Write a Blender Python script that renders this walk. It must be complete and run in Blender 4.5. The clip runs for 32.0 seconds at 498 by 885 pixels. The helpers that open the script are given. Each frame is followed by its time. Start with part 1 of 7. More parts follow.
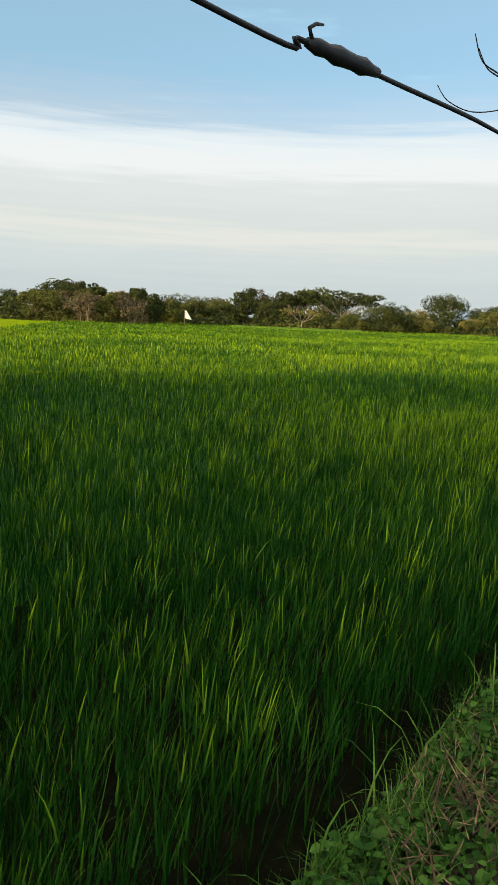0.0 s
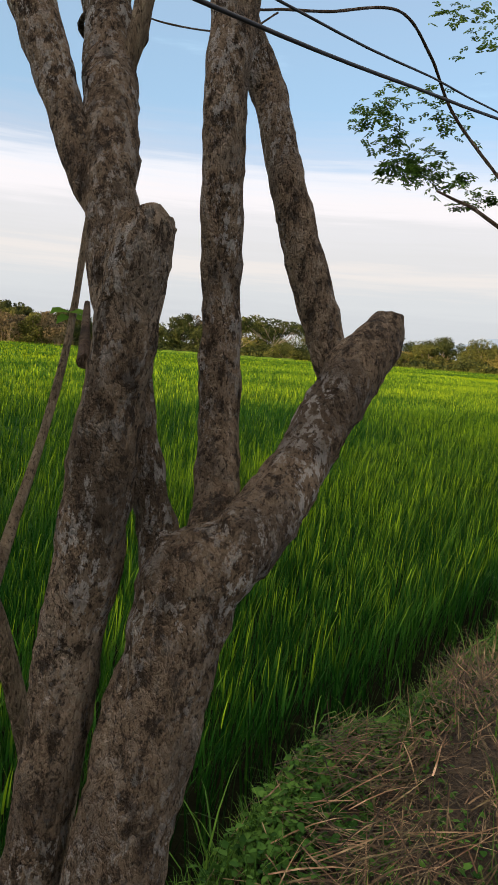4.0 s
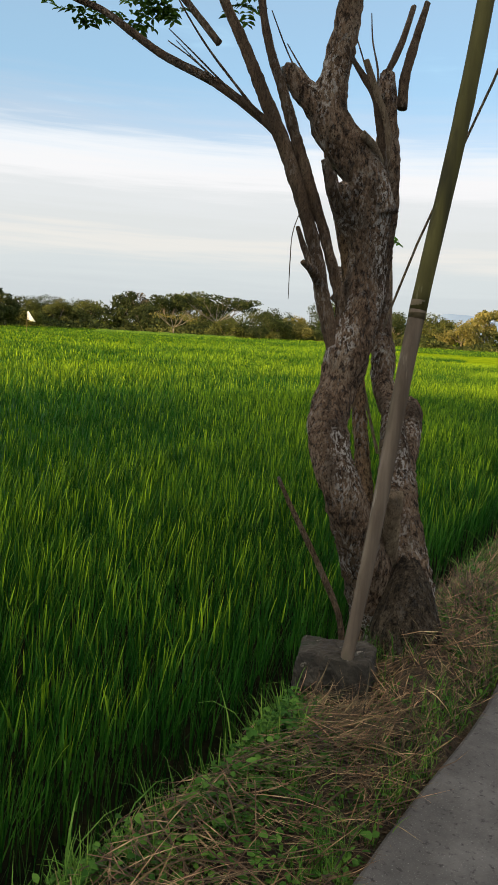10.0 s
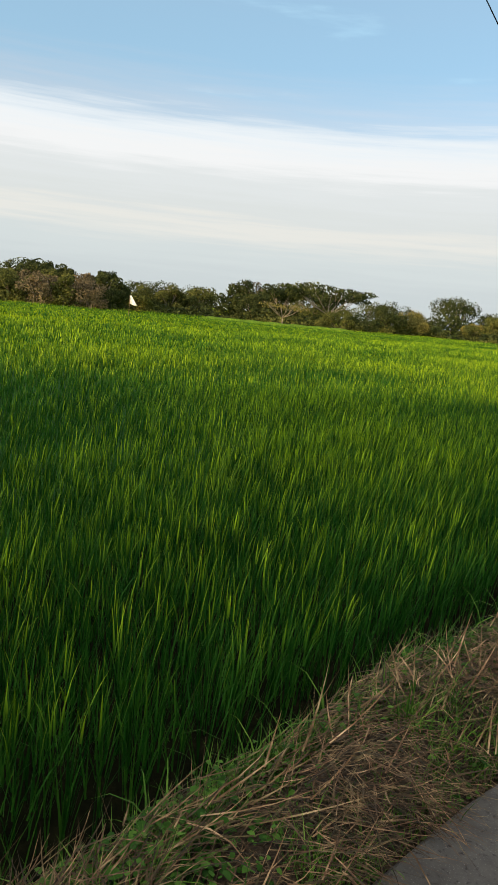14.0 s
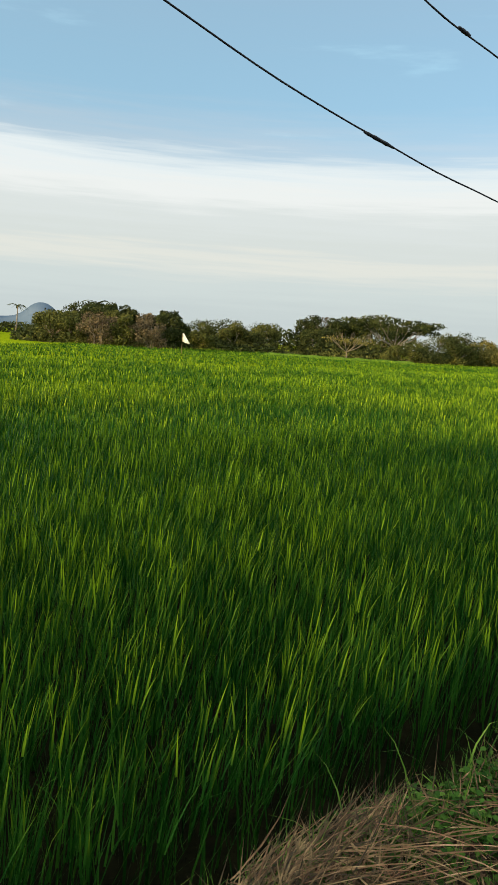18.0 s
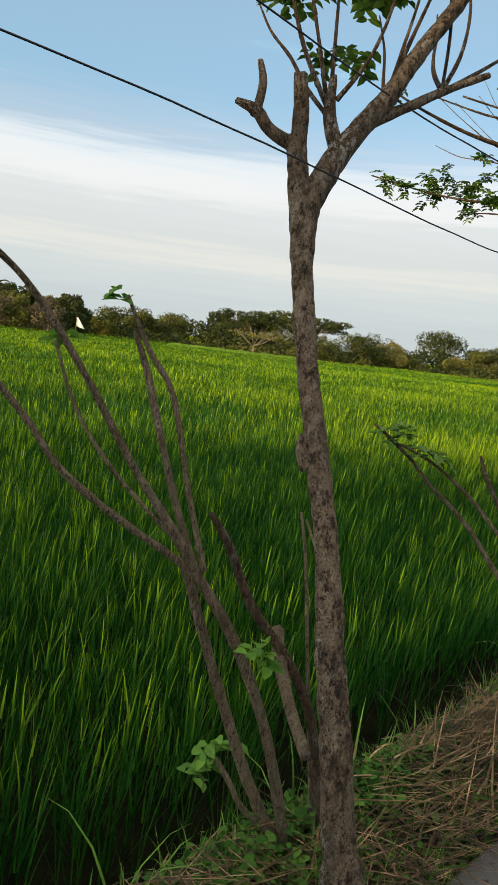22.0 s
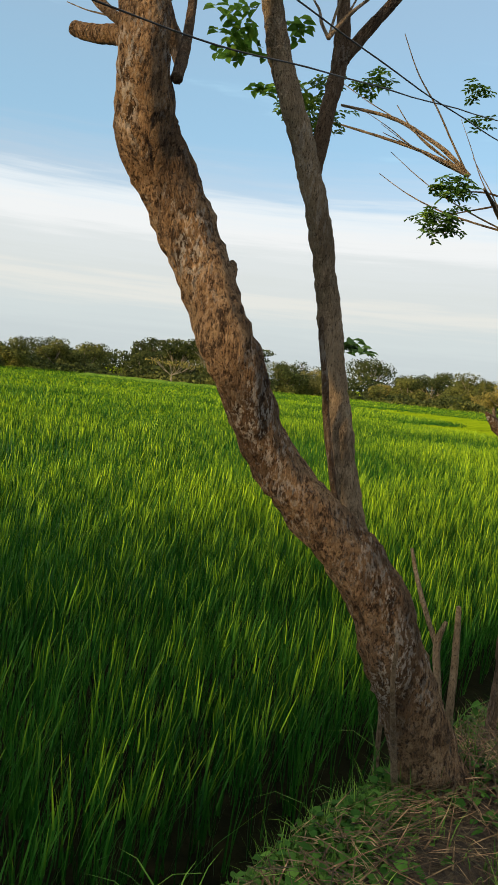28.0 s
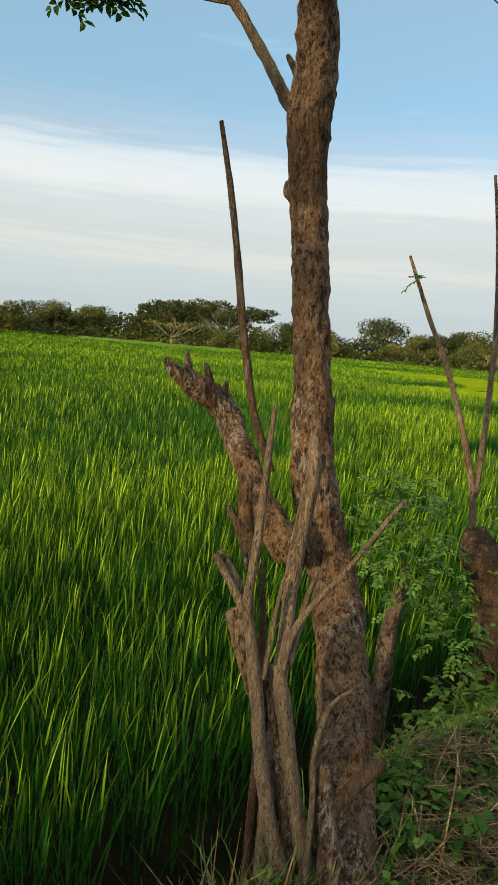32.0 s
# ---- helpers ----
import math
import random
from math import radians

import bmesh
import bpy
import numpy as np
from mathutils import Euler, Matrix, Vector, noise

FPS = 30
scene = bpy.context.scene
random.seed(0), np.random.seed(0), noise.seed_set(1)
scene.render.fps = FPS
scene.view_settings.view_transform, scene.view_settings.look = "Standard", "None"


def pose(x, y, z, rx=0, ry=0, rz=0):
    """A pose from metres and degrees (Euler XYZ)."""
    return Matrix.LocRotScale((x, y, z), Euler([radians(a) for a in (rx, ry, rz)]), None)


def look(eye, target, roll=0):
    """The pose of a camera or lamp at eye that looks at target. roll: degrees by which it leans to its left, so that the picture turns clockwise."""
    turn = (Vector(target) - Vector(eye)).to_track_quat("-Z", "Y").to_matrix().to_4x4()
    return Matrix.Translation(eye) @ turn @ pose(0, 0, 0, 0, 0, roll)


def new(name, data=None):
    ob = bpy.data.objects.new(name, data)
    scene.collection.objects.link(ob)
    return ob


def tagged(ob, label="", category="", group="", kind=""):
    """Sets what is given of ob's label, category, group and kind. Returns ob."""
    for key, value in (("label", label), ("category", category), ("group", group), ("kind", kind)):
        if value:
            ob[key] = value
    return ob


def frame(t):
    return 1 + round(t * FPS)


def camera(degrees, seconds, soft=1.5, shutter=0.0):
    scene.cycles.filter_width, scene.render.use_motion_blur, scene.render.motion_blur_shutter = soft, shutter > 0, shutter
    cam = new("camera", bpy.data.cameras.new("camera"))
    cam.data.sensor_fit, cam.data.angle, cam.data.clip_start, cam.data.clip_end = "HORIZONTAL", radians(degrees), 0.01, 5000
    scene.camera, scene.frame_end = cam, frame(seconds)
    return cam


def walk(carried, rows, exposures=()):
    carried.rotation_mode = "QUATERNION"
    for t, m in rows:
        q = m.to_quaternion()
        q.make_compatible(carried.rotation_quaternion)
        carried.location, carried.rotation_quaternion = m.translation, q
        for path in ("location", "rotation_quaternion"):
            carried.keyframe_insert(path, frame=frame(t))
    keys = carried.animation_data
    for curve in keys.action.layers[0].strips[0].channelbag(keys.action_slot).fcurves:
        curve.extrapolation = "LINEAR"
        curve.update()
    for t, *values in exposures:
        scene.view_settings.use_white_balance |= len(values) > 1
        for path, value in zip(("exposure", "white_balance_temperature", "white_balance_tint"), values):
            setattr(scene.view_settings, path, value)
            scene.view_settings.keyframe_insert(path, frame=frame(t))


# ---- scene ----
# World: the walk goes along +y, the paddy lies at -x, the road surface is z = 0.
cam = camera(37.14, 32.0)
PATH = [
    (0, (-0.252, 2.018, 1.498), (-2.155, 4.283, 0.999), 2.54),
    (0.5, (-0.222, 2.401, 1.484), (-2.102, 4.683, 0.978), 2.75),
    (1, (-0.245, 2.758, 1.488), (-2.061, 5.092, 0.982), 3.50),
    (1.5, (-0.220, 3.082, 1.494), (-1.979, 5.465, 1.015), 4.07),
    (2, (-0.155, 3.412, 1.502), (-1.839, 5.855, 1.062), 4.95),
    (2.5, (-0.137, 3.758, 1.513), (-1.738, 6.262, 1.110), 5.38),
    (3, (-0.071, 4.093, 1.509), (-1.686, 6.595, 1.139), 4.75),
    (3.5, (-0.028, 4.487, 1.505), (-1.700, 6.951, 1.138), 4.49),
    (4, (-0.065, 4.876, 1.517), (-1.799, 7.295, 1.137), 4.30),
    (4.5, (0.015, 5.249, 1.520), (-1.810, 7.600, 1.148), 2.82),
    (6.5, (0.026, 6.711, 1.512), (-1.851, 9.000, 1.028), 4.33),
    (7, (0.063, 7.082, 1.501), (-1.972, 9.236, 1.034), 3.80),
    (7.5, (0.093, 7.449, 1.485), (-2.083, 9.459, 1.014), 3.52),
    (8, (0.031, 7.813, 1.494), (-2.081, 9.891, 1.021), 2.79),
    (8.5, (-0.014, 8.193, 1.492), (-1.967, 10.421, 1.023), 2.01),
    (9, (-0.037, 8.598, 1.487), (-1.788, 10.987, 1.011), 3.02),
    (9.5, (-0.028, 9.036, 1.492), (-1.631, 11.529, 1.025), 3.65),
    (10, (0.054, 9.480, 1.509), (-1.541, 11.980, 1.055), 3.43),
    (10.5, (0.017, 9.910, 1.492), (-1.595, 12.394, 1.014), 3.54),
    (11, (0.058, 10.340, 1.473), (-1.581, 12.804, 0.977), 3.66),
    (11.5, (0.110, 10.758, 1.496), (-1.560, 13.197, 0.980), 4.61),
    (12, (0.096, 11.178, 1.509), (-1.602, 13.599, 1.002), 5.13),
    (12.5, (0.113, 11.631, 1.515), (-1.682, 13.988, 1.041), 5.03),
    (13, (0.114, 12.032, 1.491), (-1.748, 14.331, 0.996), 5.07),
    (13.5, (0.145, 12.428, 1.502), (-1.768, 14.681, 0.984), 5.39),
    (14, (0.187, 12.827, 1.501), (-1.774, 15.036, 0.980), 5.47),
    (14.5, (0.191, 13.227, 1.504), (-1.777, 15.433, 0.994), 5.22),
    (16.5, (0.118, 14.998, 1.508), (-2.235, 16.802, 1.051), 2.11),
    (17, (0.121, 15.431, 1.507), (-2.244, 17.220, 1.053), 2.69),
    (17.5, (0.124, 15.852, 1.508), (-2.128, 17.787, 1.084), 2.57),
    (18, (0.110, 16.260, 1.507), (-2.102, 18.246, 1.105), 3.76),
    (18.5, (0.057, 16.657, 1.497), (-2.111, 18.690, 1.089), 4.28),
    (19, (0.062, 17.000, 1.517), (-2.114, 19.029, 1.136), 4.28),
    (19.5, (0.081, 17.299, 1.496), (-2.068, 19.361, 1.133), 4.75),
    (20, (0.070, 17.672, 1.501), (-2.036, 19.783, 1.170), 5.12),
    (20.5, (0.105, 18.013, 1.516), (-2.010, 20.117, 1.200), 5.04),
    (21, (0.075, 18.362, 1.502), (-1.991, 20.510, 1.162), 5.77),
    (21.5, (0.057, 18.709, 1.482), (-1.988, 20.876, 1.136), 6.17),
    (22, (0.062, 19.050, 1.489), (-1.911, 21.275, 1.090), 6.73),
    (22.5, (0.029, 19.394, 1.496), (-1.834, 21.701, 1.041), 5.69),
    (23, (0.066, 19.749, 1.502), (-1.756, 22.087, 1.040), 4.82),
    (23.5, (-0.026, 20.116, 1.485), (-1.808, 22.487, 1.037), 4.69),
    (24, (-0.099, 20.413, 1.485), (-1.903, 22.774, 1.068), 4.23),
    (24.5, (-0.128, 20.739, 1.493), (-1.970, 23.074, 1.101), 4.22),
    (26.5, (-0.100, 22.525, 1.514), (-1.963, 24.861, 1.240), 5.40),
    (27, (-0.046, 22.930, 1.510), (-1.858, 25.310, 1.277), 5.56),
    (27.5, (-0.021, 23.323, 1.484), (-1.794, 25.732, 1.256), 6.10),
    (28, (-0.053, 23.783, 1.486), (-1.868, 26.158, 1.234), 5.84),
    (28.5, (0.009, 24.176, 1.503), (-1.861, 26.502, 1.202), 6.12),
    (29, (-0.033, 24.629, 1.507), (-1.862, 26.978, 1.140), 6.43),
    (29.5, (-0.006, 25.064, 1.491), (-1.803, 27.429, 1.071), 6.17),
    (30, (0.003, 25.460, 1.475), (-1.780, 27.832, 1.032), 6.39),
    (30.5, (-0.031, 25.874, 1.496), (-1.817, 28.243, 1.050), 6.17),
    (31, (0.032, 26.342, 1.531), (-1.833, 28.650, 1.087), 5.07),
    (31.5, (-0.032, 26.751, 1.501), (-1.906, 29.052, 1.059), 5.18),
    (32, (-0.059, 27.136, 1.516), (-1.912, 29.460, 1.109), 5.11),
]
walk(cam, [(t, look(eye, target, roll)) for t, eye, target, roll in PATH],
     [(0, 0.22, 6500, 7), (1, 0.24, 6500, 8), (2, 0.30, 6500, 13), (3, 0.46, 6600, 19), (4, 0.30, 6600, 17), (5, 0.26, 6500, 11), (7, 0.18, 6500, 6), (8, 0.18, 6500, 5),
      (9, 0.24, 6500, 8), (10, 0.28, 6500, 12), (11, 0.38, 6550, 16), (12, 0.46, 6600, 19), (13, 0.42, 6600, 19), (14, 0.24, 6500, 10), (17, 0.18, 6500, 6), (19, 0.20, 6500, 6),
      (22, 0.22, 6500, 9), (24, 0.24, 6500, 10), (28, 0.22, 6450, 9), (30, 0.18, 6400, 7), (32, 0.16, 6350, 6)])

# ---- sky, sun ----
SUN_FROM = Vector((-0.25, -0.97, 0.0)).normalized()
SUN_ELEVATION = radians(13)
SUN_DIR = Vector((SUN_FROM.x * math.cos(SUN_ELEVATION), SUN_FROM.y * math.cos(SUN_ELEVATION), math.sin(SUN_ELEVATION)))

sun_data = bpy.data.lights.new("sun", "SUN")
sun_data.energy, sun_data.angle, sun_data.color = 6.2, radians(2.5), (1.0, 0.69, 0.33)
sun = new("sun", sun_data)
sun.matrix_world = look(SUN_DIR * 60, (0, 0, 0))


def sky_world():
    world = bpy.data.worlds.new("evening_sky")
    scene.world = world
    world.use_nodes = True
    nt = world.node_tree
    N, L = nt.nodes, nt.links
    N.clear()
    out, bg = N.new("ShaderNodeOutputWorld"), N.new("ShaderNodeBackground")
    sky = N.new("ShaderNodeTexSky")
    sky.sky_type, sky.sun_disc = "NISHITA", False
    sky.sun_elevation = SUN_ELEVATION
    sky.sun_rotation = math.atan2(SUN_FROM.x, SUN_FROM.y)
    sky.altitude, sky.air_density, sky.dust_density, sky.ozone_density = 20, 1.0, 0.3, 2.0
    dim = N.new("ShaderNodeVectorMath")
    dim.operation = "SCALE"
    dim.inputs["Scale"].default_value = 0.15
    L.new(sky.outputs[0], dim.inputs[0])
    tc, sep = N.new("ShaderNodeTexCoord"), N.new("ShaderNodeSeparateXYZ")
    L.new(tc.outputs["Generated"], sep.inputs[0])

    def math_node(op, a, b=None):
        n = N.new("ShaderNodeMath")
        n.operation = op
        for i, v in enumerate((a, b)):
            if v is None:
                continue
            if hasattr(v, "is_linked"):
                L.new(v, n.inputs[i])
            else:
                n.inputs[i].default_value = v
        return n.outputs[0]

    def noise_node(scale, detail, stretch):
        m = N.new("ShaderNodeMapping")
        m.inputs["Scale"].default_value = stretch
        L.new(tc.outputs["Generated"], m.inputs[0])
        n = N.new("ShaderNodeTexNoise")
        n.inputs["Scale"].default_value, n.inputs["Detail"].default_value, n.inputs["Roughness"].default_value = scale, detail, 0.55
        L.new(m.outputs[0], n.inputs["Vector"])
        return n.outputs["Fac"]

    # long flat cloud sheets: elevation pushed about by stretched noise
    wide = math_node("MULTIPLY", math_node("SUBTRACT", noise_node(2.2, 6, (1, 1, 9)), 0.5), 0.010)
    fine = math_node("MULTIPLY", math_node("SUBTRACT", noise_node(6.0, 9, (1, 1, 20)), 0.5), 0.052)
    height = math_node("ADD", math_node("ADD", sep.outputs["Z"], wide), fine)
    ramp = N.new("ShaderNodeValToRGB")
    ramp.color_ramp.interpolation = "EASE"
    stops = [(0.00, (0.49, 0.54, 0.55)), (0.030, (0.52, 0.57, 0.58)), (0.072, (0.57, 0.62, 0.62)), (0.104, (0.69, 0.69, 0.65)), (0.122, (0.62, 0.65, 0.64)),
             (0.157, (0.65, 0.68, 0.68)), (0.186, (0.77, 0.78, 0.78)), (0.218, (0.72, 0.77, 0.80)), (0.30, (0.43, 0.69, 0.86)), (0.46, (0.48, 0.68, 0.82)), (0.66, (0.78, 0.74, 0.69))]
    els = ramp.color_ramp.elements
    els[0].position, els[0].color = stops[0][0], (*stops[0][1], 1)
    els[1].position, els[1].color = stops[-1][0], (*stops[-1][1], 1)
    for p, c in stops[1:-1]:
        e = els.new(p)
        e.color = (*c, 1)
    L.new(height, ramp.inputs[0])
    cover = N.new("ShaderNodeMapRange")
    cover.interpolation_type = "SMOOTHSTEP"
    cover.inputs["From Min"].default_value, cover.inputs["From Max"].default_value = 0.205, 0.268
    cover.inputs["To Min"].default_value, cover.inputs["To Max"].default_value = 1.0, 0.0
    L.new(height, cover.inputs[0])
    # thin streaks above the sheet
    streak = N.new("ShaderNodeMapRange")
    streak.interpolation_type = "SMOOTHSTEP"
    streak.inputs["From Min"].default_value, streak.inputs["From Max"].default_value = 0.56, 0.72
    streak.inputs["To Min"].default_value, streak.inputs["To Max"].default_value = 0.45, 0.80
    L.new(noise_node(3.1, 7, (1, 1, 7)), streak.inputs[0])
    # broken bright cloud overhead, above the view, added to lift the shaded ground
    over = N.new("ShaderNodeMapRange")
    over.interpolation_type = "SMOOTHSTEP"
    over.inputs["From Min"].default_value, over.inputs["From Max"].default_value = 0.44, 0.70
    over.inputs["To Max"].default_value = 0.8
    L.new(height, over.inputs[0])
    amount = math_node("MAXIMUM", math_node("MAXIMUM", cover.outputs[0], streak.outputs[0]), over.outputs[0])
    # clouds are brighter towards the sun
    dot = N.new("ShaderNodeVectorMath")
    dot.operation = "DOT_PRODUCT"
    L.new(tc.outputs["Generated"], dot.inputs[0])
    dot.inputs[1].default_value = SUN_DIR
    toward = math_node("MULTIPLY", math_node("POWER", math_node("MAXIMUM", dot.outputs["Value"], 0.0), 1.5), 2.4)
    lift = math_node("ADD", math_node("ADD", 1.0, toward), math_node("MULTIPLY", over.outputs[0], 1.1))
    lit = N.new("ShaderNodeVectorMath")
    lit.operation = "SCALE"
    L.new(ramp.outputs[0], lit.inputs[0])
    L.new(lift, lit.inputs["Scale"])
    # warm haze round the low sun
    haze = N.new("ShaderNodeVectorMath")
    haze.operation = "SCALE"
    haze.inputs[0].default_value = (1.0, 0.72, 0.40)
    L.new(math_node("MULTIPLY", math_node("POWER", math_node("MAXIMUM", dot.outputs["Value"], 0.0), 5.0), 1.2), haze.inputs["Scale"])
    warm = N.new("ShaderNodeVectorMath")
    warm.operation = "ADD"
    L.new(lit.outputs[0], warm.inputs[0])
    L.new(haze.outputs[0], warm.inputs[1])
    mix = N.new("ShaderNodeMix")
    mix.data_type = "RGBA"
    L.new(amount, mix.inputs[0])
    L.new(dim.outputs[0], mix.inputs[6])
    L.new(warm.outputs[0], mix.inputs[7])
    L.new(mix.outputs[2], bg.inputs[0])
    bg.inputs[1].default_value = 1.0
    L.new(bg.outputs[0], out.inputs[0])


sky_world()


# ---- materials ----
def material(name, colors, scale=6.0, rough=0.8, bump=0.0, bump_scale=40.0, spots=None, stretch=(1, 1, 1), island=0.0, glow=0.0, spec=0.3, coords="Object", detail=6.0):
    """A surface whose colour runs between colors by noise; spots: (colour, scale, from, to); island: random lightness of each loose piece;
    glow: share of light let through, for leaves."""
    m = bpy.data.materials.new(name)
    m.use_nodes = True
    nt = m.node_tree
    N, L = nt.nodes, nt.links
    bsdf = N["Principled BSDF"]
    bsdf.inputs["Roughness"].default_value = rough
    bsdf.inputs["Specular IOR Level"].default_value = spec
    tc, mp = N.new("ShaderNodeTexCoord"), N.new("ShaderNodeMapping")
    mp.inputs["Scale"].default_value = stretch
    L.new(tc.outputs[coords], mp.inputs[0])

    def noise_tex(s, d=detail):
        n = N.new("ShaderNodeTexNoise")
        n.inputs["Scale"].default_value, n.inputs["Detail"].default_value, n.inputs["Roughness"].default_value = s, d, 0.62
        L.new(mp.outputs[0], n.inputs["Vector"])
        return n.outputs["Fac"]

    ramp = N.new("ShaderNodeValToRGB")
    els = ramp.color_ramp.elements
    lo, hi = 0.30, 0.70
    els[0].position, els[0].color = lo, (*colors[0], 1)
    els[1].position, els[1].color = hi, (*colors[-1], 1)
    for i, c in enumerate(colors[1:-1]):
        e = els.new(lo + (hi - lo) * (i + 1) / (len(colors) - 1))
        e.color = (*c, 1)
    L.new(noise_tex(scale), ramp.inputs[0])
    colour = ramp.outputs[0]
    for c, s, a, b in spots or ():
        mr = N.new("ShaderNodeMapRange")
        mr.interpolation_type = "SMOOTHSTEP"
        mr.inputs["From Min"].default_value, mr.inputs["From Max"].default_value = a, b
        L.new(noise_tex(s, 5.0), mr.inputs[0])
        mx = N.new("ShaderNodeMix")
        mx.data_type = "RGBA"
        L.new(mr.outputs[0], mx.inputs[0])
        L.new(colour, mx.inputs[6])
        mx.inputs[7].default_value = (*c, 1)
        colour = mx.outputs[2]
    if island:
        geo, hsv = N.new("ShaderNodeNewGeometry"), N.new("ShaderNodeHueSaturation")
        mr = N.new("ShaderNodeMapRange")
        mr.inputs["To Min"].default_value, mr.inputs["To Max"].default_value = 1 - island, 1 + island
        L.new(geo.outputs["Random Per Island"], mr.inputs[0])
        L.new(mr.outputs[0], hsv.inputs["Value"])
        mh = N.new("ShaderNodeMapRange")
        mh.inputs["To Min"].default_value, mh.inputs["To Max"].default_value = 0.5 + 0.03 * island, 0.5 - 0.03 * island
        L.new(geo.outputs["Random Per Island"], mh.inputs[0])
        L.new(mh.outputs[0], hsv.inputs["Hue"])
        L.new(colour, hsv.inputs["Color"])
        colour = hsv.outputs[0]
    L.new(colour, bsdf.inputs["Base Color"])
    if bump:
        bp = N.new("ShaderNodeBump")
        bp.inputs["Strength"].default_value, bp.inputs["Distance"].default_value = 1.0, bump
        L.new(noise_tex(bump_scale, 6.0), bp.inputs["Height"])
        L.new(bp.outputs[0], bsdf.inputs["Normal"])
    if glow:
        tr, ms = N.new("ShaderNodeBsdfTranslucent"), N.new("ShaderNodeMixShader")
        ms.inputs[0].default_value = glow
        L.new(colour, tr.inputs["Color"])
        L.new(bsdf.outputs[0], ms.inputs[1])
        L.new(tr.outputs[0], ms.inputs[2])
        L.new(ms.outputs[0], N["Material Output"].inputs["Surface"])
    return m


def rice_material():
    """Rice leaf: deep green sheaths, darkened low down for the stand's inner shade, that run out into paler
    yellow-green tips, each leaf a little different.
    """
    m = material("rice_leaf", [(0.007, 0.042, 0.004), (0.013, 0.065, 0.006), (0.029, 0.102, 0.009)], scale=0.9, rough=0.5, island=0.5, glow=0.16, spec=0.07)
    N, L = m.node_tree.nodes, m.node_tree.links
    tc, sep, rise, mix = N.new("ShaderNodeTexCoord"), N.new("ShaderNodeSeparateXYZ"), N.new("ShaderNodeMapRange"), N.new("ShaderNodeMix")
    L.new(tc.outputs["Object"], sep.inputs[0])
    # by height: shade inside the stand is put into the colour, besides yellowing tips
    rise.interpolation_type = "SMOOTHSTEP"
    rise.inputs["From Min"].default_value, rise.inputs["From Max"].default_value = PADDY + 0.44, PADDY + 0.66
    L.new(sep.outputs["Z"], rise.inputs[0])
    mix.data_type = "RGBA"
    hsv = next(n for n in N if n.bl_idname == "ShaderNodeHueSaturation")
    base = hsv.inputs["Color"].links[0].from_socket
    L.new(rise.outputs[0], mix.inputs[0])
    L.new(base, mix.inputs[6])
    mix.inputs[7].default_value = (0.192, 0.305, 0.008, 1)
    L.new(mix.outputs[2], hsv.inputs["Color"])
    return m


PADDY = -0.42      # level of the paddy's mud
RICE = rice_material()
# near black: shade in the gaps below the rice is put into the mud's colour
MUD = material("shaded_paddy_mud", [(0.003, 0.004, 0.002), (0.006, 0.007, 0.003), (0.011, 0.011, 0.005)], scale=7, rough=0.95, bump=0.01, spec=0.02)
SOIL = material("verge_soil", [(0.012, 0.008, 0.004), (0.030, 0.019, 0.009), (0.070, 0.046, 0.022)], scale=30, rough=0.95, bump=0.02, bump_scale=60)
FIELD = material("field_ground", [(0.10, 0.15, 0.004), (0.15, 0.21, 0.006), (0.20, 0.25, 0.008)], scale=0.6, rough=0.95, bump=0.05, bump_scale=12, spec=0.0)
CONCRETE = material("road_concrete", [(0.034, 0.032, 0.028), (0.058, 0.054, 0.048), (0.092, 0.087, 0.078)], scale=4, rough=0.95, bump=0.002, bump_scale=160,
                    spots=[((0.022, 0.020, 0.018), 46.0, 0.55, 0.68), ((0.14, 0.134, 0.122), 170.0, 0.58, 0.70), ((0.038, 0.035, 0.030), 3.0, 0.55, 0.75)])


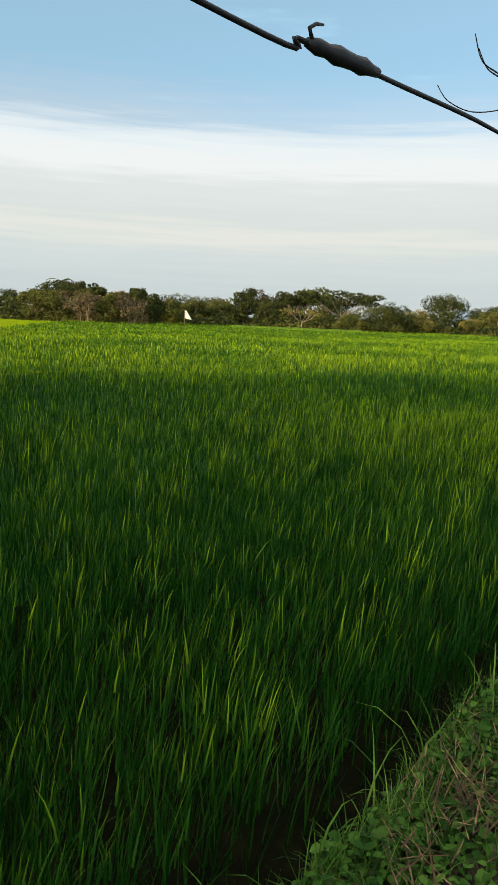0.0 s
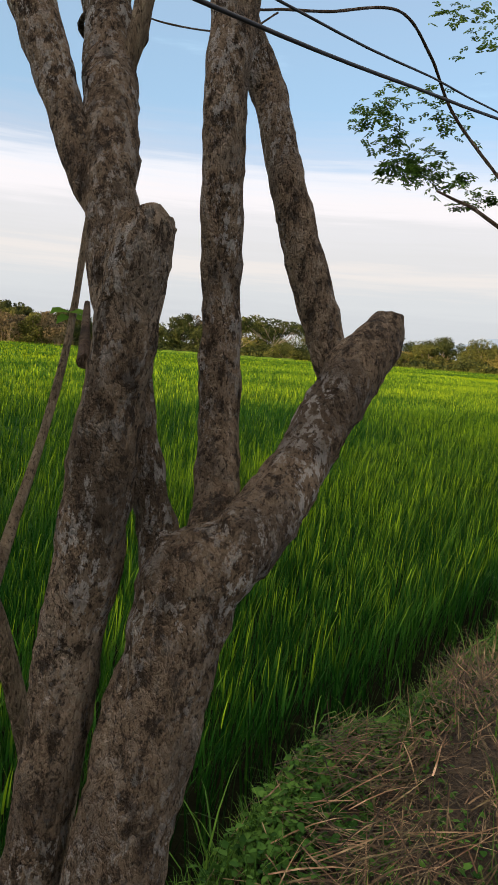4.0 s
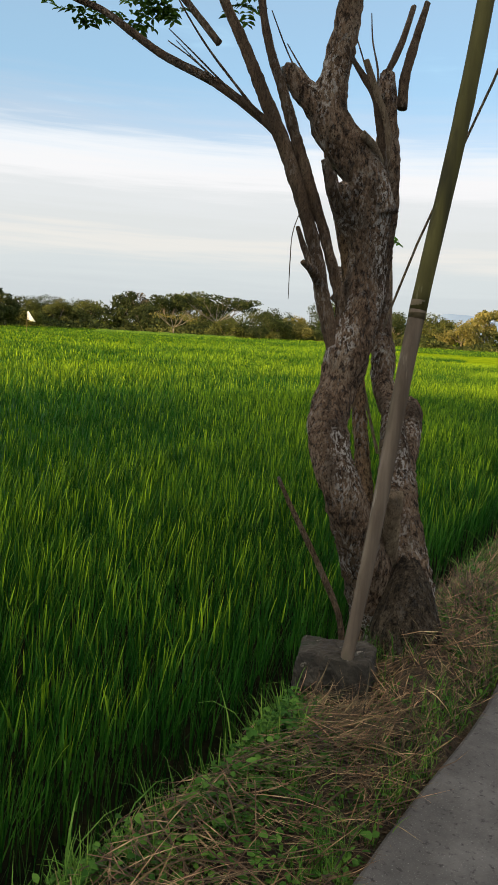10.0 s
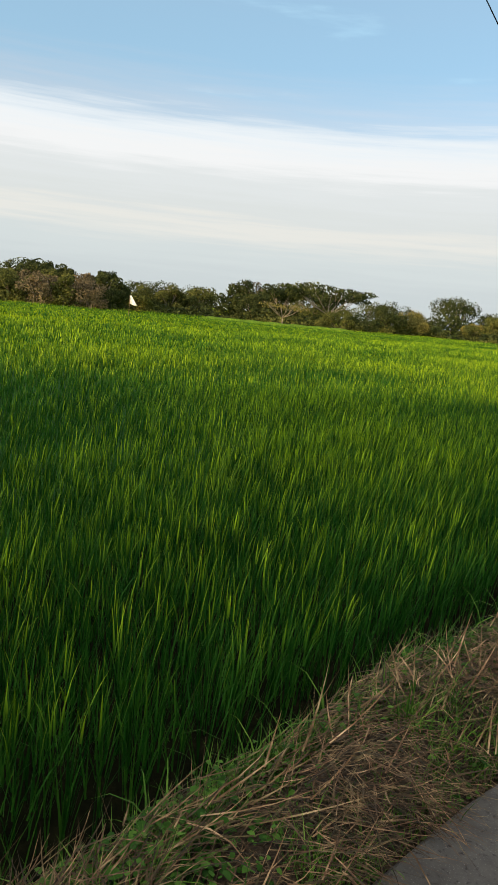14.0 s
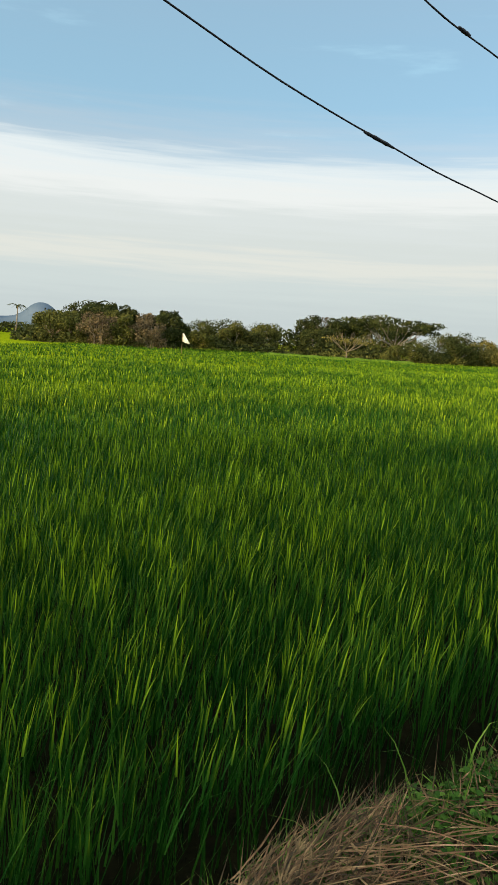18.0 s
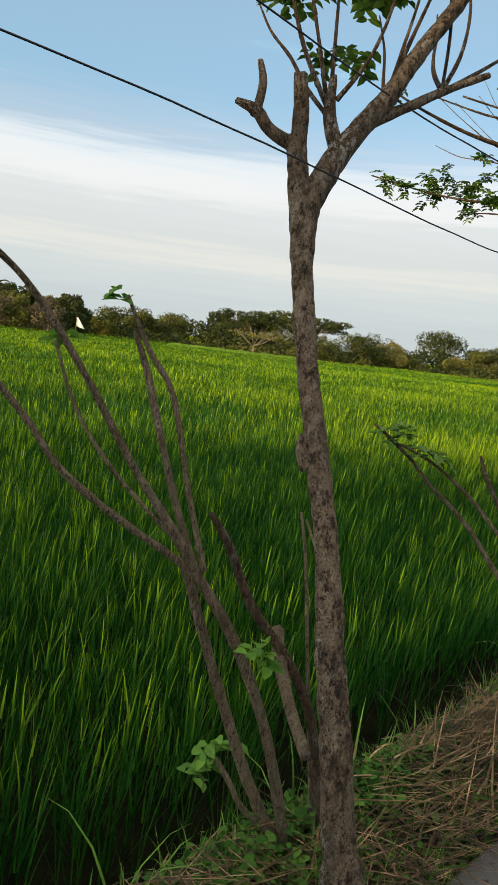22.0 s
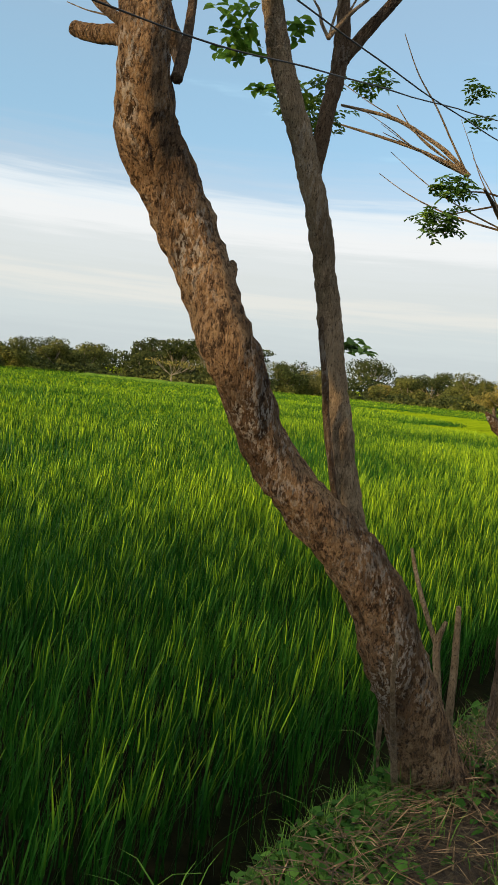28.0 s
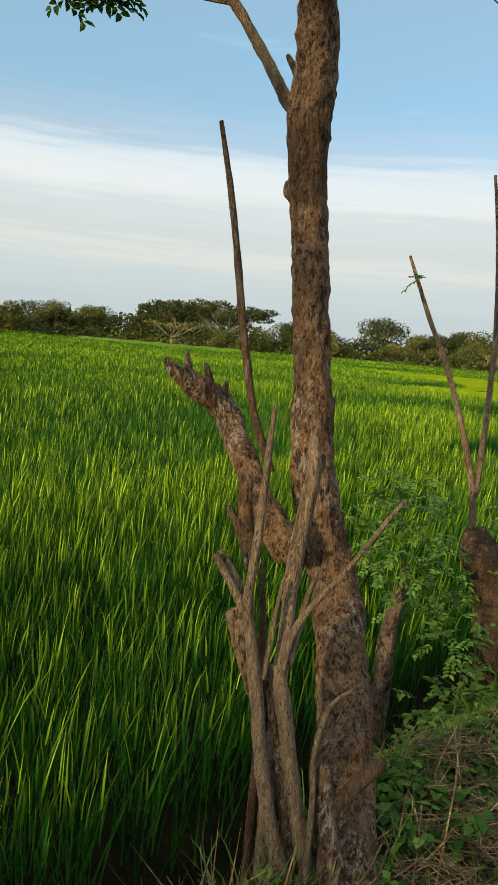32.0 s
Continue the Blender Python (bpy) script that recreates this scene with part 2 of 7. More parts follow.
def bark(name, dark, mid, light, flake=46.0, lichen=0.5, upright=0.5, spotty=1.0):
    """Flaky bark: small plates of differing tone with dark cracks between, blotches of damp and specks of pale lichen."""
    m = bpy.data.materials.new(name)
    m.use_nodes = True
    N, L = m.node_tree.nodes, m.node_tree.links
    bsdf = N["Principled BSDF"]
    bsdf.inputs["Roughness"].default_value, bsdf.inputs["Specular IOR Level"].default_value = 0.95, 0.12
    tc, mp = N.new("ShaderNodeTexCoord"), N.new("ShaderNodeMapping")
    mp.inputs["Scale"].default_value = (1, 1, upright)
    L.new(tc.outputs["Object"], mp.inputs[0])

    def noise_tex(scale, detail=6.0, out="Fac", rough=0.62):
        n = N.new("ShaderNodeTexNoise")
        n.inputs["Scale"].default_value, n.inputs["Detail"].default_value, n.inputs["Roughness"].default_value = scale, detail, rough
        L.new(mp.outputs[0], n.inputs["Vector"])
        return n.outputs[out]

    def ranged(v, a, b, c=0.0, d=1.0):
        r = N.new("ShaderNodeMapRange")
        r.interpolation_type = "SMOOTHSTEP"
        for key, val in (("From Min", a), ("From Max", b), ("To Min", c), ("To Max", d)):
            r.inputs[key].default_value = val
        L.new(v, r.inputs[0])
        return r.outputs[0]

    def blend(fac, one, two, how="MIX"):
        x = N.new("ShaderNodeMix")
        x.data_type, x.blend_type = "RGBA", how
        L.new(fac, x.inputs[0])
        for i, c in ((6, one), (7, two)):
            if isinstance(c, tuple):
                x.inputs[i].default_value = (*c, 1)
            else:
                L.new(c, x.inputs[i])
        return x.outputs[2]

    wob = N.new("ShaderNodeVectorMath")
    wob.operation = "MULTIPLY_ADD"
    wob.inputs[1].default_value = (0.06, 0.06, 0.06)
    L.new(noise_tex(30.0, 4.0, "Color"), wob.inputs[0])
    L.new(mp.outputs[0], wob.inputs[2])
    cell, crack = N.new("ShaderNodeTexVoronoi"), N.new("ShaderNodeTexVoronoi")
    crack.feature = "DISTANCE_TO_EDGE"
    for v in (cell, crack):
        v.inputs["Scale"].default_value = flake
        L.new(wob.outputs[0], v.inputs["Vector"])
    sep = N.new("ShaderNodeSeparateColor")
    L.new(cell.outputs["Color"], sep.inputs[0])
    grain = noise_tex(flake * 2.2, 6.0)
    tone = N.new("ShaderNodeMath")
    tone.operation = "MULTIPLY_ADD"
    tone.inputs[1].default_value = 0.20
    L.new(sep.outputs[0], tone.inputs[0])
    L.new(ranged(noise_tex(9.0, 10.0, "Fac", 0.75), 0.25, 0.75, 0.05, 0.70), tone.inputs[2])
    ramp = N.new("ShaderNodeValToRGB")
    els = ramp.color_ramp.elements
    els[0].position, els[0].color = 0.12, (*dark, 1)
    els[1].position, els[1].color = 0.86, (*light, 1)
    els.new(0.48).color = (*mid, 1)
    L.new(tone.outputs[0], ramp.inputs[0])
    mottle = noise_tex(36.0, 10.0, "Fac", 0.80)
    colour = blend(ranged(mottle, 0.55, 0.63, 0.0, 0.65 * spotty), ramp.outputs[0], light)
    colour = blend(ranged(mottle, 0.50, 0.42, 0.0, 0.92 * spotty), colour, dark)
    colour = blend(ranged(noise_tex(4.5, 9.0, "Fac", 0.72), 0.50, 0.60, 0.0, 0.7), colour, dark)
    colour = blend(ranged(grain, 0.46, 0.36, 0.0, 0.8), colour, tuple(c * 0.4 for c in dark))
    colour = blend(ranged(crack.outputs["Distance"], 0.10, 0.0, 0.0, 0.25), colour, tuple(c * 0.4 for c in dark))
    speck = N.new("ShaderNodeMath")
    speck.operation = "MULTIPLY"
    L.new(ranged(noise_tex(60.0, 6.0, "Fac", 0.75), 0.51, 0.55), speck.inputs[0])
    L.new(ranged(noise_tex(5.0, 5.0), 0.46, 0.66, 0.05 * lichen, 0.8 * lichen), speck.inputs[1])
    colour = blend(speck.outputs[0], colour, (0.60, 0.56, 0.50))
    L.new(colour, bsdf.inputs["Base Color"])
    high = N.new("ShaderNodeMath")
    high.operation = "MULTIPLY_ADD"
    high.inputs[1].default_value = 1.6
    L.new(mottle, high.inputs[0])
    L.new(ranged(crack.outputs["Distance"], 0.0, 0.2, 0.0, 0.5), high.inputs[2])
    bp = N.new("ShaderNodeBump")
    bp.inputs["Strength"].default_value, bp.inputs["Distance"].default_value = 1.0, 0.032
    L.new(high.outputs[0], bp.inputs["Height"])
    L.new(bp.outputs[0], bsdf.inputs["Normal"])
    return m


BARK = bark("bark_grey_brown", (0.050, 0.034, 0.021), (0.275, 0.192, 0.120), (0.480, 0.380, 0.275), flake=74, lichen=0.9, upright=0.6)
BARK_OLD = bark("bark_old_flaky", (0.020, 0.012, 0.007), (0.200, 0.126, 0.074), (0.460, 0.350, 0.245), flake=64, lichen=0.9, upright=0.5)
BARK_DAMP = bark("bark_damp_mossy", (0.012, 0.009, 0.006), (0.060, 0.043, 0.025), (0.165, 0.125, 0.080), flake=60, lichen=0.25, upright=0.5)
BARK_WARM = bark("bark_brown", (0.024, 0.013, 0.007), (0.230, 0.138, 0.070), (0.430, 0.290, 0.165), flake=56, lichen=0.55, upright=0.45, spotty=0.9)
TWIG = bark("young_bark", (0.105, 0.074, 0.043), (0.285, 0.208, 0.130), (0.45, 0.350, 0.230), flake=90, lichen=0.25, upright=0.3, spotty=0.4)
TWIG_DARK = bark("dark_twig_bark", (0.050, 0.031, 0.018), (0.145, 0.094, 0.055), (0.27, 0.19, 0.12), flake=90, lichen=0.35, upright=0.35, spotty=0.5)
LEAF = material("tree_leaf", [(0.035, 0.075, 0.012), (0.06, 0.12, 0.018), (0.09, 0.16, 0.025)], scale=3, rough=0.6, island=0.4, glow=0.3, spec=0.12)
LEAF_LIGHT = material("young_leaf", [(0.06, 0.14, 0.018), (0.095, 0.20, 0.026), (0.14, 0.27, 0.042)], scale=8, rough=0.6, island=0.25, glow=0.4, spec=0.12)
STRAW = material("dry_straw", [(0.018, 0.010, 0.004), (0.066, 0.040, 0.015), (0.250, 0.178, 0.080)], scale=14, rough=0.8, island=0.7, glow=0.1)
WEED = material("weed_leaf", [(0.018, 0.056, 0.008), (0.036, 0.092, 0.013), (0.070, 0.140, 0.022)], scale=6, rough=0.7, island=0.5, glow=0.2, spec=0.06)
CABLE = material("black_cable", [(0.008, 0.008, 0.009), (0.013, 0.013, 0.014), (0.02, 0.02, 0.02)], scale=30, rough=0.55)
WOODS = [material("woods_leaf_%d" % i, c, scale=0.5, rough=0.8, island=0.55, glow=0.2, spec=0.08) for i, c in enumerate((
    [(0.018, 0.028, 0.008), (0.038, 0.049, 0.014), (0.072, 0.080, 0.022)],
    [(0.038, 0.050, 0.012), (0.074, 0.084, 0.021), (0.126, 0.128, 0.032)],
    [(0.075, 0.060, 0.034), (0.120, 0.097, 0.054), (0.175, 0.144, 0.078)],
    [(0.105, 0.100, 0.025), (0.165, 0.148, 0.038), (0.230, 0.196, 0.052)]))]
WOODS_BARK = material("woods_bark", [(0.10, 0.08, 0.06), (0.20, 0.165, 0.125), (0.30, 0.25, 0.19)], scale=2, rough=0.9)


# ---- helpers ----
def mesh_of(name, verts, faces, mat=None, smooth=False):
    me = bpy.data.meshes.new(name)
    me.from_pydata([tuple(v) for v in verts], [], faces)
    if smooth:
        me.polygons.foreach_set("use_smooth", [True] * len(me.polygons))
    if mat:
        me.materials.append(mat)
    return me


def add(name, me, parent=None, label=""):
    ob = new(name, me)
    if parent:
        ob.parent = parent
    if label:
        ob["label"] = label
    return ob


def thing(name, label, category, group="", at=(0, 0, 0)):
    ob = new(name)
    ob.location = at
    return tagged(ob, label, category, group)


def strips(name, tris_verts, mat, pieces):
    """A mesh of many alike pieces from one array (n, k, 3) of corners and one face pattern."""
    n, k, _ = tris_verts.shape
    faces = []
    sizes = [len(p) for p in pieces]
    me = bpy.data.meshes.new(name)
    me.vertices.add(n * k)
    me.vertices.foreach_set("co", np.ascontiguousarray(tris_verts, np.float32).ravel())
    flat = np.concatenate([np.array(p) for p in pieces])
    loops = (flat[None, :] + (np.arange(n) * k)[:, None]).ravel()
    me.loops.add(len(loops))
    me.loops.foreach_set("vertex_index", loops.astype(np.int32))
    starts = (np.cumsum([0] + sizes[:-1])[None, :] + (np.arange(n) * sum(sizes))[:, None]).ravel()
    me.polygons.add(n * len(pieces))
    me.polygons.foreach_set("loop_start", starts.astype(np.int32))
    me.polygons.foreach_set("loop_total", np.tile(sizes, n).astype(np.int32))
    me.polygons.foreach_set("use_smooth", np.ones(n * len(pieces), bool))
    me.materials.append(mat)
    me.update(calc_edges=True)
    return me


def blades(root, heading, lean, length, width, bend, joints=3):
    """Grass blades: arrays of roots (n, 3), headings, leans, lengths, widths, bends -> corners (n, 2 * joints + 1, 3)."""
    n = len(root)
    along = np.stack([np.cos(heading), np.sin(heading), 0 * heading], -1)
    side = np.stack([-np.sin(heading), np.cos(heading), 0 * heading], -1)
    out = np.zeros((n, 2 * joints + 1, 3))
    p = root.copy()
    angle = lean.copy()
    for j in range(joints + 1):
        w = (width * (1.0 - (j / joints) ** 1.6) * (0.75 if j == 0 else 1.0) / 2)[:, None]
        if j < joints:
            out[:, 2 * j], out[:, 2 * j + 1] = p - side * w, p + side * w
        else:
            out[:, 2 * j] = p
        step = (length / joints)[:, None]
        p = p + step * (along * np.sin(angle)[:, None] + np.array([0, 0, 1.0]) * np.cos(angle)[:, None])
        angle = angle + bend * (0.6 + 0.8 * j / joints)
    return out


def blade_faces(joints=3):
    f = [(2 * j, 2 * j + 1, 2 * j + 3, 2 * j + 2) for j in range(joints - 1)]
    return f + [(2 * joints - 2, 2 * joints - 1, 2 * joints)]


rng = np.random.default_rng(7)
EDGE_Y = [0, 6, 8.5, 10.4, 17, 21.4, 23, 25, 36]                                 # edge of the concrete road, along the walk
EDGE_X = [-0.36, -0.38, -0.48, -0.655, -0.66, -0.70, -0.62, -0.52, -0.52]
BANK_Y = [0, 3, 8, 12, 15, 17, 19, 23, 25, 27, 29, 31, 36]                                   # outer edge of the verge, along the walk
BANK_X = [-1.22, -1.20, -1.22, -1.22, -1.22, -1.14, -1.10, -1.13, -1.18, -1.12, -1.08, -1.10, -1.15]


def road_edge(y):
    return np.interp(y, EDGE_Y, EDGE_X)


def wave(x, y):
    """Slow swell over the field, by which stands of rice lean and grow."""
    return np.sin(x * 0.55 + 1.3 * np.sin(y * 0.21)) * 0.5 + np.sin(y * 0.43 + x * 0.17 + 2.0) * 0.5


def verge_z(x, y):
    """Height of the ground across road, verge, bank and paddy."""
    kerb = road_edge(y)
    lump = 0.05 * np.sin(np.clip((kerb - x) / 0.6, 0, 1) * 3.1) + 0.035 * np.sin(y * 2.1 + 3 * x) * np.sin(x * 5.0 + y * 0.7) + 0.02 * np.sin(y * 5.3 + x * 9)
    edge = np.interp(y, BANK_Y, BANK_X) + 0.04 * np.sin(y * 2.3 + 1) + 0.02 * np.sin(y * 5.1)
    t = np.clip((edge - x) / 0.20, 0, 1)
    fall = t * t * (3 - 2 * t)
    crown = np.clip((kerb + 0.05 - x) / 0.3, 0, 1) * (1 - np.clip((x - kerb) / 0.05, 0, 1))
    top = -0.06 + 0.06 * crown + lump * crown * 1.2
    top = top - 0.13 * np.exp(-(((x + 1.12) / 0.22) ** 2 + ((y - 12.15) / 0.30) ** 2)) * crown
    return top * (1 - fall) + (PADDY + 0.012 * np.sin(3 * x + 2 * y)) * fall


# ---- ground: one sheet from the road's bed over verge and paddy to the horizon ----
def build_ground():
    xs = np.concatenate([[-2500, -900, -400, -160, -80, -40, -20, -10, -5, -3, -2.4], np.arange(-2.1, -0.28, 0.07), [1, 3, 4, 6, 12, 30, 90, 400, 2500]])
    ys = np.concatenate([[-2500, -600, -150, -40, -15, -6], np.arange(-2, 46, 0.13), [50, 60, 80, 120, 200, 400, 900, 2500]])
    X, Y = np.meshgrid(xs, ys, indexing="ij")
    Z = verge_z(X, Y)
    Z[X > road_edge(Y) + 0.03] = -0.06
    Z[X > 3.9] = 0.0
    verts = np.stack([X, Y, Z], -1).reshape(-1, 3)
    ny = len(ys)
    faces, mats = [], []
    for i in range(len(xs) - 1):
        for j in range(ny - 1):
            a = i * ny + j
            faces.append((a, a + ny, a + ny + 1, a + 1))
            xm = (xs[i] + xs[i + 1]) / 2
            # the dark mud colour also covers the bank's slope, for the shaded gap there
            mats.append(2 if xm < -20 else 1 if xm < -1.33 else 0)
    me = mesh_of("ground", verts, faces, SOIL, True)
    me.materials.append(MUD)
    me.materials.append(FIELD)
    me.polygons.foreach_set("material_index", mats)
    tagged(add("ground", me), "brown soil verge sloping into a muddy rice paddy", "ground", kind="structure")


build_ground()


def build_road():
    verts, faces = [], []
    ys = np.arange(-40, 70.1, 0.25)
    for y in ys:
        e = float(road_edge(y)) + 0.02 * math.sin(y * 1.7) + 0.015 * math.sin(y * 4.1 + 1) + random.uniform(-0.006, 0.006)
        verts += [(e, y, -0.12), (e + 0.004, y, -0.012), (e + 0.018, y, 0.0), (3.1, y, 0.0), (3.12, y, -0.12)]
    for i in range(len(ys) - 1):
        for k in range(4):
            a = i * 5 + k
            faces.append((a, a + 5, a + 6, a + 1))
    me = mesh_of("road", verts, faces, CONCRETE)
    tagged(add("road", me), "grey rough concrete road slab with a worn edge", "road", kind="structure")


build_road()


# ---- rice ----
def rice_band(name, x0, x1, y0, y1, spacing, per_hill, joints, width, height=(0.52, 0.68), skew=0.0, label="dense green rice plants standing in the paddy"):
    gx, gy = np.arange(x0, x1, -spacing), np.arange(y0, y1, spacing)
    X, Y = np.meshgrid(gx, gy, indexing="ij")
    X, Y = X.ravel(), Y.ravel()
    Y = Y + skew * (x0 - X)
    n = len(X)
    X = X + rng.normal(0, spacing * 0.20, n)
    Y = Y + rng.normal(0, spacing * 0.20, n)
    vigour = 1 + 0.09 * wave(X * 1.5, Y * 1.5) + rng.normal(0, 0.08, n)
    X, Y, vigour = (np.repeat(a, per_hill) for a in (X, Y, vigour))
    m = len(X)
    out = rng.uniform(0, 2 * np.pi, m)
    # short leaves leave their stems at different heights, so that the stand is thick above and dark below; some stems reach the mud
    w = wave(X * 1.7 + 3, Y * 1.7)
    tip = rng.uniform(*height, m) * vigour * rng.uniform(0.74, 1.05, m)
    length = np.where(rng.uniform(0, 1, m) < 0.2, tip, rng.uniform(0.11, 0.27, m) * vigour)
    up = np.maximum(tip - 0.97 * length, 0.01)
    r = (np.abs(rng.normal(0, 0.022, m)) + 0.11 * up) * spacing / 0.17
    root = np.stack([X + r * np.cos(out), Y + r * np.sin(out), PADDY - 0.02 + up], -1)
    # leaves fan out of their hill, more of them with the breeze
    head = np.arctan2(np.sin(out) + 0.35, np.cos(out) + 0.40) + rng.normal(0, 0.7, m)
    corners = blades(root, head, np.abs(rng.normal(0.16, 0.14, m)), length, rng.uniform(0.6, 1.35, m) * width,
                     np.abs(rng.normal(0.07, 0.12, m)) * (3.0 / joints), joints)
    # the whole stand leans with the breeze
    rise = np.clip(corners[:, :, 2] - PADDY, 0, 1) / 0.6
    corners[:, :, 1] += (rise ** 2) * (0.012 + 0.014 * w)[:, None]
    corners[:, :, 0] += (rise ** 2) * (0.014 + 0.012 * np.sin(Y * 0.9 + X))[:, None]
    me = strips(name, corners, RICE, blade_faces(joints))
    tagged(add(name, me), label, "rice", kind="stuff")


rice_band("rice_near", -1.66, -5.2, 0.5, 38, 0.13, 22, 3, 0.0088)
rice_band("rice_middle", -5.2, -9.0, 1.0, 46, 0.145, 15, 2, 0.0102, skew=0.2)
rice_band("rice_middle", -9.0, -18.0, 2.0, 56, 0.17, 11, 2, 0.0130, skew=0.35)
rice_band("rice_far", -18.0, -34.0, 6.0, 70, 0.28, 10, 2, 0.024, skew=0.75, label="bright green rice field in evening sun")
rice_band("rice_distant", -8.0, -60.0, 96.0, 150, 0.70, 6, 1, 0.07, skew=-0.3, label="distant rice field in evening sun")
rice_band("rice_distant", -34.0, -100.0, 18.0, 104, 0.60, 7, 1, 0.06, skew=0.9, label="distant rice field in evening sun")


def build_canopy():
    """The closed mass of leaves under the tips, farther out, where single plants cannot be told apart."""
    for name, x0, x1, y0, y1, step in (("rice_mass", -3.6, -16.2, -6, 58, 0.30), ("rice_mass", -3.0, -16.2, 58, 150, 1.0), ("rice_mass_far", -16.0, -110.0, -6, 150, 1.0)):
        xs = np.arange(x0, x1, -step)
        ys = np.arange(y0, y1, step)
        X, Y = np.meshgrid(xs, ys, indexing="ij")
        Z = PADDY + (0.12 if step < 0.5 else 0.30) + 0.05 * wave(X * 2, Y * 2) + rng.normal(0, 0.035, X.shape)
        if step < 0.5:
            Z -= np.clip((X + 5.2) / 1.6, 0, 1) * 0.25
        verts = np.stack([X, Y, Z], -1).reshape(-1, 3)
        ny = len(ys)
        i, j = np.meshgrid(np.arange(len(xs) - 1), np.arange(ny - 1), indexing="ij")
        a = (i * ny + j).ravel()
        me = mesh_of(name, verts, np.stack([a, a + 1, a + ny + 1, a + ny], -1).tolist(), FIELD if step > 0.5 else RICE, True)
        tagged(add(name, me), "closed mass of green rice leaves", "rice", kind="stuff")


build_canopy()


# ---- trees beyond the paddy ----
def tube(points, radii, sides=6, cap=True):
    """Corners and faces of a round limb through points with the given radii."""
    verts, faces = [], []
    pts = [Vector(p) for p in points]
    up = Vector((0.3, 0.9, 0.1))
    for i, p in enumerate(pts):
        d = (pts[min(i + 1, len(pts) - 1)] - pts[max(i - 1, 0)]).normalized()
        a = (up - d * up.dot(d)).normalized()
        b = d.cross(a)
        for k in range(sides):
            an = 2 * math.pi * k / sides
            verts.append(p + (a * math.cos(an) + b * math.sin(an)) * radii[i])
    for i in range(len(pts) - 1):
        for k in range(sides):
            q = (k + 1) % sides
            faces.append((i * sides + k, i * sides + q, (i + 1) * sides + q, (i + 1) * sides + k))
    if cap:
        faces.append(tuple(range(sides - 1, -1, -1)))
        faces.append(tuple((len(pts) - 1) * sides + k for k in range(sides)))
    return verts, faces


def leaf_cloud(centres, radii, count, size, flat=0.7, seed=0):
    """Small leaf clumps (bent quads) scattered in and on uneven puffs: corners (n, 4, 3)."""
    r = np.random.default_rng(seed)
    c, rad = np.array(centres, float), np.array(radii, float)
    pick = r.choice(len(c), count, p=rad ** 2 / (rad ** 2).sum())
    d = r.normal(size=(count, 3))
    d /= np.linalg.norm(d, axis=1, keepdims=True)
    reach = r.uniform(0.55, 1.12, count) ** 0.7
    p = c[pick] + d * (rad[pick] * reach)[:, None] * np.array([1, 1, flat])
    u = r.normal(size=(count, 3))
    u /= np.linalg.norm(u, axis=1, keepdims=True)
    v = np.cross(u, d + 0.4 * r.normal(size=(count, 3)))
    v /= np.linalg.norm(v, axis=1, keepdims=True) + 1e-9
    s = (size * r.uniform(0.6, 1.4, count))[:, None]
    return np.stack([p - u * s, p - v * s * 0.55, p + u * s, p + v * s * 0.55 + d * s * 0.3], 1)


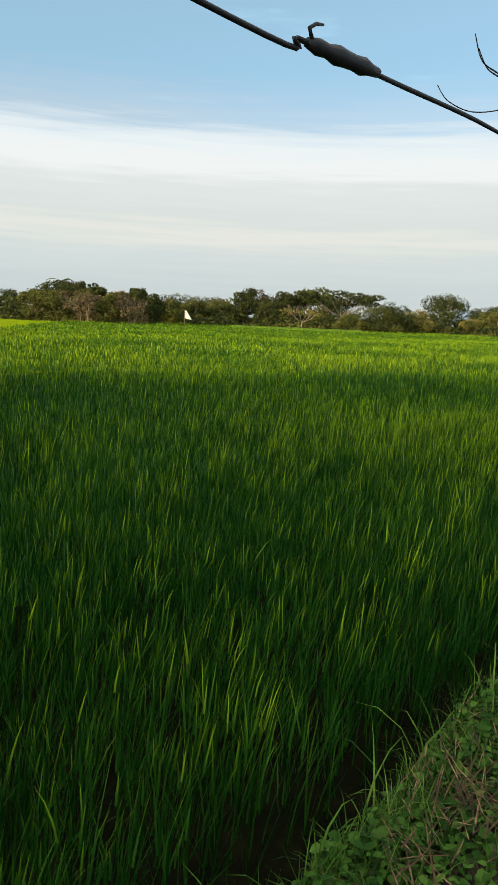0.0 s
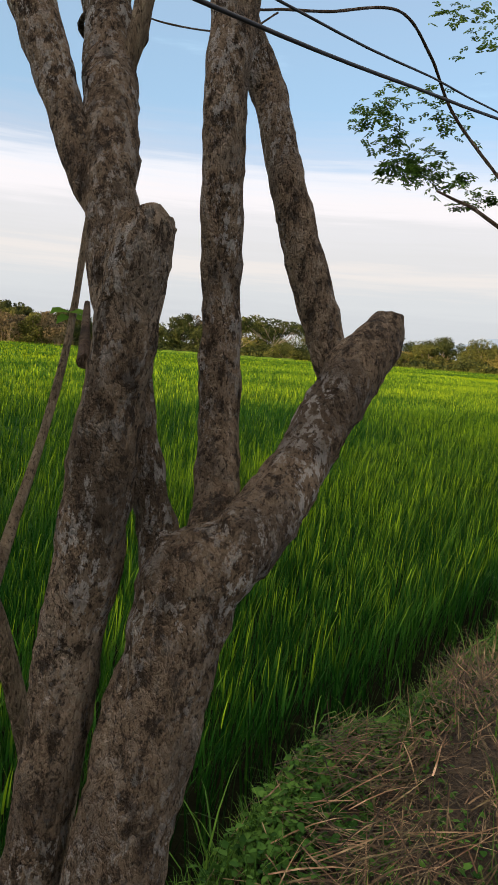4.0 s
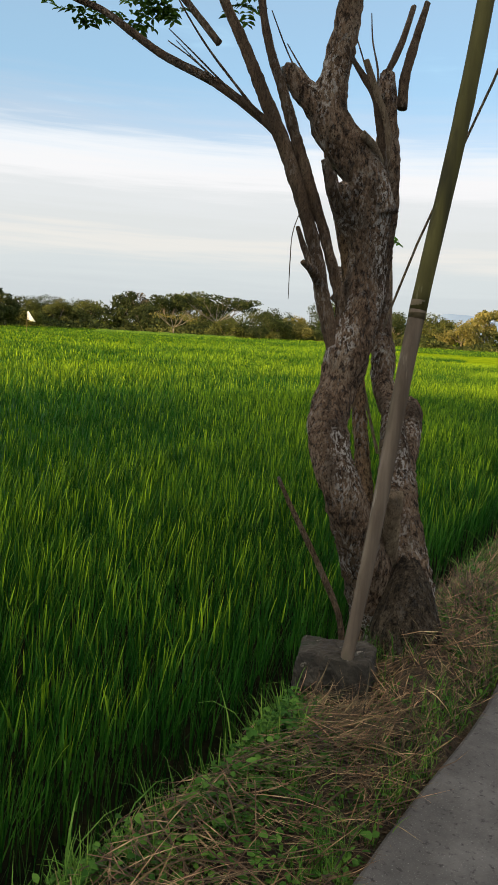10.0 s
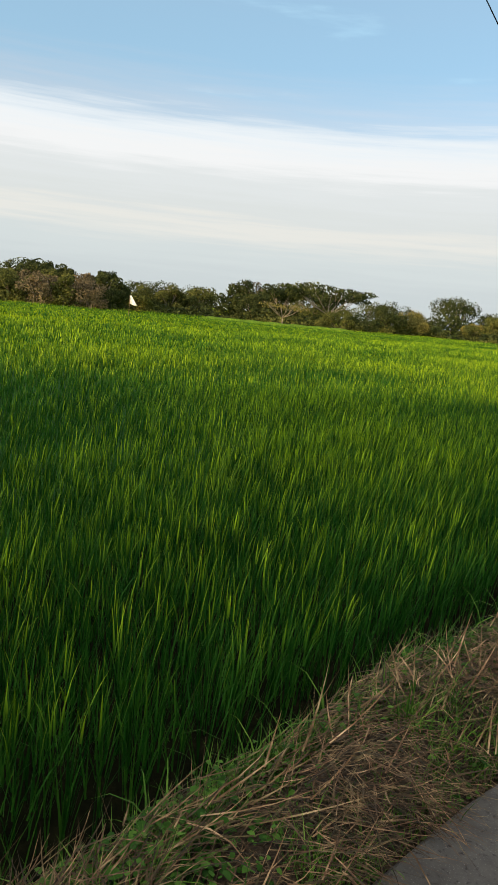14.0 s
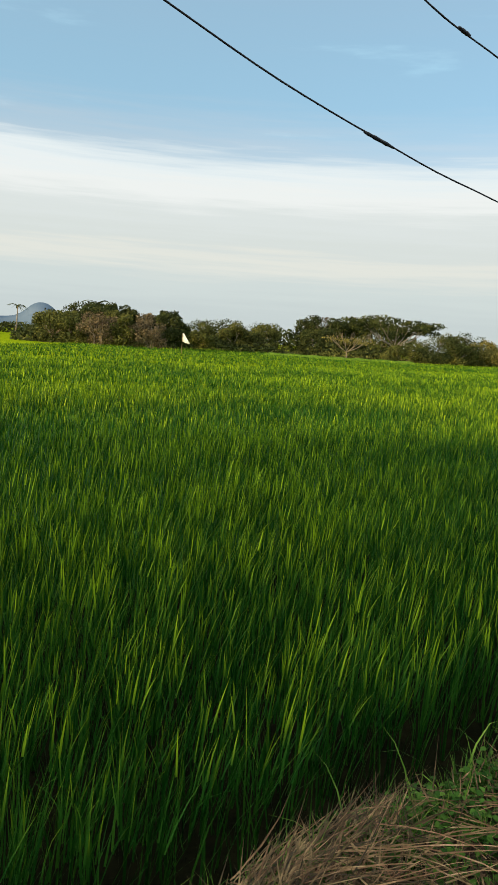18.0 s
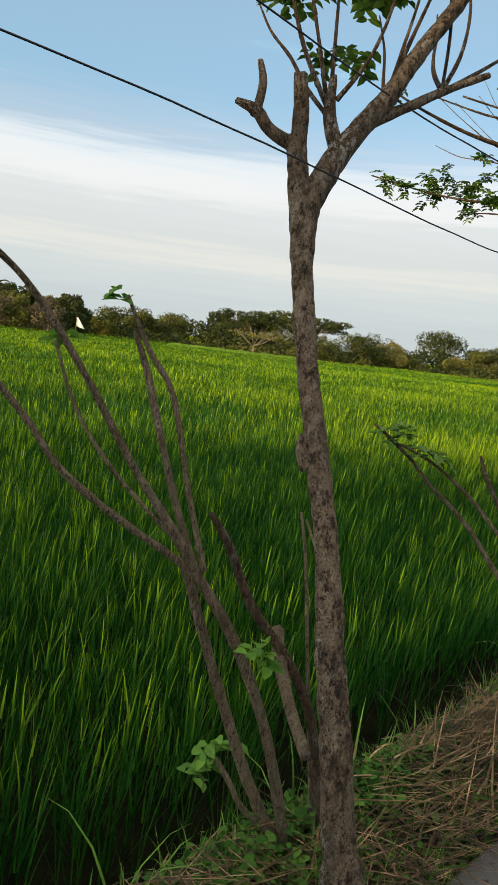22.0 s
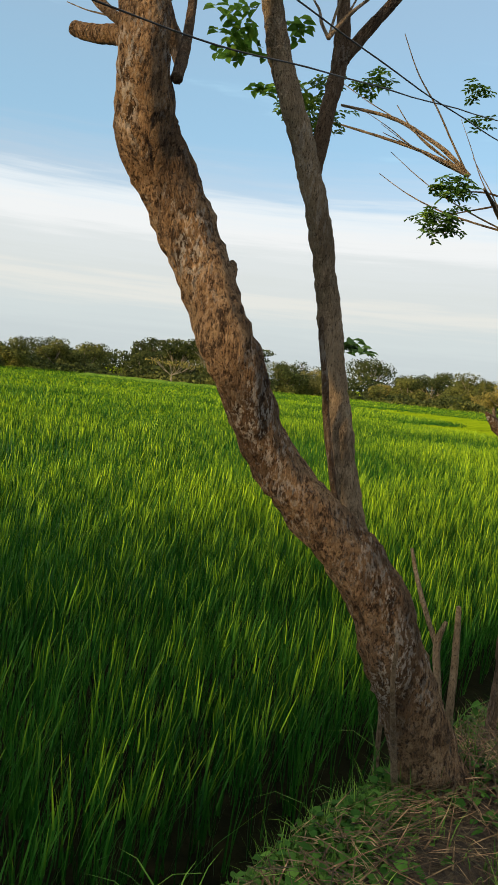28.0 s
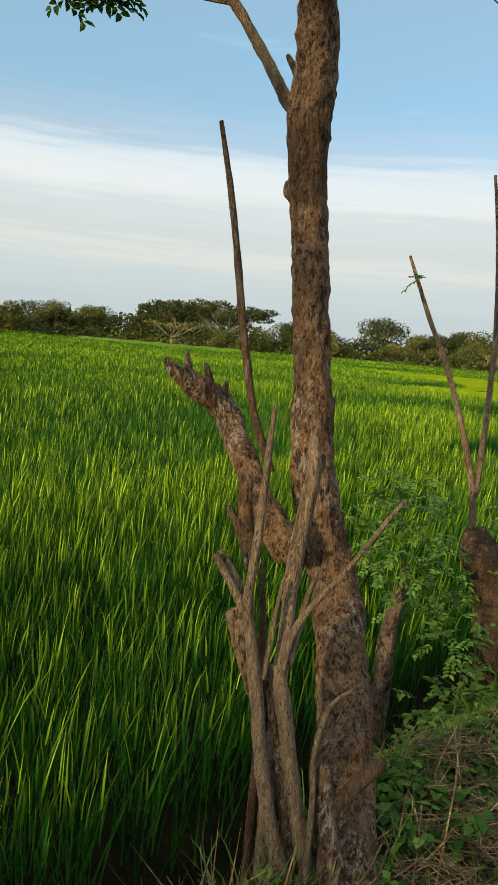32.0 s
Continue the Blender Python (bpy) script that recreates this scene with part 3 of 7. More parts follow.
def far_tree(name, x, y, height, spread, tone, label, style="round", seed=0, leaves=5200, bare=0.0, base=PADDY):
    r = random.Random(seed)
    root = thing(name, label, "tree", "trees beyond the paddy", (x, y, base))
    fork = height * (0.16 if style in ("bush", "screen") else 0.30 if style == "round" else 0.38)
    verts, faces = [], []

    def limb(pts, rad, sides=6):
        v, f = tube(pts, rad, sides)
        o = len(verts)
        verts.extend(v)
        faces.extend(tuple(o + k for k in q) for q in f)

    lean = Vector((r.uniform(-.08, .08), r.uniform(-.08, .08), 0)) * height
    top = Vector((lean.x, lean.y, fork))
    tr = 0.028 * height
    limb([(0, 0, -0.1), (lean.x * 0.4, lean.y * 0.4, fork * 0.5), top], [tr * 1.35, tr, tr * 0.8])
    for k in range(8 if bare else 0):   # many thin upright stems
        an, out = r.uniform(0, 6.28), spread * r.uniform(0.2, 0.8)
        foot, high = Vector((math.cos(an) * out * 0.5, math.sin(an) * out * 0.5, -0.1)), height * r.uniform(0.6, 0.95)
        limb([foot, foot + Vector((math.cos(an) * out * 0.15, 0, high * 0.5)), (math.cos(an) * out, math.sin(an) * out, high)], [tr * 0.65, tr * 0.5, tr * 0.15], 5)
    centres, radii = [], []
    n = 4 if style == "bush" else 7
    for k in range(n):
        an = 2 * math.pi * k / n + r.uniform(-0.5, 0.5)
        out = spread * r.uniform(0.35, 0.72)
        if style == "umbrella":
            tip = Vector((math.cos(an) * out * 1.3, math.sin(an) * out * 1.3, height * r.uniform(0.74, 0.95))) + lean
        elif style in ("bush", "screen"):
            tip = Vector((math.cos(an) * out, math.sin(an) * out, height * r.uniform(0.35, 0.8))) + lean
        else:
            tip = Vector((math.cos(an) * out, math.sin(an) * out, height * r.uniform(0.45, 0.85))) + lean
        mid = top.lerp(tip, 0.5) + Vector((0, 0, -0.04 * height))
        limb([top, mid, tip], [tr * 0.6, tr * 0.4, tr * 0.12], 5)
        for s in range(2):
            twig = tip + Vector((r.uniform(-1, 1), r.uniform(-1, 1), r.uniform(0.1, 0.8))) * spread * 0.25
            limb([mid, mid.lerp(twig, 0.6) + Vector((0, 0, 0.03 * height)), twig], [tr * 0.3, tr * 0.2, tr * 0.06], 4)
            centres.append(twig), radii.append(spread * r.uniform(0.16, 0.30))
        centres.append(tip), radii.append(spread * r.uniform(0.22, 0.38))
    if style != "umbrella":
        centres.append(Vector((0, 0, height * 0.82)) + lean), radii.append(spread * 0.36)
    if style in ("round", "bush", "screen"):
        for k in range(6):
            centres.append(Vector((r.uniform(-.6, .6) * spread, r.uniform(-.6, .6) * spread, height * r.uniform(0.12, 0.5)))), radii.append(spread * r.uniform(0.25, 0.4))
    add("trunk", mesh_of("trunk", verts, faces, WOODS_BARK, True), root)
    count = int(leaves * (1 - bare))
    flat = 0.30 if style == "umbrella" else 0.75
    corners = leaf_cloud(centres, radii, count, 0.62 if style == "screen" else 0.019 * height + 0.05, flat, seed)
    corners[:, :, 2] = np.maximum(corners[:, :, 2], 0.05)
    corners[:, :, 2] *= height * 1.04 / np.percentile(corners[:, :, 2], 99.7)
    add("crown", strips("crown", corners, WOODS[tone], [(0, 1, 2, 3)]), root)
    return root


# ---- hills on the horizon ----
def ridge(name, label, bearing0, bearing1, distance, profile, mat):
    n = 60
    verts, faces = [], []
    for i in range(n + 1):
        s = i / n
        b = radians(bearing0 + (bearing1 - bearing0) * s)
        h = 0.0
        for at, high, wide in profile:
            h += high * math.exp(-((s - at) / (0.52 * wide)) ** 2)
        h *= 1 + 0.10 * noise.noise(Vector((s * 14, distance * 0.01, 0)))
        d = Vector((-math.sin(b), math.cos(b), 0))
        verts += [d * (distance - 300) + Vector((0, 0, -6)), d * distance + Vector((0, 0, h)), d * (distance + 400) + Vector((0, 0, -6))]
    for i in range(n):
        a = i * 3
        faces += [(a, a + 3, a + 4, a + 1), (a + 1, a + 4, a + 5, a + 2)]
    tagged(add(name, mesh_of(name, verts, faces, mat, True)), label, "hill", kind="structure")


# distance haze is put into the hills' base colours
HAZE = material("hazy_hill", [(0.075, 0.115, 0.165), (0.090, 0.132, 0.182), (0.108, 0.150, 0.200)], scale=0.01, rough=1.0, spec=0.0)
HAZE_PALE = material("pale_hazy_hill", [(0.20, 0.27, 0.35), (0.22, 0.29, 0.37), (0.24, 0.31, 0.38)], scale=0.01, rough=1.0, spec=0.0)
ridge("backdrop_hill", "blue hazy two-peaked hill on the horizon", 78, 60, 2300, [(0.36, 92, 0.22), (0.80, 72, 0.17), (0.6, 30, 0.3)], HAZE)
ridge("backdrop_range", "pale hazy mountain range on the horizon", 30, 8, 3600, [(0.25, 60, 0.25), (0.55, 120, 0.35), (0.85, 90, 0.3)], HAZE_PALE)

# ---- unseen trees added behind the start of the walk, to shade the road and the near paddy from the low sun ----
for i in range(15):
    shade_x = -17.0 + i * 1.6                                                      # where the tree's shadow ends in the rice
    shade_y = float(np.interp(shade_x, [-17, -13, -10, -7, -4, -1, 8], [4, 11, 17, 22.5, 28, 29.5, 30])) + 0.6 * math.sin(i * 2.3)
    tall = 9.0 + 0.8 * math.sin(i * 1.7)
    reach = (tall - 0.2) / math.tan(SUN_ELEVATION)
    far_tree("unseen_shade_tree", shade_x + SUN_FROM.x * reach, shade_y + SUN_FROM.y * reach, tall, 3.2, i % 2, "unseen leafy tree added south of the paddy to shade it", "screen", 300 + i, leaves=3600, base=PADDY)

# ---- far woods ----
def thicket(name, label, distance, high, count, size, tone, b0, b1, seed, low=0.0):
    """Undergrowth along the wood's edge: leaf clumps heaped unevenly along an arc."""
    r = np.random.default_rng(seed)
    b = np.radians(r.uniform(b1, b0, count))
    top = high * (0.62 + 0.38 * np.sin(b * 61 + seed) * np.sin(b * 23)) * r.uniform(0.85, 1.15, count)
    h = low + (top - low) * r.uniform(0, 1, count) ** 0.8
    d = distance * (1 + 0.05 * np.sin(b * 17)) + r.normal(0, 2.2, count) + (b0 - np.degrees(b)) * (0.75 if b0 > 40 else 0)
    p = np.stack([-np.sin(b) * d, 12 + np.cos(b) * d, PADDY + h], -1)
    u = r.normal(size=(count, 3))
    u /= np.linalg.norm(u, axis=1, keepdims=True)
    v = np.cross(u, r.normal(size=(count, 3)))
    v /= np.linalg.norm(v, axis=1, keepdims=True)
    s = (size * r.uniform(0.5, 1.5, count))[:, None]
    corners = np.stack([p - u * s, p - v * s * 0.6, p + u * s, p + v * s * 0.6], 1)
    tagged(add(name, strips(name, corners, WOODS[tone], [(0, 1, 2, 3)])), label, "bushes", kind="stuff")


def build_dike():
    """Low grassy bank between the rice and the wood's foot."""
    verts, faces, k = [], [], 60
    for i in range(k + 1):
        b = radians(47 - 14 * i / k)
        d = 97 + 0.45 * (56 - math.degrees(b)) + 1.2 * math.sin(i * 0.15)
        for off, h in ((-2.2, 0.2), (-1.0, 0.55), (0.4, 0.72), (2.0, 0.65), (5.0, 0.2)):
            verts.append((-math.sin(b) * (d + off), 12 + math.cos(b) * (d + off), PADDY + h * (1 + 0.05 * math.sin(i * 0.9 + off)) * min(1, i / 8, (k - i) / 8)))
    for i in range(k):
        for j in range(4):
            a = i * 5 + j
            faces.append((a, a + 1, a + 6, a + 5))
    grass = material("dike_grass", [(0.05, 0.10, 0.012), (0.08, 0.14, 0.018), (0.12, 0.18, 0.025)], scale=1.2, rough=1.0, bump=0.1, bump_scale=6, spec=0.0)
    tagged(add("dike", mesh_of("dike", verts, faces, grass, True)), "low grey-green grassy dike along the wood's foot", "dike", kind="structure")


build_dike()
thicket("undergrowth", "dark undergrowth along the far edge of the paddy", 103, 2.6, 15000, 0.24, 0, 64, 8, 5)
thicket("undergrowth", "green sunlit bushes along the far edge of the paddy", 101, 1.7, 6000, 0.22, 1, 64, 8, 6)
thicket("far_wood", "dense dark wood behind the field's edge", 150, 5.6, 22000, 0.36, 0, 63, 2, 7)
thicket("far_hedge", "low dark hedge far behind the paddy", 230, 3.6, 7000, 0.42, 0, 82, 60, 8)
far_tree("tree", -351.0, 204.0, 11.5, 8.0, 0, "dark tall tree far beyond the paddy", "round", 1)
far_tree("tree", -342.0, 216.0, 10.4, 8.0, 0, "dark tall tree far beyond the paddy", "round", 71)
far_tree("tree", -330.0, 222.0, 9.6, 8.0, 1, "green tall tree far beyond the paddy", "round", 72)
far_tree("tree", -87.6, 60.0, 4.2, 3.2, 1, "green sunlit tree at the field's far edge", "round", 2)
far_tree("tree", -94.3, 69.6, 5.9, 4.6, 0, "dark green leafy tree at the field's far edge", "round", 3)
far_tree("tree", -83.9, 61.8, 3.5, 2.7, 1, "green sunlit tree at the field's far edge", "round", 4)
far_tree("tree", -80.5, 63.1, 3.9, 2.7, 2, "thin brownish half-bare tree at the field's edge", "round", 5, bare=0.45)
far_tree("tree", -78.8, 65.2, 4.1, 2.7, 1, "green sunlit tree at the field's far edge", "round", 6)
far_tree("tree", -76.7, 67.7, 3.7, 2.7, 2, "thin brownish half-bare tree at the field's edge", "round", 7, bare=0.45)
far_tree("tree", -77.9, 72.4, 4.4, 2.5, 0, "dark green leafy tree at the field's far edge", "round", 8)
far_tree("tree", -83.3, 81.3, 4.0, 2.8, 1, "green sunlit tree at the field's far edge", "round", 9)
far_tree("tree", -90.3, 92.7, 4.6, 2.9, 1, "green sunlit tree at the field's far edge", "round", 10)
far_tree("tree", -90.0, 98.6, 4.8, 3.6, 1, "green sunlit tree at the field's far edge", "round", 11)
far_tree("tree", -114.1, 134.7, 8.2, 4.8, 0, "dark green leafy tree at the field's far edge", "round", 12)
far_tree("tree", -113.8, 138.9, 8.1, 3.1, 2, "thin brownish half-bare tree at the field's edge", "round", 13, bare=0.45)
far_tree("tree", -80.4, 101.6, 4.5, 3.5, 0, "dark green leafy tree at the field's far edge", "round", 14)
far_tree("tree", -83.6, 111.8, 6.4, 3.7, 0, "dark green leafy tree at the field's far edge", "round", 15)
far_tree("tree", -70.2, 96.9, 3.7, 3.4, 3, "small pale-trunked tree with sparse yellowish crown", "umbrella", 16, leaves=420)
far_tree("tree", -69.8, 106.8, 6.6, 6.6, 0, "broad flat-topped tree with spreading pale limbs", "umbrella", 17)
far_tree("tree", -86.3, 124.7, 7.9, 5.3, 1, "green sunlit tree at the field's far edge", "round", 18)
far_tree("bush", -64.3, 102.1, 3.0, 3.2, 1, "green bush at the field's far edge", "bush", 19)
far_tree("bush", -61.6, 103.8, 2.8, 2.9, 0, "dark round bush at the field's edge", "bush", 20)
far_tree("tree", -65.9, 118.6, 4.7, 3.6, 1, "green sunlit tree at the field's far edge", "round", 21)
far_tree("bush", -64.5, 123.9, 4.3, 3.7, 3, "yellow-green bush with broad leaves at field's edge", "bush", 22)
far_tree("tree", -94.7, 195.0, 10.1, 8.5, 0, "dark green leafy tree at the field's far edge", "round", 23)
far_tree("bush", -62.1, 127.4, 2.5, 2.7, 1, "green bush at the field's far edge", "bush", 24)
far_tree("bush", -59.8, 135.1, 2.9, 2.8, 1, "green bush at the field's far edge", "bush", 25)
far_tree("tree", -84.7, 199.6, 7.3, 5.6, 0, "dark green leafy tree at the field's far edge", "round", 26)
far_tree("bush", -57.4, 142.7, 4.8, 3.5, 1, "green bush at the field's far edge", "bush", 27)
far_tree("tree", -97.2, 252.3, 10.0, 6.8, 0, "dark green leafy tree at the field's far edge", "round", 28)
far_tree("tree", -49.4, 152.8, 6.6, 5.0, 1, "green sunlit tree at the field's far edge", "round", 29)
far_tree("bush", -57.8, 140.9, 2.1, 2.9, 1, "green bush at the field's far edge", "bush", 30)
far_tree("bush", -56.0, 146.0, 2.8, 2.9, 3, "yellow-green bush with broad leaves at field's edge", "bush", 31)
far_tree("bush", -52.1, 147.5, 3.0, 2.9, 1, "green bush at the field's far edge", "bush", 32)
far_tree("bush", -46.6, 147.4, 3.0, 3.5, 3, "yellow-green bush with broad leaves at field's edge", "bush", 33)
far_tree("tree", -42.4, 146.7, 5.4, 3.7, 3, "yellow-green sunlit tree at the field's edge", "round", 34)
far_tree("tree", -93.4, 65.4, 4.3, 2.0, 1, "green sunlit tree at the field's far edge", "round", 35)
far_tree("tree", -91.3, 67.3, 4.4, 2.4, 2, "thin brownish half-bare tree at the field's edge", "round", 36, bare=0.45)
far_tree("tree", -90.7, 70.2, 4.8, 2.6, 1, "green sunlit tree at the field's far edge", "round", 37)
far_tree("tree", -94.6, 75.3, 5.9, 2.9, 0, "dark green leafy tree at the field's far edge", "round", 38)
far_tree("tree", -86.5, 73.2, 4.7, 2.5, 2, "thin brownish half-bare tree at the field's edge", "round", 39, bare=0.45)
far_tree("tree", -88.2, 77.7, 5.3, 2.8, 0, "dark green leafy tree at the field's far edge", "round", 40)
far_tree("tree", -140.7, 67.3, 5.3, 3.0, 0, "dark green leafy tree at the field's far edge", "round", 41)
far_tree("bush", -185.1, 91.0, 3.5, 5.3, 1, "green bush at the field's far edge", "bush", 42)
far_tree("bush", -179.9, 102.8, 3.2, 6.1, 0, "dark round bush at the field's edge", "bush", 43)
far_tree("bush", -168.4, 103.4, 4.0, 5.0, 1, "green bush at the field's far edge", "bush", 44)
far_tree("tree", -67.0, 161.0, 5.2, 3.3, 1, "green sunlit tree at the field's far edge", "round", 45)
far_tree("tree", -68.9, 176.7, 6.4, 4.3, 0, "dark green leafy tree at the field's far edge", "round", 46)
far_tree("tree", -56.9, 165.6, 5.9, 3.9, 1, "green sunlit tree at the field's far edge", "round", 47)
far_tree("bush", -64.2, 145.5, 3.4, 2.7, 3, "yellow-green bush with broad leaves at field's edge", "bush", 48)
far_tree("bush", -60.3, 153.1, 3.2, 3.1, 3, "yellow-green bush with broad leaves at field's edge", "bush", 49)
far_tree("bush", -54.9, 155.6, 3.7, 3.7, 1, "green bush at the field's far edge", "bush", 50)
far_tree("bush", -50.4, 157.4, 4.9, 3.7, 3, "yellow-green bush with broad leaves at field's edge", "bush", 51)
far_tree("tree", -41.1, 154.6, 7.7, 3.9, 3, "yellow-green sunlit tree at the field's edge", "round", 52)
far_tree("tree", -104.4, 87.6, 4.8, 5.3, 0, "dark green leafy tree at the field's far edge", "round", 53)
far_tree("tree", -109.4, 104.7, 5.5, 5.9, 0, "dark green leafy tree at the field's far edge", "round", 54)
far_tree("tree", -111.6, 116.7, 5.5, 6.3, 0, "dark green leafy tree at the field's far edge", "round", 55)
far_tree("tree", -101.8, 131.9, 6.1, 6.5, 0, "dark green leafy tree at the field's far edge", "round", 56)
far_tree("tree", -86.4, 142.5, 5.7, 6.5, 1, "green sunlit tree at the field's far edge", "round", 57)
far_tree("tree", -85.0, 155.0, 6.3, 6.9, 0, "dark green leafy tree at the field's far edge", "round", 58)
far_tree("tree", -111.7, 139.7, 7.1, 6.7, 0, "dark green leafy tree at the field's far edge", "round", 59)
far_tree("tree", -112.4, 80.7, 5.2, 5.1, 0, "dark green leafy tree at the field's far edge", "round", 60)


def far_palm(x, y, height, seed):
    r = random.Random(seed)
    root = thing("coconut_palm", "tall coconut palm far beyond the paddy", "palm tree", "far palms", (x, y, PADDY))
    v, f = tube([(0, 0, 0), (0.2, 0.1, height * 0.5), (0.1, 0.3, height)], [0.2, 0.14, 0.11], 6)
    add("trunk", mesh_of("trunk", v, f, WOODS_BARK, True), root)
    corners = []
    for k in range(13):
        an, rise = k * 2.4, r.uniform(-0.2, 0.9)
        p, d = Vector((0.1, 0.3, height)), Vector((math.cos(an), math.sin(an), rise)).normalized()
        side = Vector((-math.sin(an), math.cos(an), 0))
        for s in range(5):
            q = p + d * 0.55
            w0, w1 = 0.32 * (1 - s / 5.5), 0.32 * (1 - (s + 1) / 5.5)
            corners.append([p - side * w0, p + side * w0 + Vector((0, 0, -.1)), q + side * w1 + Vector((0, 0, -.1)), q - side * w1])
            p, d = q, (d + Vector((0, 0, -0.28))).normalized()
    add("fronds", strips("fronds", np.array(corners), WOODS[0], [(0, 1, 2, 3)]), root)


for b, d, h, s in ((65.66, 190, 6.9, 1), (67.6, 185, 6.0, 2), (63.5, 210, 5.0, 3), (59.9, 120, 6.3, 4)):
    far_palm(-math.sin(radians(b)) * d, 15.5 + math.cos(radians(b)) * d, h, s)


# ---- bird flag in the paddy ----
def build_flag():
    root = thing("field_flag", "white cloth flag on a thin bamboo pole in the paddy", "flag", at=(-57.66, 58.69, PADDY))
    v, f = tube([(0, 0, 0), (0.03, 0, 1.2), (0.02, 0.02, 2.35)], [0.028, 0.024, 0.018], 6)
    add("pole", mesh_of("pole", v, f, TWIG, True), root)
    white = material("flag_cloth", [(0.74, 0.74, 0.72), (0.80, 0.80, 0.79), (0.84, 0.84, 0.83)], scale=5, rough=0.9, glow=0.2)
    side = Vector((0.78, 0.62, 0))
    verts, faces = [], []
    for i in range(8):
        for j in range(5):
            s, k = i / 7, j / 4
            verts.append(side * (s * (0.2 + 0.62 * k)) + Vector((-0.08 * math.sin(s * 5), 0.10 * math.sin(s * 5 + k), 2.33 - k * 0.78 - s * 0.2 * k)))
    for i in range(7):
        for j in range(4):
            a = i * 5 + j
            faces.append((a, a + 1, a + 6, a + 5))
    cloth = add("cloth", mesh_of("cloth", verts, faces, white, True), root)
    cloth.modifiers.new("thick", "SOLIDIFY").thickness = 0.006


build_flag()


# ---- roadside trees and shrubs ----
def limb(root, name, mat, rows, label=""):
    """A bark-covered limb through (x, y, z, radius) rows, rounded, with lumps and an uneven cut end."""
    base = root.location
    x, y, z, thick = rows[0]
    soil = float(verge_z(x, y))
    if soil < z < 0.03:                                                            # a foot on the bank's slope goes down to the soil
        rows = [(x, y, soil - 0.04, thick * 1.1), *rows]
    pts = [(Vector(r[:3]) - base, r[3]) for r in rows]
    path = []
    n = len(pts)
    for i in range(n - 1):
        p0, p1, p2, p3 = pts[max(i - 1, 0)], pts[i], pts[i + 1], pts[min(i + 2, n - 1)]
        rad = max(p1[1], 0.006)
        steps = max(2, min(22, int((p2[0] - p1[0]).length / max(rad * 0.30, 0.016))))
        for s in range(steps):
            t = s / steps
            q = 0.5 * ((2 * p1[0]) + (p2[0] - p0[0]) * t + (2 * p0[0] - 5 * p1[0] + 4 * p2[0] - p3[0]) * t * t + (3 * p1[0] - p0[0] - 3 * p2[0] + p3[0]) * t ** 3)
            path.append((q, p1[1] + (p2[1] - p1[1]) * t))
    path.append(pts[-1])
    big = max(r[3] for r in rows)
    sides = 34 if big > 0.05 else 14 if big > 0.025 else 8
    seed = Vector((rows[0][0] * 7.1, rows[0][1] * 3.7, len(rows) * 1.3))
    verts, faces = [], []
    up = Vector((0.35, 0.9, 0.12))
    m = len(path)
    for i, (p, rad) in enumerate(path):
        d = (path[min(i + 1, m - 1)][0] - path[max(i - 1, 0)][0]).normalized()
        a = (up - d * up.dot(d)).normalized()
        b = d.cross(a)
        ragged = 0.0 if i < m - 1 or big < 0.012 else 0.5
        for k in range(sides):
            an = 2 * math.pi * k / sides
            u = a * math.cos(an) + b * math.sin(an)
            w = p + base + u * rad
            h = 0.11 * noise.noise(w * 9 + seed) + 0.12 * noise.noise(w * 21.7 + seed) + (0.13 * noise.noise(Vector((w.x * 62, w.y * 62, w.z * 36)) + seed) if sides > 8 else 0)
            verts.append(p + u * rad * (1 + h) + d * (ragged * rad * noise.noise(w * 45 + seed)))
    for i in range(m - 1):
        for k in range(sides):
            q = (k + 1) % sides
            faces.append((i * sides + k, i * sides + q, (i + 1) * sides + q, (i + 1) * sides + k))
    c = len(verts)
    verts.append(path[-1][0] + (path[-1][0] - path[-2][0]).normalized() * path[-1][1] * 0.25)
    faces += [((m - 1) * sides + k, (m - 1) * sides + (k + 1) % sides, c) for k in range(sides)]
    c = len(verts)
    verts.append(path[0][0])
    faces += [((k + 1) % sides, k, c) for k in range(sides)]
    return add(name, mesh_of(name, verts, faces, mat, True), root, label)


tree_a = thing("tree", "rough grey-brown trunk with a broken branch knob beside the paddy", "tree", "trees along the verge", (-1.0, 5.24, 0))
tree_b = thing("tree", "pollarded tree with several grey lichen-spotted trunks on the verge", "tree", "trees along the verge", (-0.78, 5.55, 0))
sapling_b = thing("sapling", "slender bent sapling with few young leaves at its tips", "sapling", "saplings along the verge", (-1.3, 5.8, 0))
stump_b = thing("stump", "low cut stump with two short stems", "stump", "stumps along the verge", (-1.0, 5.15, 0))
tree_c = thing("tree", "gnarled grey tree with twin trunks and pruned upright branches", "tree", "trees along the verge", (-1.0, 12.7, 0))
stump_d = thing("sapling", "thin cut sapling forking in two at the paddy's edge", "sapling", "saplings along the verge", (-1.24, 19.8, 0))
shrub_d = thing("shrub", "shrub of long bare slanting stems with leaves at the tips", "shrub", "shrubs along the verge", (-1.08, 20.7, 0))
tree_d = thing("tree", "slim lichen-spotted tree with pruned forked top", "tree", "trees along the verge", (-1.0, 20.9, 0))
shrub_e = thing("shrub", "cut-back shrub of bare slanting stems on straw-covered verge", "shrub", "shrubs along the verge", (-1.0, 22.2, 0))
sapling_h = thing("sapling", "knotty grey sapling broken off at the top", "sapling", "saplings along the verge", (-1.3, 24.2, 0))
sapling_rod = thing("sapling", "bent bare rod-like sapling beside the paddy", "sapling", "saplings along the verge", (-1.25, 23.72, -0.2))
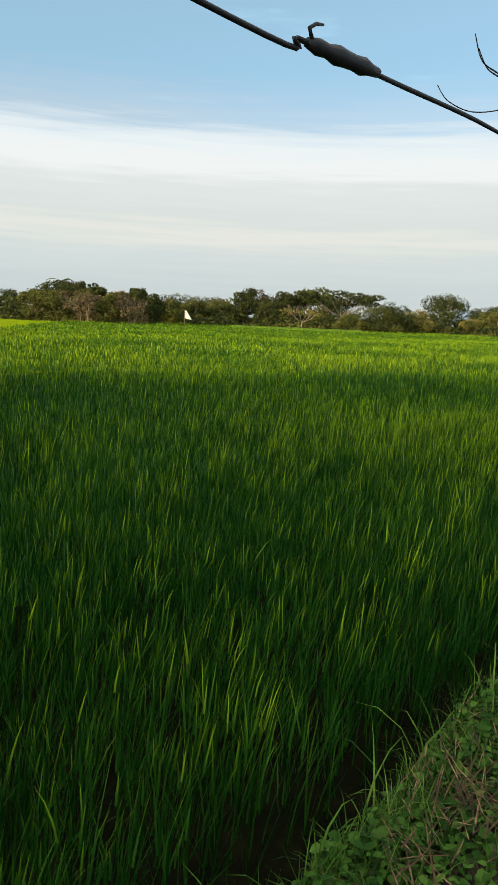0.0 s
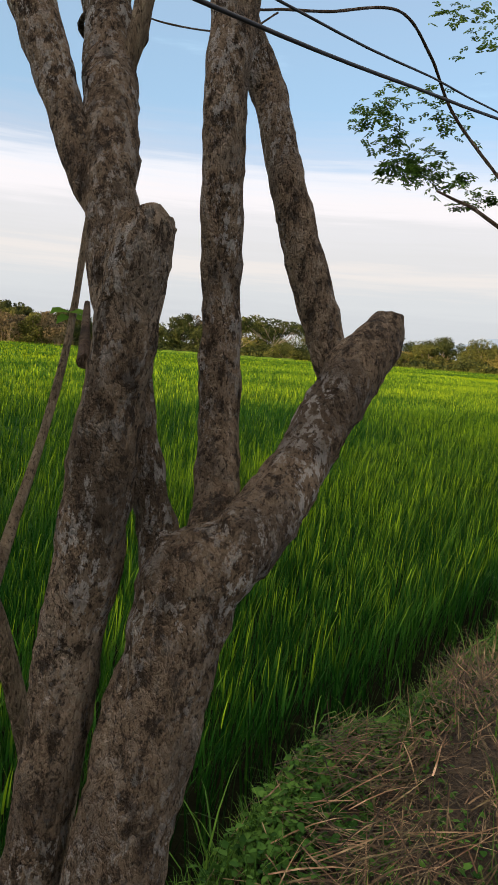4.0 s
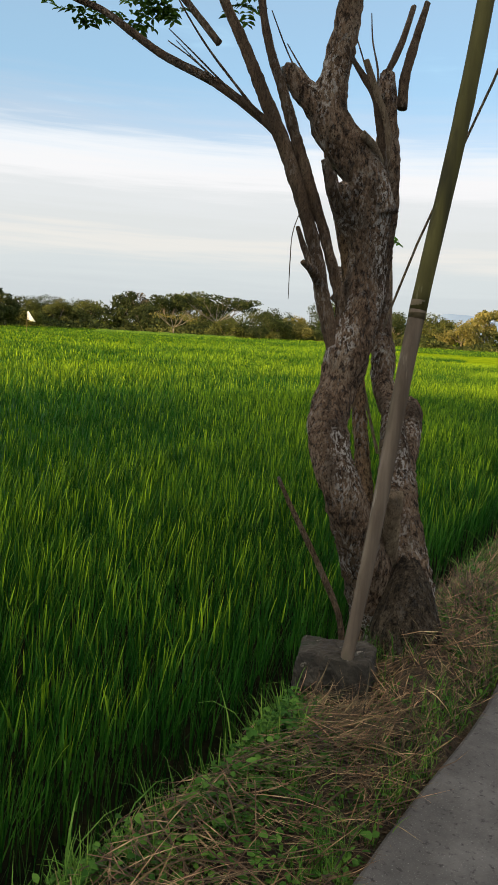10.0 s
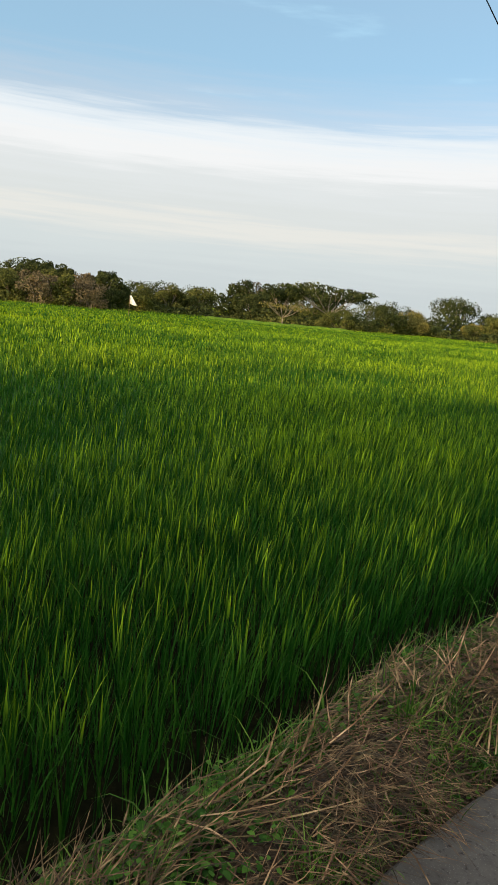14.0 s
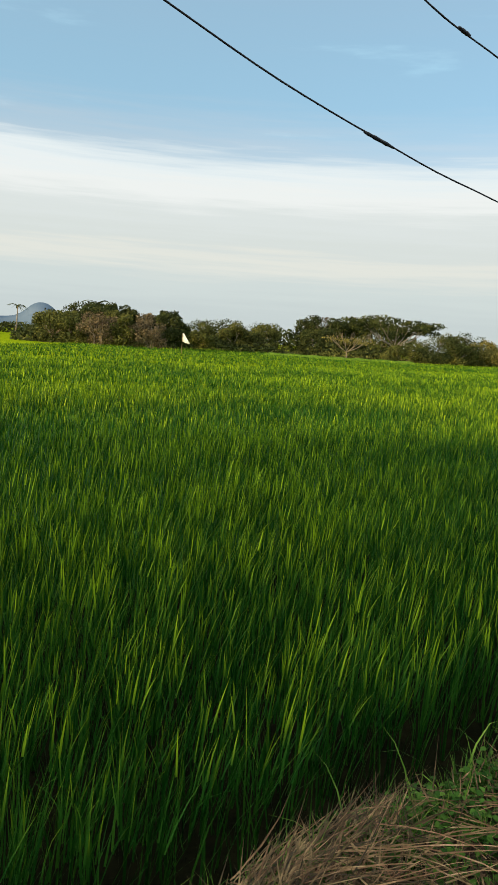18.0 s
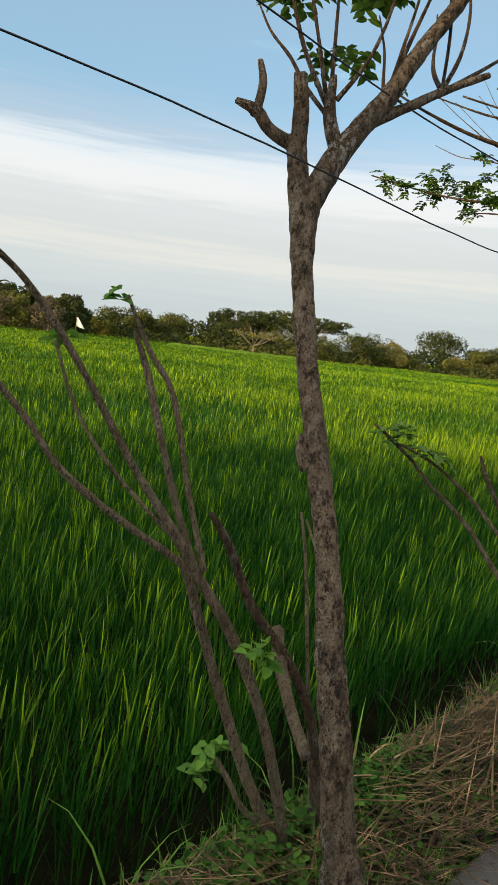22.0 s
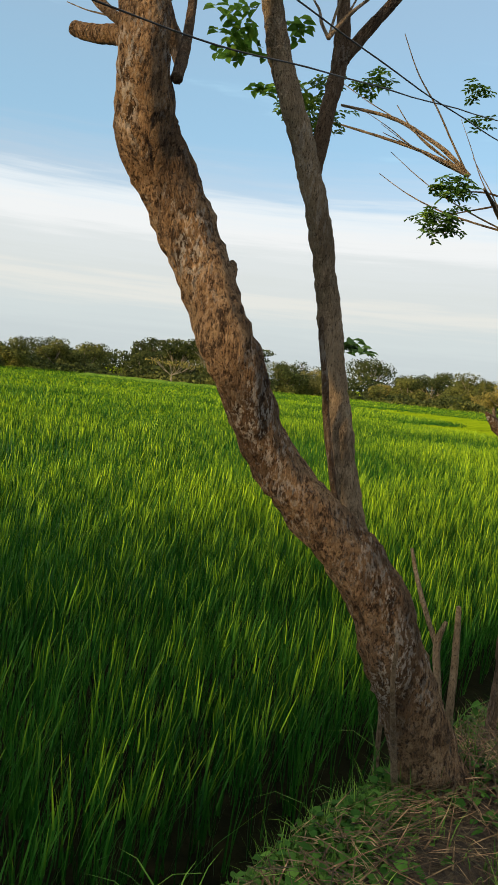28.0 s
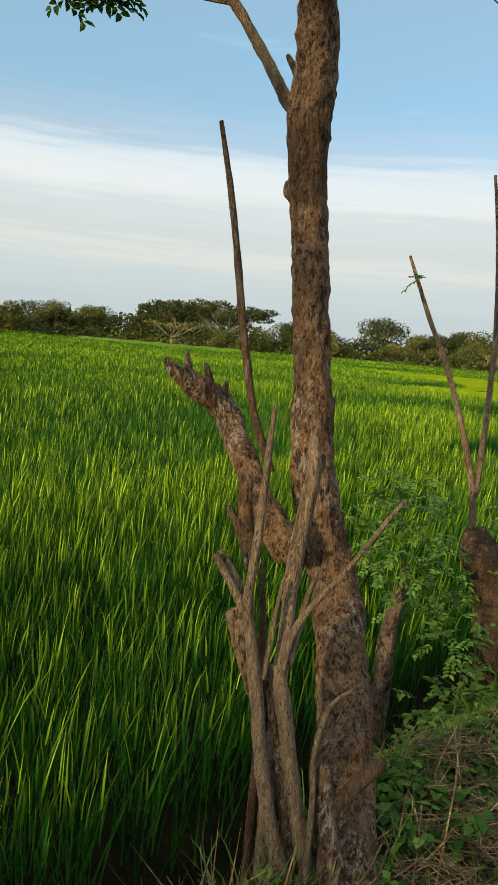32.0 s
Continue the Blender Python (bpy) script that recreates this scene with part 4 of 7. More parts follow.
tree_f = thing("tree", "leaning brown rough-barked tree with a second upright trunk", "tree", "trees along the verge", (-1.0, 25.7, 0))
stump_f = thing("stump", "cluster of short cut stems on the verge", "stump", "stumps along the verge", (-1.2, 26.75, 0))
tree_g = thing("tree", "straight brown tree with a hand-like cut limb and many basal shoots", "tree", "trees along the verge", (-1.15, 28.9, 0))
stump_i = thing("stump", "dark mossy stump with long thin shoots and feathery leaves", "stump", "stumps along the verge", (-1.45, 30.3, 0))
limb(tree_a, "trunk", BARK, [(-1.000, 5.285, -0.120, 0.0860), (-1.006, 5.240, 0.020, 0.0680), (-1.013, 5.205, 0.150, 0.0615), (-1.023, 5.157, 0.416, 0.0614), (-1.037, 5.065, 0.769, 0.0610), (-1.020, 4.934, 1.097, 0.0575), (-0.987, 4.788, 1.377, 0.0600), (-0.912, 4.609, 1.622, 0.0610), (-0.860, 4.483, 1.773, 0.0600), (-0.825, 4.390, 1.880, 0.0640), (-0.805, 4.320, 1.985, 0.0700), (-0.805, 4.270, 2.140, 0.0780), (-0.815, 4.240, 2.330, 0.0830), (-0.830, 4.220, 2.520, 0.0850)])
limb(tree_a, "cut_branch", TWIG_DARK, [(-0.915, 4.680, 1.500, 0.0420), (-0.945, 4.600, 1.570, 0.0440), (-0.968, 4.545, 1.620, 0.0430), (-0.985, 4.520, 1.655, 0.0380), (-0.992, 4.512, 1.672, 0.0280)])
limb(tree_a, "splinter", TWIG_DARK, [(-0.985, 4.525, 1.640, 0.0140), (-1.008, 4.510, 1.650, 0.0080), (-1.024, 4.503, 1.664, 0.0016)])
limb(tree_a, "splinter", TWIG_DARK, [(-0.980, 4.540, 1.610, 0.0120), (-1.010, 4.520, 1.606, 0.0080), (-1.030, 4.510, 1.626, 0.0018)])
limb(tree_a, "splinter", TWIG_DARK, [(-0.990, 4.505, 1.668, 0.0130), (-1.000, 4.494, 1.684, 0.0070), (-1.008, 4.488, 1.697, 0.0016)])
limb(tree_a, "splinter", TWIG_DARK, [(-0.968, 4.512, 1.660, 0.0120), (-0.972, 4.500, 1.684, 0.0060), (-0.976, 4.496, 1.698, 0.0016)])
limb(tree_a, "branch_stub", BARK, [(-0.990, 4.770, 1.390, 0.0360), (-1.030, 4.735, 1.450, 0.0230), (-1.062, 4.715, 1.510, 0.0120), (-1.075, 4.705, 1.535, 0.0040)])
limb(tree_a, "branch_stub", BARK, [(-0.880, 4.500, 1.760, 0.0360), (-0.912, 4.472, 1.800, 0.0240), (-0.940, 4.458, 1.845, 0.0120), (-0.948, 4.455, 1.862, 0.0030)])
limb(tree_a, "branch_stub", BARK, [(-0.840, 4.400, 1.880, 0.0320), (-0.885, 4.372, 1.915, 0.0200), (-0.915, 4.360, 1.945, 0.0110), (-0.928, 4.350, 1.955, 0.0030)])
limb(tree_a, "shoot", TWIG, [(-1.015, 5.100, 0.420, 0.0140), (-1.030, 5.020, 0.600, 0.0140), (-1.078, 5.000, 0.770, 0.0135), (-1.130, 4.985, 0.957, 0.0125), (-1.172, 4.960, 1.110, 0.0118), (-1.200, 4.975, 1.290, 0.0112), (-1.195, 4.950, 1.470, 0.0108), (-1.190, 4.940, 1.664, 0.0104), (-1.178, 4.915, 1.950, 0.0104), (-1.172, 4.880, 2.248, 0.0092), (-1.175, 4.870, 2.480, 0.0070)])
limb(tree_a, "shoot", TWIG_DARK, [(-1.060, 5.260, 0.060, 0.0180), (-1.150, 5.265, 0.250, 0.0150), (-1.262, 5.300, 0.380, 0.0140), (-1.318, 5.300, 0.520, 0.0130), (-1.362, 5.285, 0.686, 0.0120), (-1.415, 5.277, 0.832, 0.0085)])
limb(tree_a, "twig", TWIG_DARK, [(-1.170, 4.900, 2.120, 0.0035), (-1.195, 4.885, 2.160, 0.0028), (-1.200, 4.880, 2.200, 0.0018)])
limb(tree_b, "trunk", BARK, [(-0.773, 5.545, -0.080, 0.1140), (-0.773, 5.550, 0.462, 0.0950), (-0.772, 5.564, 0.544, 0.0848), (-0.764, 5.575, 0.664, 0.0765), (-0.751, 5.608, 0.872, 0.0711), (-0.745, 5.650, 1.022, 0.0692), (-0.736, 5.672, 1.125, 0.0707), (-0.727, 5.687, 1.188, 0.0718), (-0.686, 5.720, 1.217, 0.0574), (-0.678, 5.791, 1.266, 0.0520), (-0.677, 5.869, 1.333, 0.0463), (-0.678, 5.951, 1.415, 0.0482), (-0.677, 6.025, 1.491, 0.0486), (-0.666, 6.085, 1.542, 0.0449), (-0.665, 6.125, 1.587, 0.0284)])
limb(tree_b, "leaning_trunk", BARK, [(-0.894, 5.523, -0.080, 0.0537), (-0.892, 5.523, 0.414, 0.0448), (-0.884, 5.522, 0.512, 0.0432), (-0.881, 5.540, 0.742, 0.0437), (-0.875, 5.567, 0.899, 0.0468), (-0.870, 5.583, 1.058, 0.0475), (-0.845, 5.590, 1.220, 0.0496), (-0.814, 5.585, 1.387, 0.0461), (-0.784, 5.580, 1.525, 0.0418), (-0.768, 5.581, 1.619, 0.0403), (-0.765, 5.592, 1.675, 0.0384)])
limb(tree_b, "limb", BARK, [(-0.737, 6.109, 1.444, 0.0216), (-0.757, 6.102, 1.486, 0.0355), (-0.802, 6.088, 1.603, 0.0381), (-0.839, 6.065, 1.736, 0.0346), (-0.885, 6.066, 1.861, 0.0354), (-0.945, 6.074, 2.015, 0.0346), (-1.010, 6.032, 2.168, 0.0317), (-1.115, 6.064, 2.321, 0.0304), (-1.300, 6.178, 2.552, 0.0290), (-1.410, 6.131, 2.744, 0.0246), (-1.532, 6.077, 2.936, 0.0188)])
limb(tree_b, "limb", BARK, [(-0.757, 5.705, 1.092, 0.0476), (-0.741, 5.732, 1.199, 0.0444), (-0.775, 5.790, 1.274, 0.0375), (-0.808, 5.825, 1.369, 0.0350), (-0.823, 5.836, 1.481, 0.0339), (-0.826, 5.831, 1.592, 0.0325), (-0.820, 5.812, 1.699, 0.0329), (-0.813, 5.797, 1.802, 0.0322), (-0.816, 5.797, 1.905, 0.0335), (-0.830, 5.820, 2.016, 0.0376), (-0.841, 5.838, 2.116, 0.0400), (-0.845, 5.830, 2.235, 0.0384), (-0.849, 5.822, 2.370, 0.0347), (-0.869, 5.832, 2.526, 0.0294)])
limb(tree_b, "limb", BARK, [(-0.787, 5.702, 1.129, 0.0448), (-0.806, 5.701, 1.207, 0.0352), (-0.828, 5.696, 1.275, 0.0298), (-0.859, 5.691, 1.379, 0.0309), (-0.893, 5.686, 1.504, 0.0352), (-0.920, 5.683, 1.608, 0.0384), (-0.947, 5.697, 1.715, 0.0409), (-1.008, 5.741, 1.854, 0.0447), (-1.078, 5.797, 1.985, 0.0450), (-1.128, 5.834, 2.094, 0.0433), (-1.177, 5.847, 2.198, 0.0416), (-1.222, 5.859, 2.293, 0.0397), (-1.266, 5.861, 2.396, 0.0363), (-1.339, 5.840, 2.590, 0.0325), (-1.418, 5.817, 2.795, 0.0275)])
limb(tree_b, "limb", BARK, [(-0.939, 5.686, 1.661, 0.0214), (-0.967, 5.687, 1.714, 0.0248), (-1.006, 5.684, 1.778, 0.0261), (-1.050, 5.685, 1.865, 0.0297), (-1.103, 5.685, 1.966, 0.0345), (-1.154, 5.686, 2.069, 0.0405), (-1.205, 5.684, 2.162, 0.0420), (-1.253, 5.683, 2.257, 0.0390), (-1.308, 5.679, 2.354, 0.0336), (-1.390, 5.674, 2.502, 0.0306), (-1.459, 5.672, 2.642, 0.0262)])
limb(tree_b, "branch", TWIG, [(-1.040, 5.799, 1.965, 0.0162), (-1.031, 5.814, 2.024, 0.0173), (-1.028, 5.825, 2.088, 0.0162), (-1.018, 5.845, 2.170, 0.0162), (-1.008, 5.863, 2.246, 0.0150), (-0.998, 5.885, 2.345, 0.0139), (-0.985, 5.911, 2.462, 0.0116)])
limb(tree_b, "branch_stub", BARK, [(-1.201, 5.677, 2.132, 0.0125), (-1.233, 5.660, 2.163, 0.0091), (-1.260, 5.643, 2.175, 0.0045)])
limb(tree_b, "branch_stub", TWIG_DARK, [(-0.832, 5.553, 1.482, 0.0105), (-0.937, 5.646, 1.515, 0.0085), (-1.078, 5.772, 1.573, 0.0048)])
limb(tree_b, "branch_stub", BARK, [(-0.823, 5.844, 2.095, 0.0216), (-0.808, 5.861, 2.134, 0.0183), (-0.801, 5.870, 2.160, 0.0119)])
limb(tree_c, "dry_branch", TWIG_DARK, [(-2.290, 12.660, 2.900, 0.0180), (-3.100, 12.300, 3.900, 0.0160), (-3.150, 11.600, 4.300, 0.0140), (-3.000, 10.599, 4.281, 0.0120), (-3.000, 9.528, 3.867, 0.0107), (-3.000, 9.036, 3.690, 0.0093), (-3.000, 8.613, 3.540, 0.0080), (-3.000, 8.291, 3.570, 0.0067), (-3.000, 7.953, 3.583, 0.0053), (-3.000, 7.787, 3.733, 0.0040)])
limb(tree_c, "dry_twig", TWIG_DARK, [(-3.000, 8.932, 3.630, 0.0065), (-3.000, 8.547, 3.376, 0.0056), (-3.000, 7.902, 3.187, 0.0047), (-3.000, 7.445, 3.158, 0.0039), (-3.000, 7.244, 3.224, 0.0030)])
limb(tree_c, "dry_twig", TWIG_DARK, [(-3.000, 8.608, 3.560, 0.0065), (-3.000, 8.509, 3.736, 0.0047), (-3.000, 8.500, 3.976, 0.0030)])
limb(tree_c, "dry_twig", TWIG_DARK, [(-3.000, 8.296, 3.551, 0.0065), (-3.000, 8.051, 3.556, 0.0047), (-3.000, 7.875, 3.652, 0.0030)])
limb(sapling_b, "stem", TWIG, [(-1.069, 5.797, -0.080, 0.0170), (-1.084, 5.795, 0.127, 0.0150), (-1.120, 5.770, 0.420, 0.0170), (-1.140, 5.735, 0.692, 0.0190), (-1.145, 5.690, 0.890, 0.0190), (-1.175, 5.640, 1.086, 0.0185), (-1.228, 5.570, 1.310, 0.0170), (-1.300, 5.515, 1.490, 0.0160), (-1.385, 5.460, 1.710, 0.0145), (-1.455, 5.430, 1.860, 0.0130), (-1.482, 5.425, 1.915, 0.0095)])
limb(sapling_b, "stem", TWIG, [(-1.185, 5.660, 1.010, 0.0130), (-1.260, 5.770, 1.145, 0.0110), (-1.297, 5.855, 1.285, 0.0100), (-1.330, 5.945, 1.500, 0.0085), (-1.350, 6.005, 1.770, 0.0075), (-1.340, 6.030, 1.965, 0.0045)])
limb(sapling_b, "branch_stub", TWIG_DARK, [(-1.160, 5.665, 0.960, 0.0160), (-1.215, 5.655, 1.060, 0.0180), (-1.240, 5.645, 1.120, 0.0110)])
limb(sapling_b, "stem", TWIG, [(-1.179, 5.707, -0.081, 0.0105), (-1.183, 5.716, 0.019, 0.0088), (-1.194, 5.747, 0.278, 0.0117), (-1.191, 5.780, 0.490, 0.0131), (-1.187, 5.797, 0.588, 0.0102)])
limb(sapling_b, "stem", TWIG, [(-1.097, 5.782, 0.093, 0.0102), (-1.120, 5.803, 0.335, 0.0131), (-1.127, 5.828, 0.529, 0.0117), (-1.123, 5.859, 0.728, 0.0073)])
limb(stump_b, "stump", BARK, [(-1.150, 5.477, -0.080, 0.0782), (-1.153, 5.480, 0.141, 0.0652), (-1.163, 5.488, 0.241, 0.0550), (-1.182, 5.488, 0.327, 0.0449)])
limb(stump_b, "cut_stem", TWIG, [(-1.207, 5.470, 0.310, 0.0217), (-1.220, 5.478, 0.424, 0.0196), (-1.237, 5.480, 0.513, 0.0145)])
limb(stump_b, "cut_stem", TWIG, [(-1.173, 5.494, 0.328, 0.0203), (-1.184, 5.504, 0.443, 0.0174), (-1.185, 5.514, 0.515, 0.0101)])
limb(tree_c, "trunk", BARK_OLD, [(-1.182, 12.947, -0.294, 0.2073), (-1.256, 13.028, -0.204, 0.1768), (-1.313, 13.015, -0.009, 0.1531), (-1.327, 12.877, 0.263, 0.1297), (-1.347, 12.699, 0.544, 0.1067), (-1.398, 12.599, 0.776, 0.0927), (-1.481, 12.620, 0.932, 0.0982), (-1.562, 12.720, 1.087, 0.0973), (-1.571, 12.827, 1.260, 0.0926), (-1.560, 12.867, 1.396, 0.1086), (-1.552, 12.933, 1.578, 0.1093), (-1.554, 12.997, 1.785, 0.0986), (-1.551, 12.990, 1.982, 0.0928), (-1.547, 12.973, 2.172, 0.1091)])
limb(tree_c, "limb", BARK_OLD, [(-1.521, 13.003, 2.093, 0.1016), (-1.557, 12.988, 2.207, 0.1062), (-1.603, 12.966, 2.310, 0.1009), (-1.679, 12.922, 2.420, 0.1017), (-1.750, 12.881, 2.526, 0.1014), (-1.769, 12.877, 2.646, 0.0813), (-1.750, 12.899, 2.776, 0.0699), (-1.737, 12.917, 2.901, 0.0660), (-1.723, 12.939, 3.075, 0.0583), (-1.718, 12.956, 3.263, 0.0483), (-1.718, 12.972, 3.481, 0.0408), (-1.723, 12.987, 3.747, 0.0321)])
limb(tree_c, "branch", TWIG_DARK, [(-1.510, 13.029, 2.294, 0.0250), (-1.523, 13.009, 2.418, 0.0223), (-1.540, 12.986, 2.541, 0.0208), (-1.560, 12.961, 2.653, 0.0206), (-1.601, 12.922, 2.723, 0.0157), (-1.643, 12.882, 2.792, 0.0120), (-1.681, 12.844, 2.864, 0.0095)])
limb(tree_c, "branch", TWIG_DARK, [(-1.590, 12.841, 1.371, 0.0475), (-1.681, 12.812, 1.655, 0.0371), (-1.746, 12.798, 1.914, 0.0335), (-1.839, 12.766, 2.190, 0.0355), (-1.937, 12.728, 2.439, 0.0352), (-2.029, 12.687, 2.644, 0.0328), (-2.120, 12.647, 2.846, 0.0283), (-2.252, 12.586, 3.123, 0.0216), (-2.367, 12.539, 3.418, 0.0150), (-2.460, 12.504, 3.689, 0.0095)])
limb(tree_c, "branch", TWIG_DARK, [(-1.564, 12.865, 1.396, 0.0272), (-1.589, 12.862, 1.528, 0.0293), (-1.614, 12.860, 1.660, 0.0281), (-1.705, 12.832, 1.961, 0.0268), (-1.795, 12.798, 2.215, 0.0288), (-1.870, 12.769, 2.423, 0.0286), (-1.946, 12.741, 2.649, 0.0262), (-2.032, 12.707, 2.892, 0.0217), (-2.092, 12.694, 3.154, 0.0162), (-2.149, 12.683, 3.432, 0.0118), (-2.192, 12.678, 3.667, 0.0074)])
limb(tree_c, "branch_stub", BARK_OLD, [(-1.615, 12.947, 1.977, 0.0339), (-1.662, 12.854, 2.112, 0.0331), (-1.685, 12.781, 2.242, 0.0259), (-1.697, 12.736, 2.322, 0.0148)])
limb(tree_c, "branch_stub", BARK_OLD, [(-1.591, 12.964, 1.979, 0.0317), (-1.604, 12.854, 2.119, 0.0327), (-1.607, 12.775, 2.217, 0.0212)])
limb(tree_c, "branch_stub", TWIG_DARK, [(-1.699, 12.809, 1.731, 0.0269), (-1.702, 12.715, 1.799, 0.0218), (-1.714, 12.627, 1.838, 0.0127)])
limb(tree_c, "branch_stub", TWIG_DARK, [(-1.695, 12.742, 1.777, 0.0219), (-1.760, 12.725, 1.903, 0.0175), (-1.805, 12.717, 2.013, 0.0099)])
limb(tree_c, "cut_limb", BARK_OLD, [(-1.768, 12.872, 2.558, 0.0753), (-1.850, 12.835, 2.643, 0.0655), (-1.914, 12.807, 2.715, 0.0531), (-1.964, 12.789, 2.787, 0.0358)])
limb(tree_c, "hanging_vine", TWIG_DARK, [(-1.735, 12.661, 2.097, 0.0024), (-1.757, 12.639, 2.056, 0.0024), (-1.771, 12.611, 1.957, 0.0024), (-1.761, 12.590, 1.814, 0.0024), (-1.746, 12.570, 1.661, 0.0012)])
limb(tree_c, "branch", TWIG_DARK, [(-1.957, 12.714, 2.463, 0.0248), (-2.026, 12.708, 2.523, 0.0250), (-2.292, 12.667, 2.711, 0.0241), (-2.587, 12.603, 2.863, 0.0232), (-2.756, 12.571, 2.975, 0.0220), (-2.954, 12.535, 3.112, 0.0193), (-3.121, 12.492, 3.188, 0.0165), (-3.313, 12.443, 3.283, 0.0122)])
limb(tree_c, "branch", TWIG, [(-1.523, 13.019, 2.328, 0.0222), (-1.534, 12.938, 2.411, 0.0195), (-1.563, 12.853, 2.459, 0.0170)])
limb(tree_c, "branch", TWIG, [(-1.511, 13.028, 2.340, 0.0200), (-1.508, 13.009, 2.510, 0.0219), (-1.553, 12.955, 2.660, 0.0194), (-1.596, 12.901, 2.805, 0.0148)])
limb(tree_c, "cut_stem", TWIG, [(-1.282, 12.946, 0.229, 0.0399), (-1.246, 12.871, 0.432, 0.0406), (-1.208, 12.780, 0.648, 0.0388), (-1.184, 12.715, 0.787, 0.0355)])
limb(tree_c, "second_trunk", BARK_OLD, [(-1.014, 12.798, -0.080, 0.1353), (-1.036, 12.823, 0.052, 0.1128), (-1.110, 12.907, 0.226, 0.1030), (-1.202, 12.993, 0.431, 0.1021), (-1.304, 13.090, 0.646, 0.0962), (-1.384, 13.177, 0.854, 0.0831), (-1.450, 13.272, 1.071, 0.0637), (-1.587, 13.424, 1.249, 0.0626), (-1.624, 13.480, 1.395, 0.0689), (-1.683, 13.528, 1.562, 0.0617), (-1.703, 13.520, 1.809, 0.0574), (-1.680, 13.470, 2.034, 0.0599), (-1.648, 13.415, 2.222, 0.0589), (-1.637, 13.373, 2.429, 0.0537), (-1.665, 13.382, 2.576, 0.0552), (-1.691, 13.398, 2.752, 0.0552), (-1.713, 13.416, 2.914, 0.0388)])
limb(tree_c, "cut_limb", BARK_OLD, [(-1.289, 13.136, 0.682, 0.0677), (-1.377, 13.308, 0.798, 0.0646), (-1.431, 13.460, 0.906, 0.0688), (-1.467, 13.587, 1.002, 0.0738), (-1.511, 13.674, 1.093, 0.0693), (-1.533, 13.707, 1.133, 0.0541)])
limb(tree_c, "branch_stub", BARK_OLD, [(-1.641, 13.511, 1.462, 0.0339), (-1.760, 13.485, 1.521, 0.0346), (-1.895, 13.491, 1.673, 0.0320), (-1.973, 13.480, 1.733, 0.0252)])
limb(tree_c, "middle_trunk", BARK_WARM, [(-1.442, 13.051, 0.450, 0.0424), (-1.502, 13.106, 0.679, 0.0433), (-1.575, 13.162, 0.932, 0.0413), (-1.642, 13.207, 1.230, 0.0387), (-1.680, 13.226, 1.443, 0.0388), (-1.748, 13.239, 1.762, 0.0372), (-1.826, 13.242, 2.064, 0.0326), (-1.889, 13.239, 2.290, 0.0279), (-1.953, 13.236, 2.516, 0.0233)])
limb(tree_c, "branch_stub", BARK_OLD, [(-1.704, 13.246, 1.627, 0.0326), (-1.848, 13.391, 1.759, 0.0304), (-1.971, 13.514, 1.886, 0.0234)])
limb(tree_c, "shoot", TWIG, [(-1.587, 13.633, 0.991, 0.0135), (-1.629, 13.625, 1.113, 0.0126), (-1.655, 13.634, 1.254, 0.0126), (-1.671, 13.668, 1.469, 0.0117), (-1.702, 13.704, 1.755, 0.0099), (-1.746, 13.739, 2.084, 0.0063)])
limb(tree_c, "shoot", TWIG, [(-1.942, 13.453, 1.493, 0.0153), (-1.923, 13.520, 1.729, 0.0153), (-1.917, 13.586, 2.019, 0.0144), (-1.911, 13.661, 2.345, 0.0135), (-1.896, 13.717, 2.545, 0.0126), (-1.881, 13.787, 2.817, 0.0099)])
limb(tree_c, "shoot", TWIG, [(-1.637, 13.555, 0.823, 0.0099), (-1.677, 13.550, 0.945, 0.0090), (-1.783, 13.539, 1.294, 0.0090), (-1.871, 13.524, 1.555, 0.0081), (-1.930, 13.514, 1.729, 0.0072)])
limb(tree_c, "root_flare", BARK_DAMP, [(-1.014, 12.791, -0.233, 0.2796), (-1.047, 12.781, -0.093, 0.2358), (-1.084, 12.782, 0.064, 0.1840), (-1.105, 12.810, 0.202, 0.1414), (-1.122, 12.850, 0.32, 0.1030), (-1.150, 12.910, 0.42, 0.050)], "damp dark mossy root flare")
limb(tree_c, "shoot", TWIG_DARK, [(-1.280, 12.491, -0.080, 0.0174), (-1.307, 12.485, 0.196, 0.0145), (-1.397, 12.466, 0.395, 0.0145), (-1.492, 12.438, 0.573, 0.0135), (-1.574, 12.413, 0.721, 0.0124), (-1.635, 12.397, 0.840, 0.0083)])
limb(tree_c, "branch", TWIG_DARK, [(-1.697, 13.382, 2.689, 0.0192), (-1.726, 13.388, 2.816, 0.0179), (-1.714, 13.414, 2.910, 0.0192), (-1.688, 13.449, 3.004, 0.0192), (-1.665, 13.486, 3.115, 0.0179), (-1.642, 13.533, 3.284, 0.0137)])
limb(tree_c, "branch", TWIG_DARK, [(-1.620, 13.441, 2.730, 0.0275), (-1.631, 13.462, 2.880, 0.0275), (-1.620, 13.494, 3.009, 0.0261), (-1.607, 13.523, 3.120, 0.0220), (-1.583, 13.575, 3.307, 0.0165)])
limb(stump_d, "stem", TWIG_DARK, [(-1.234, 19.833, -0.126, 0.0215), (-1.253, 19.835, 0.003, 0.0183), (-1.282, 19.835, 0.180, 0.0161), (-1.309, 19.834, 0.340, 0.0161), (-1.343, 19.827, 0.500, 0.0151)])
limb(stump_d, "cut_stem", TWIG_DARK, [(-1.343, 19.825, 0.481, 0.0129), (-1.414, 19.767, 0.608, 0.0107), (-1.473, 19.720, 0.716, 0.0096), (-1.529, 19.677, 0.837, 0.0069)])
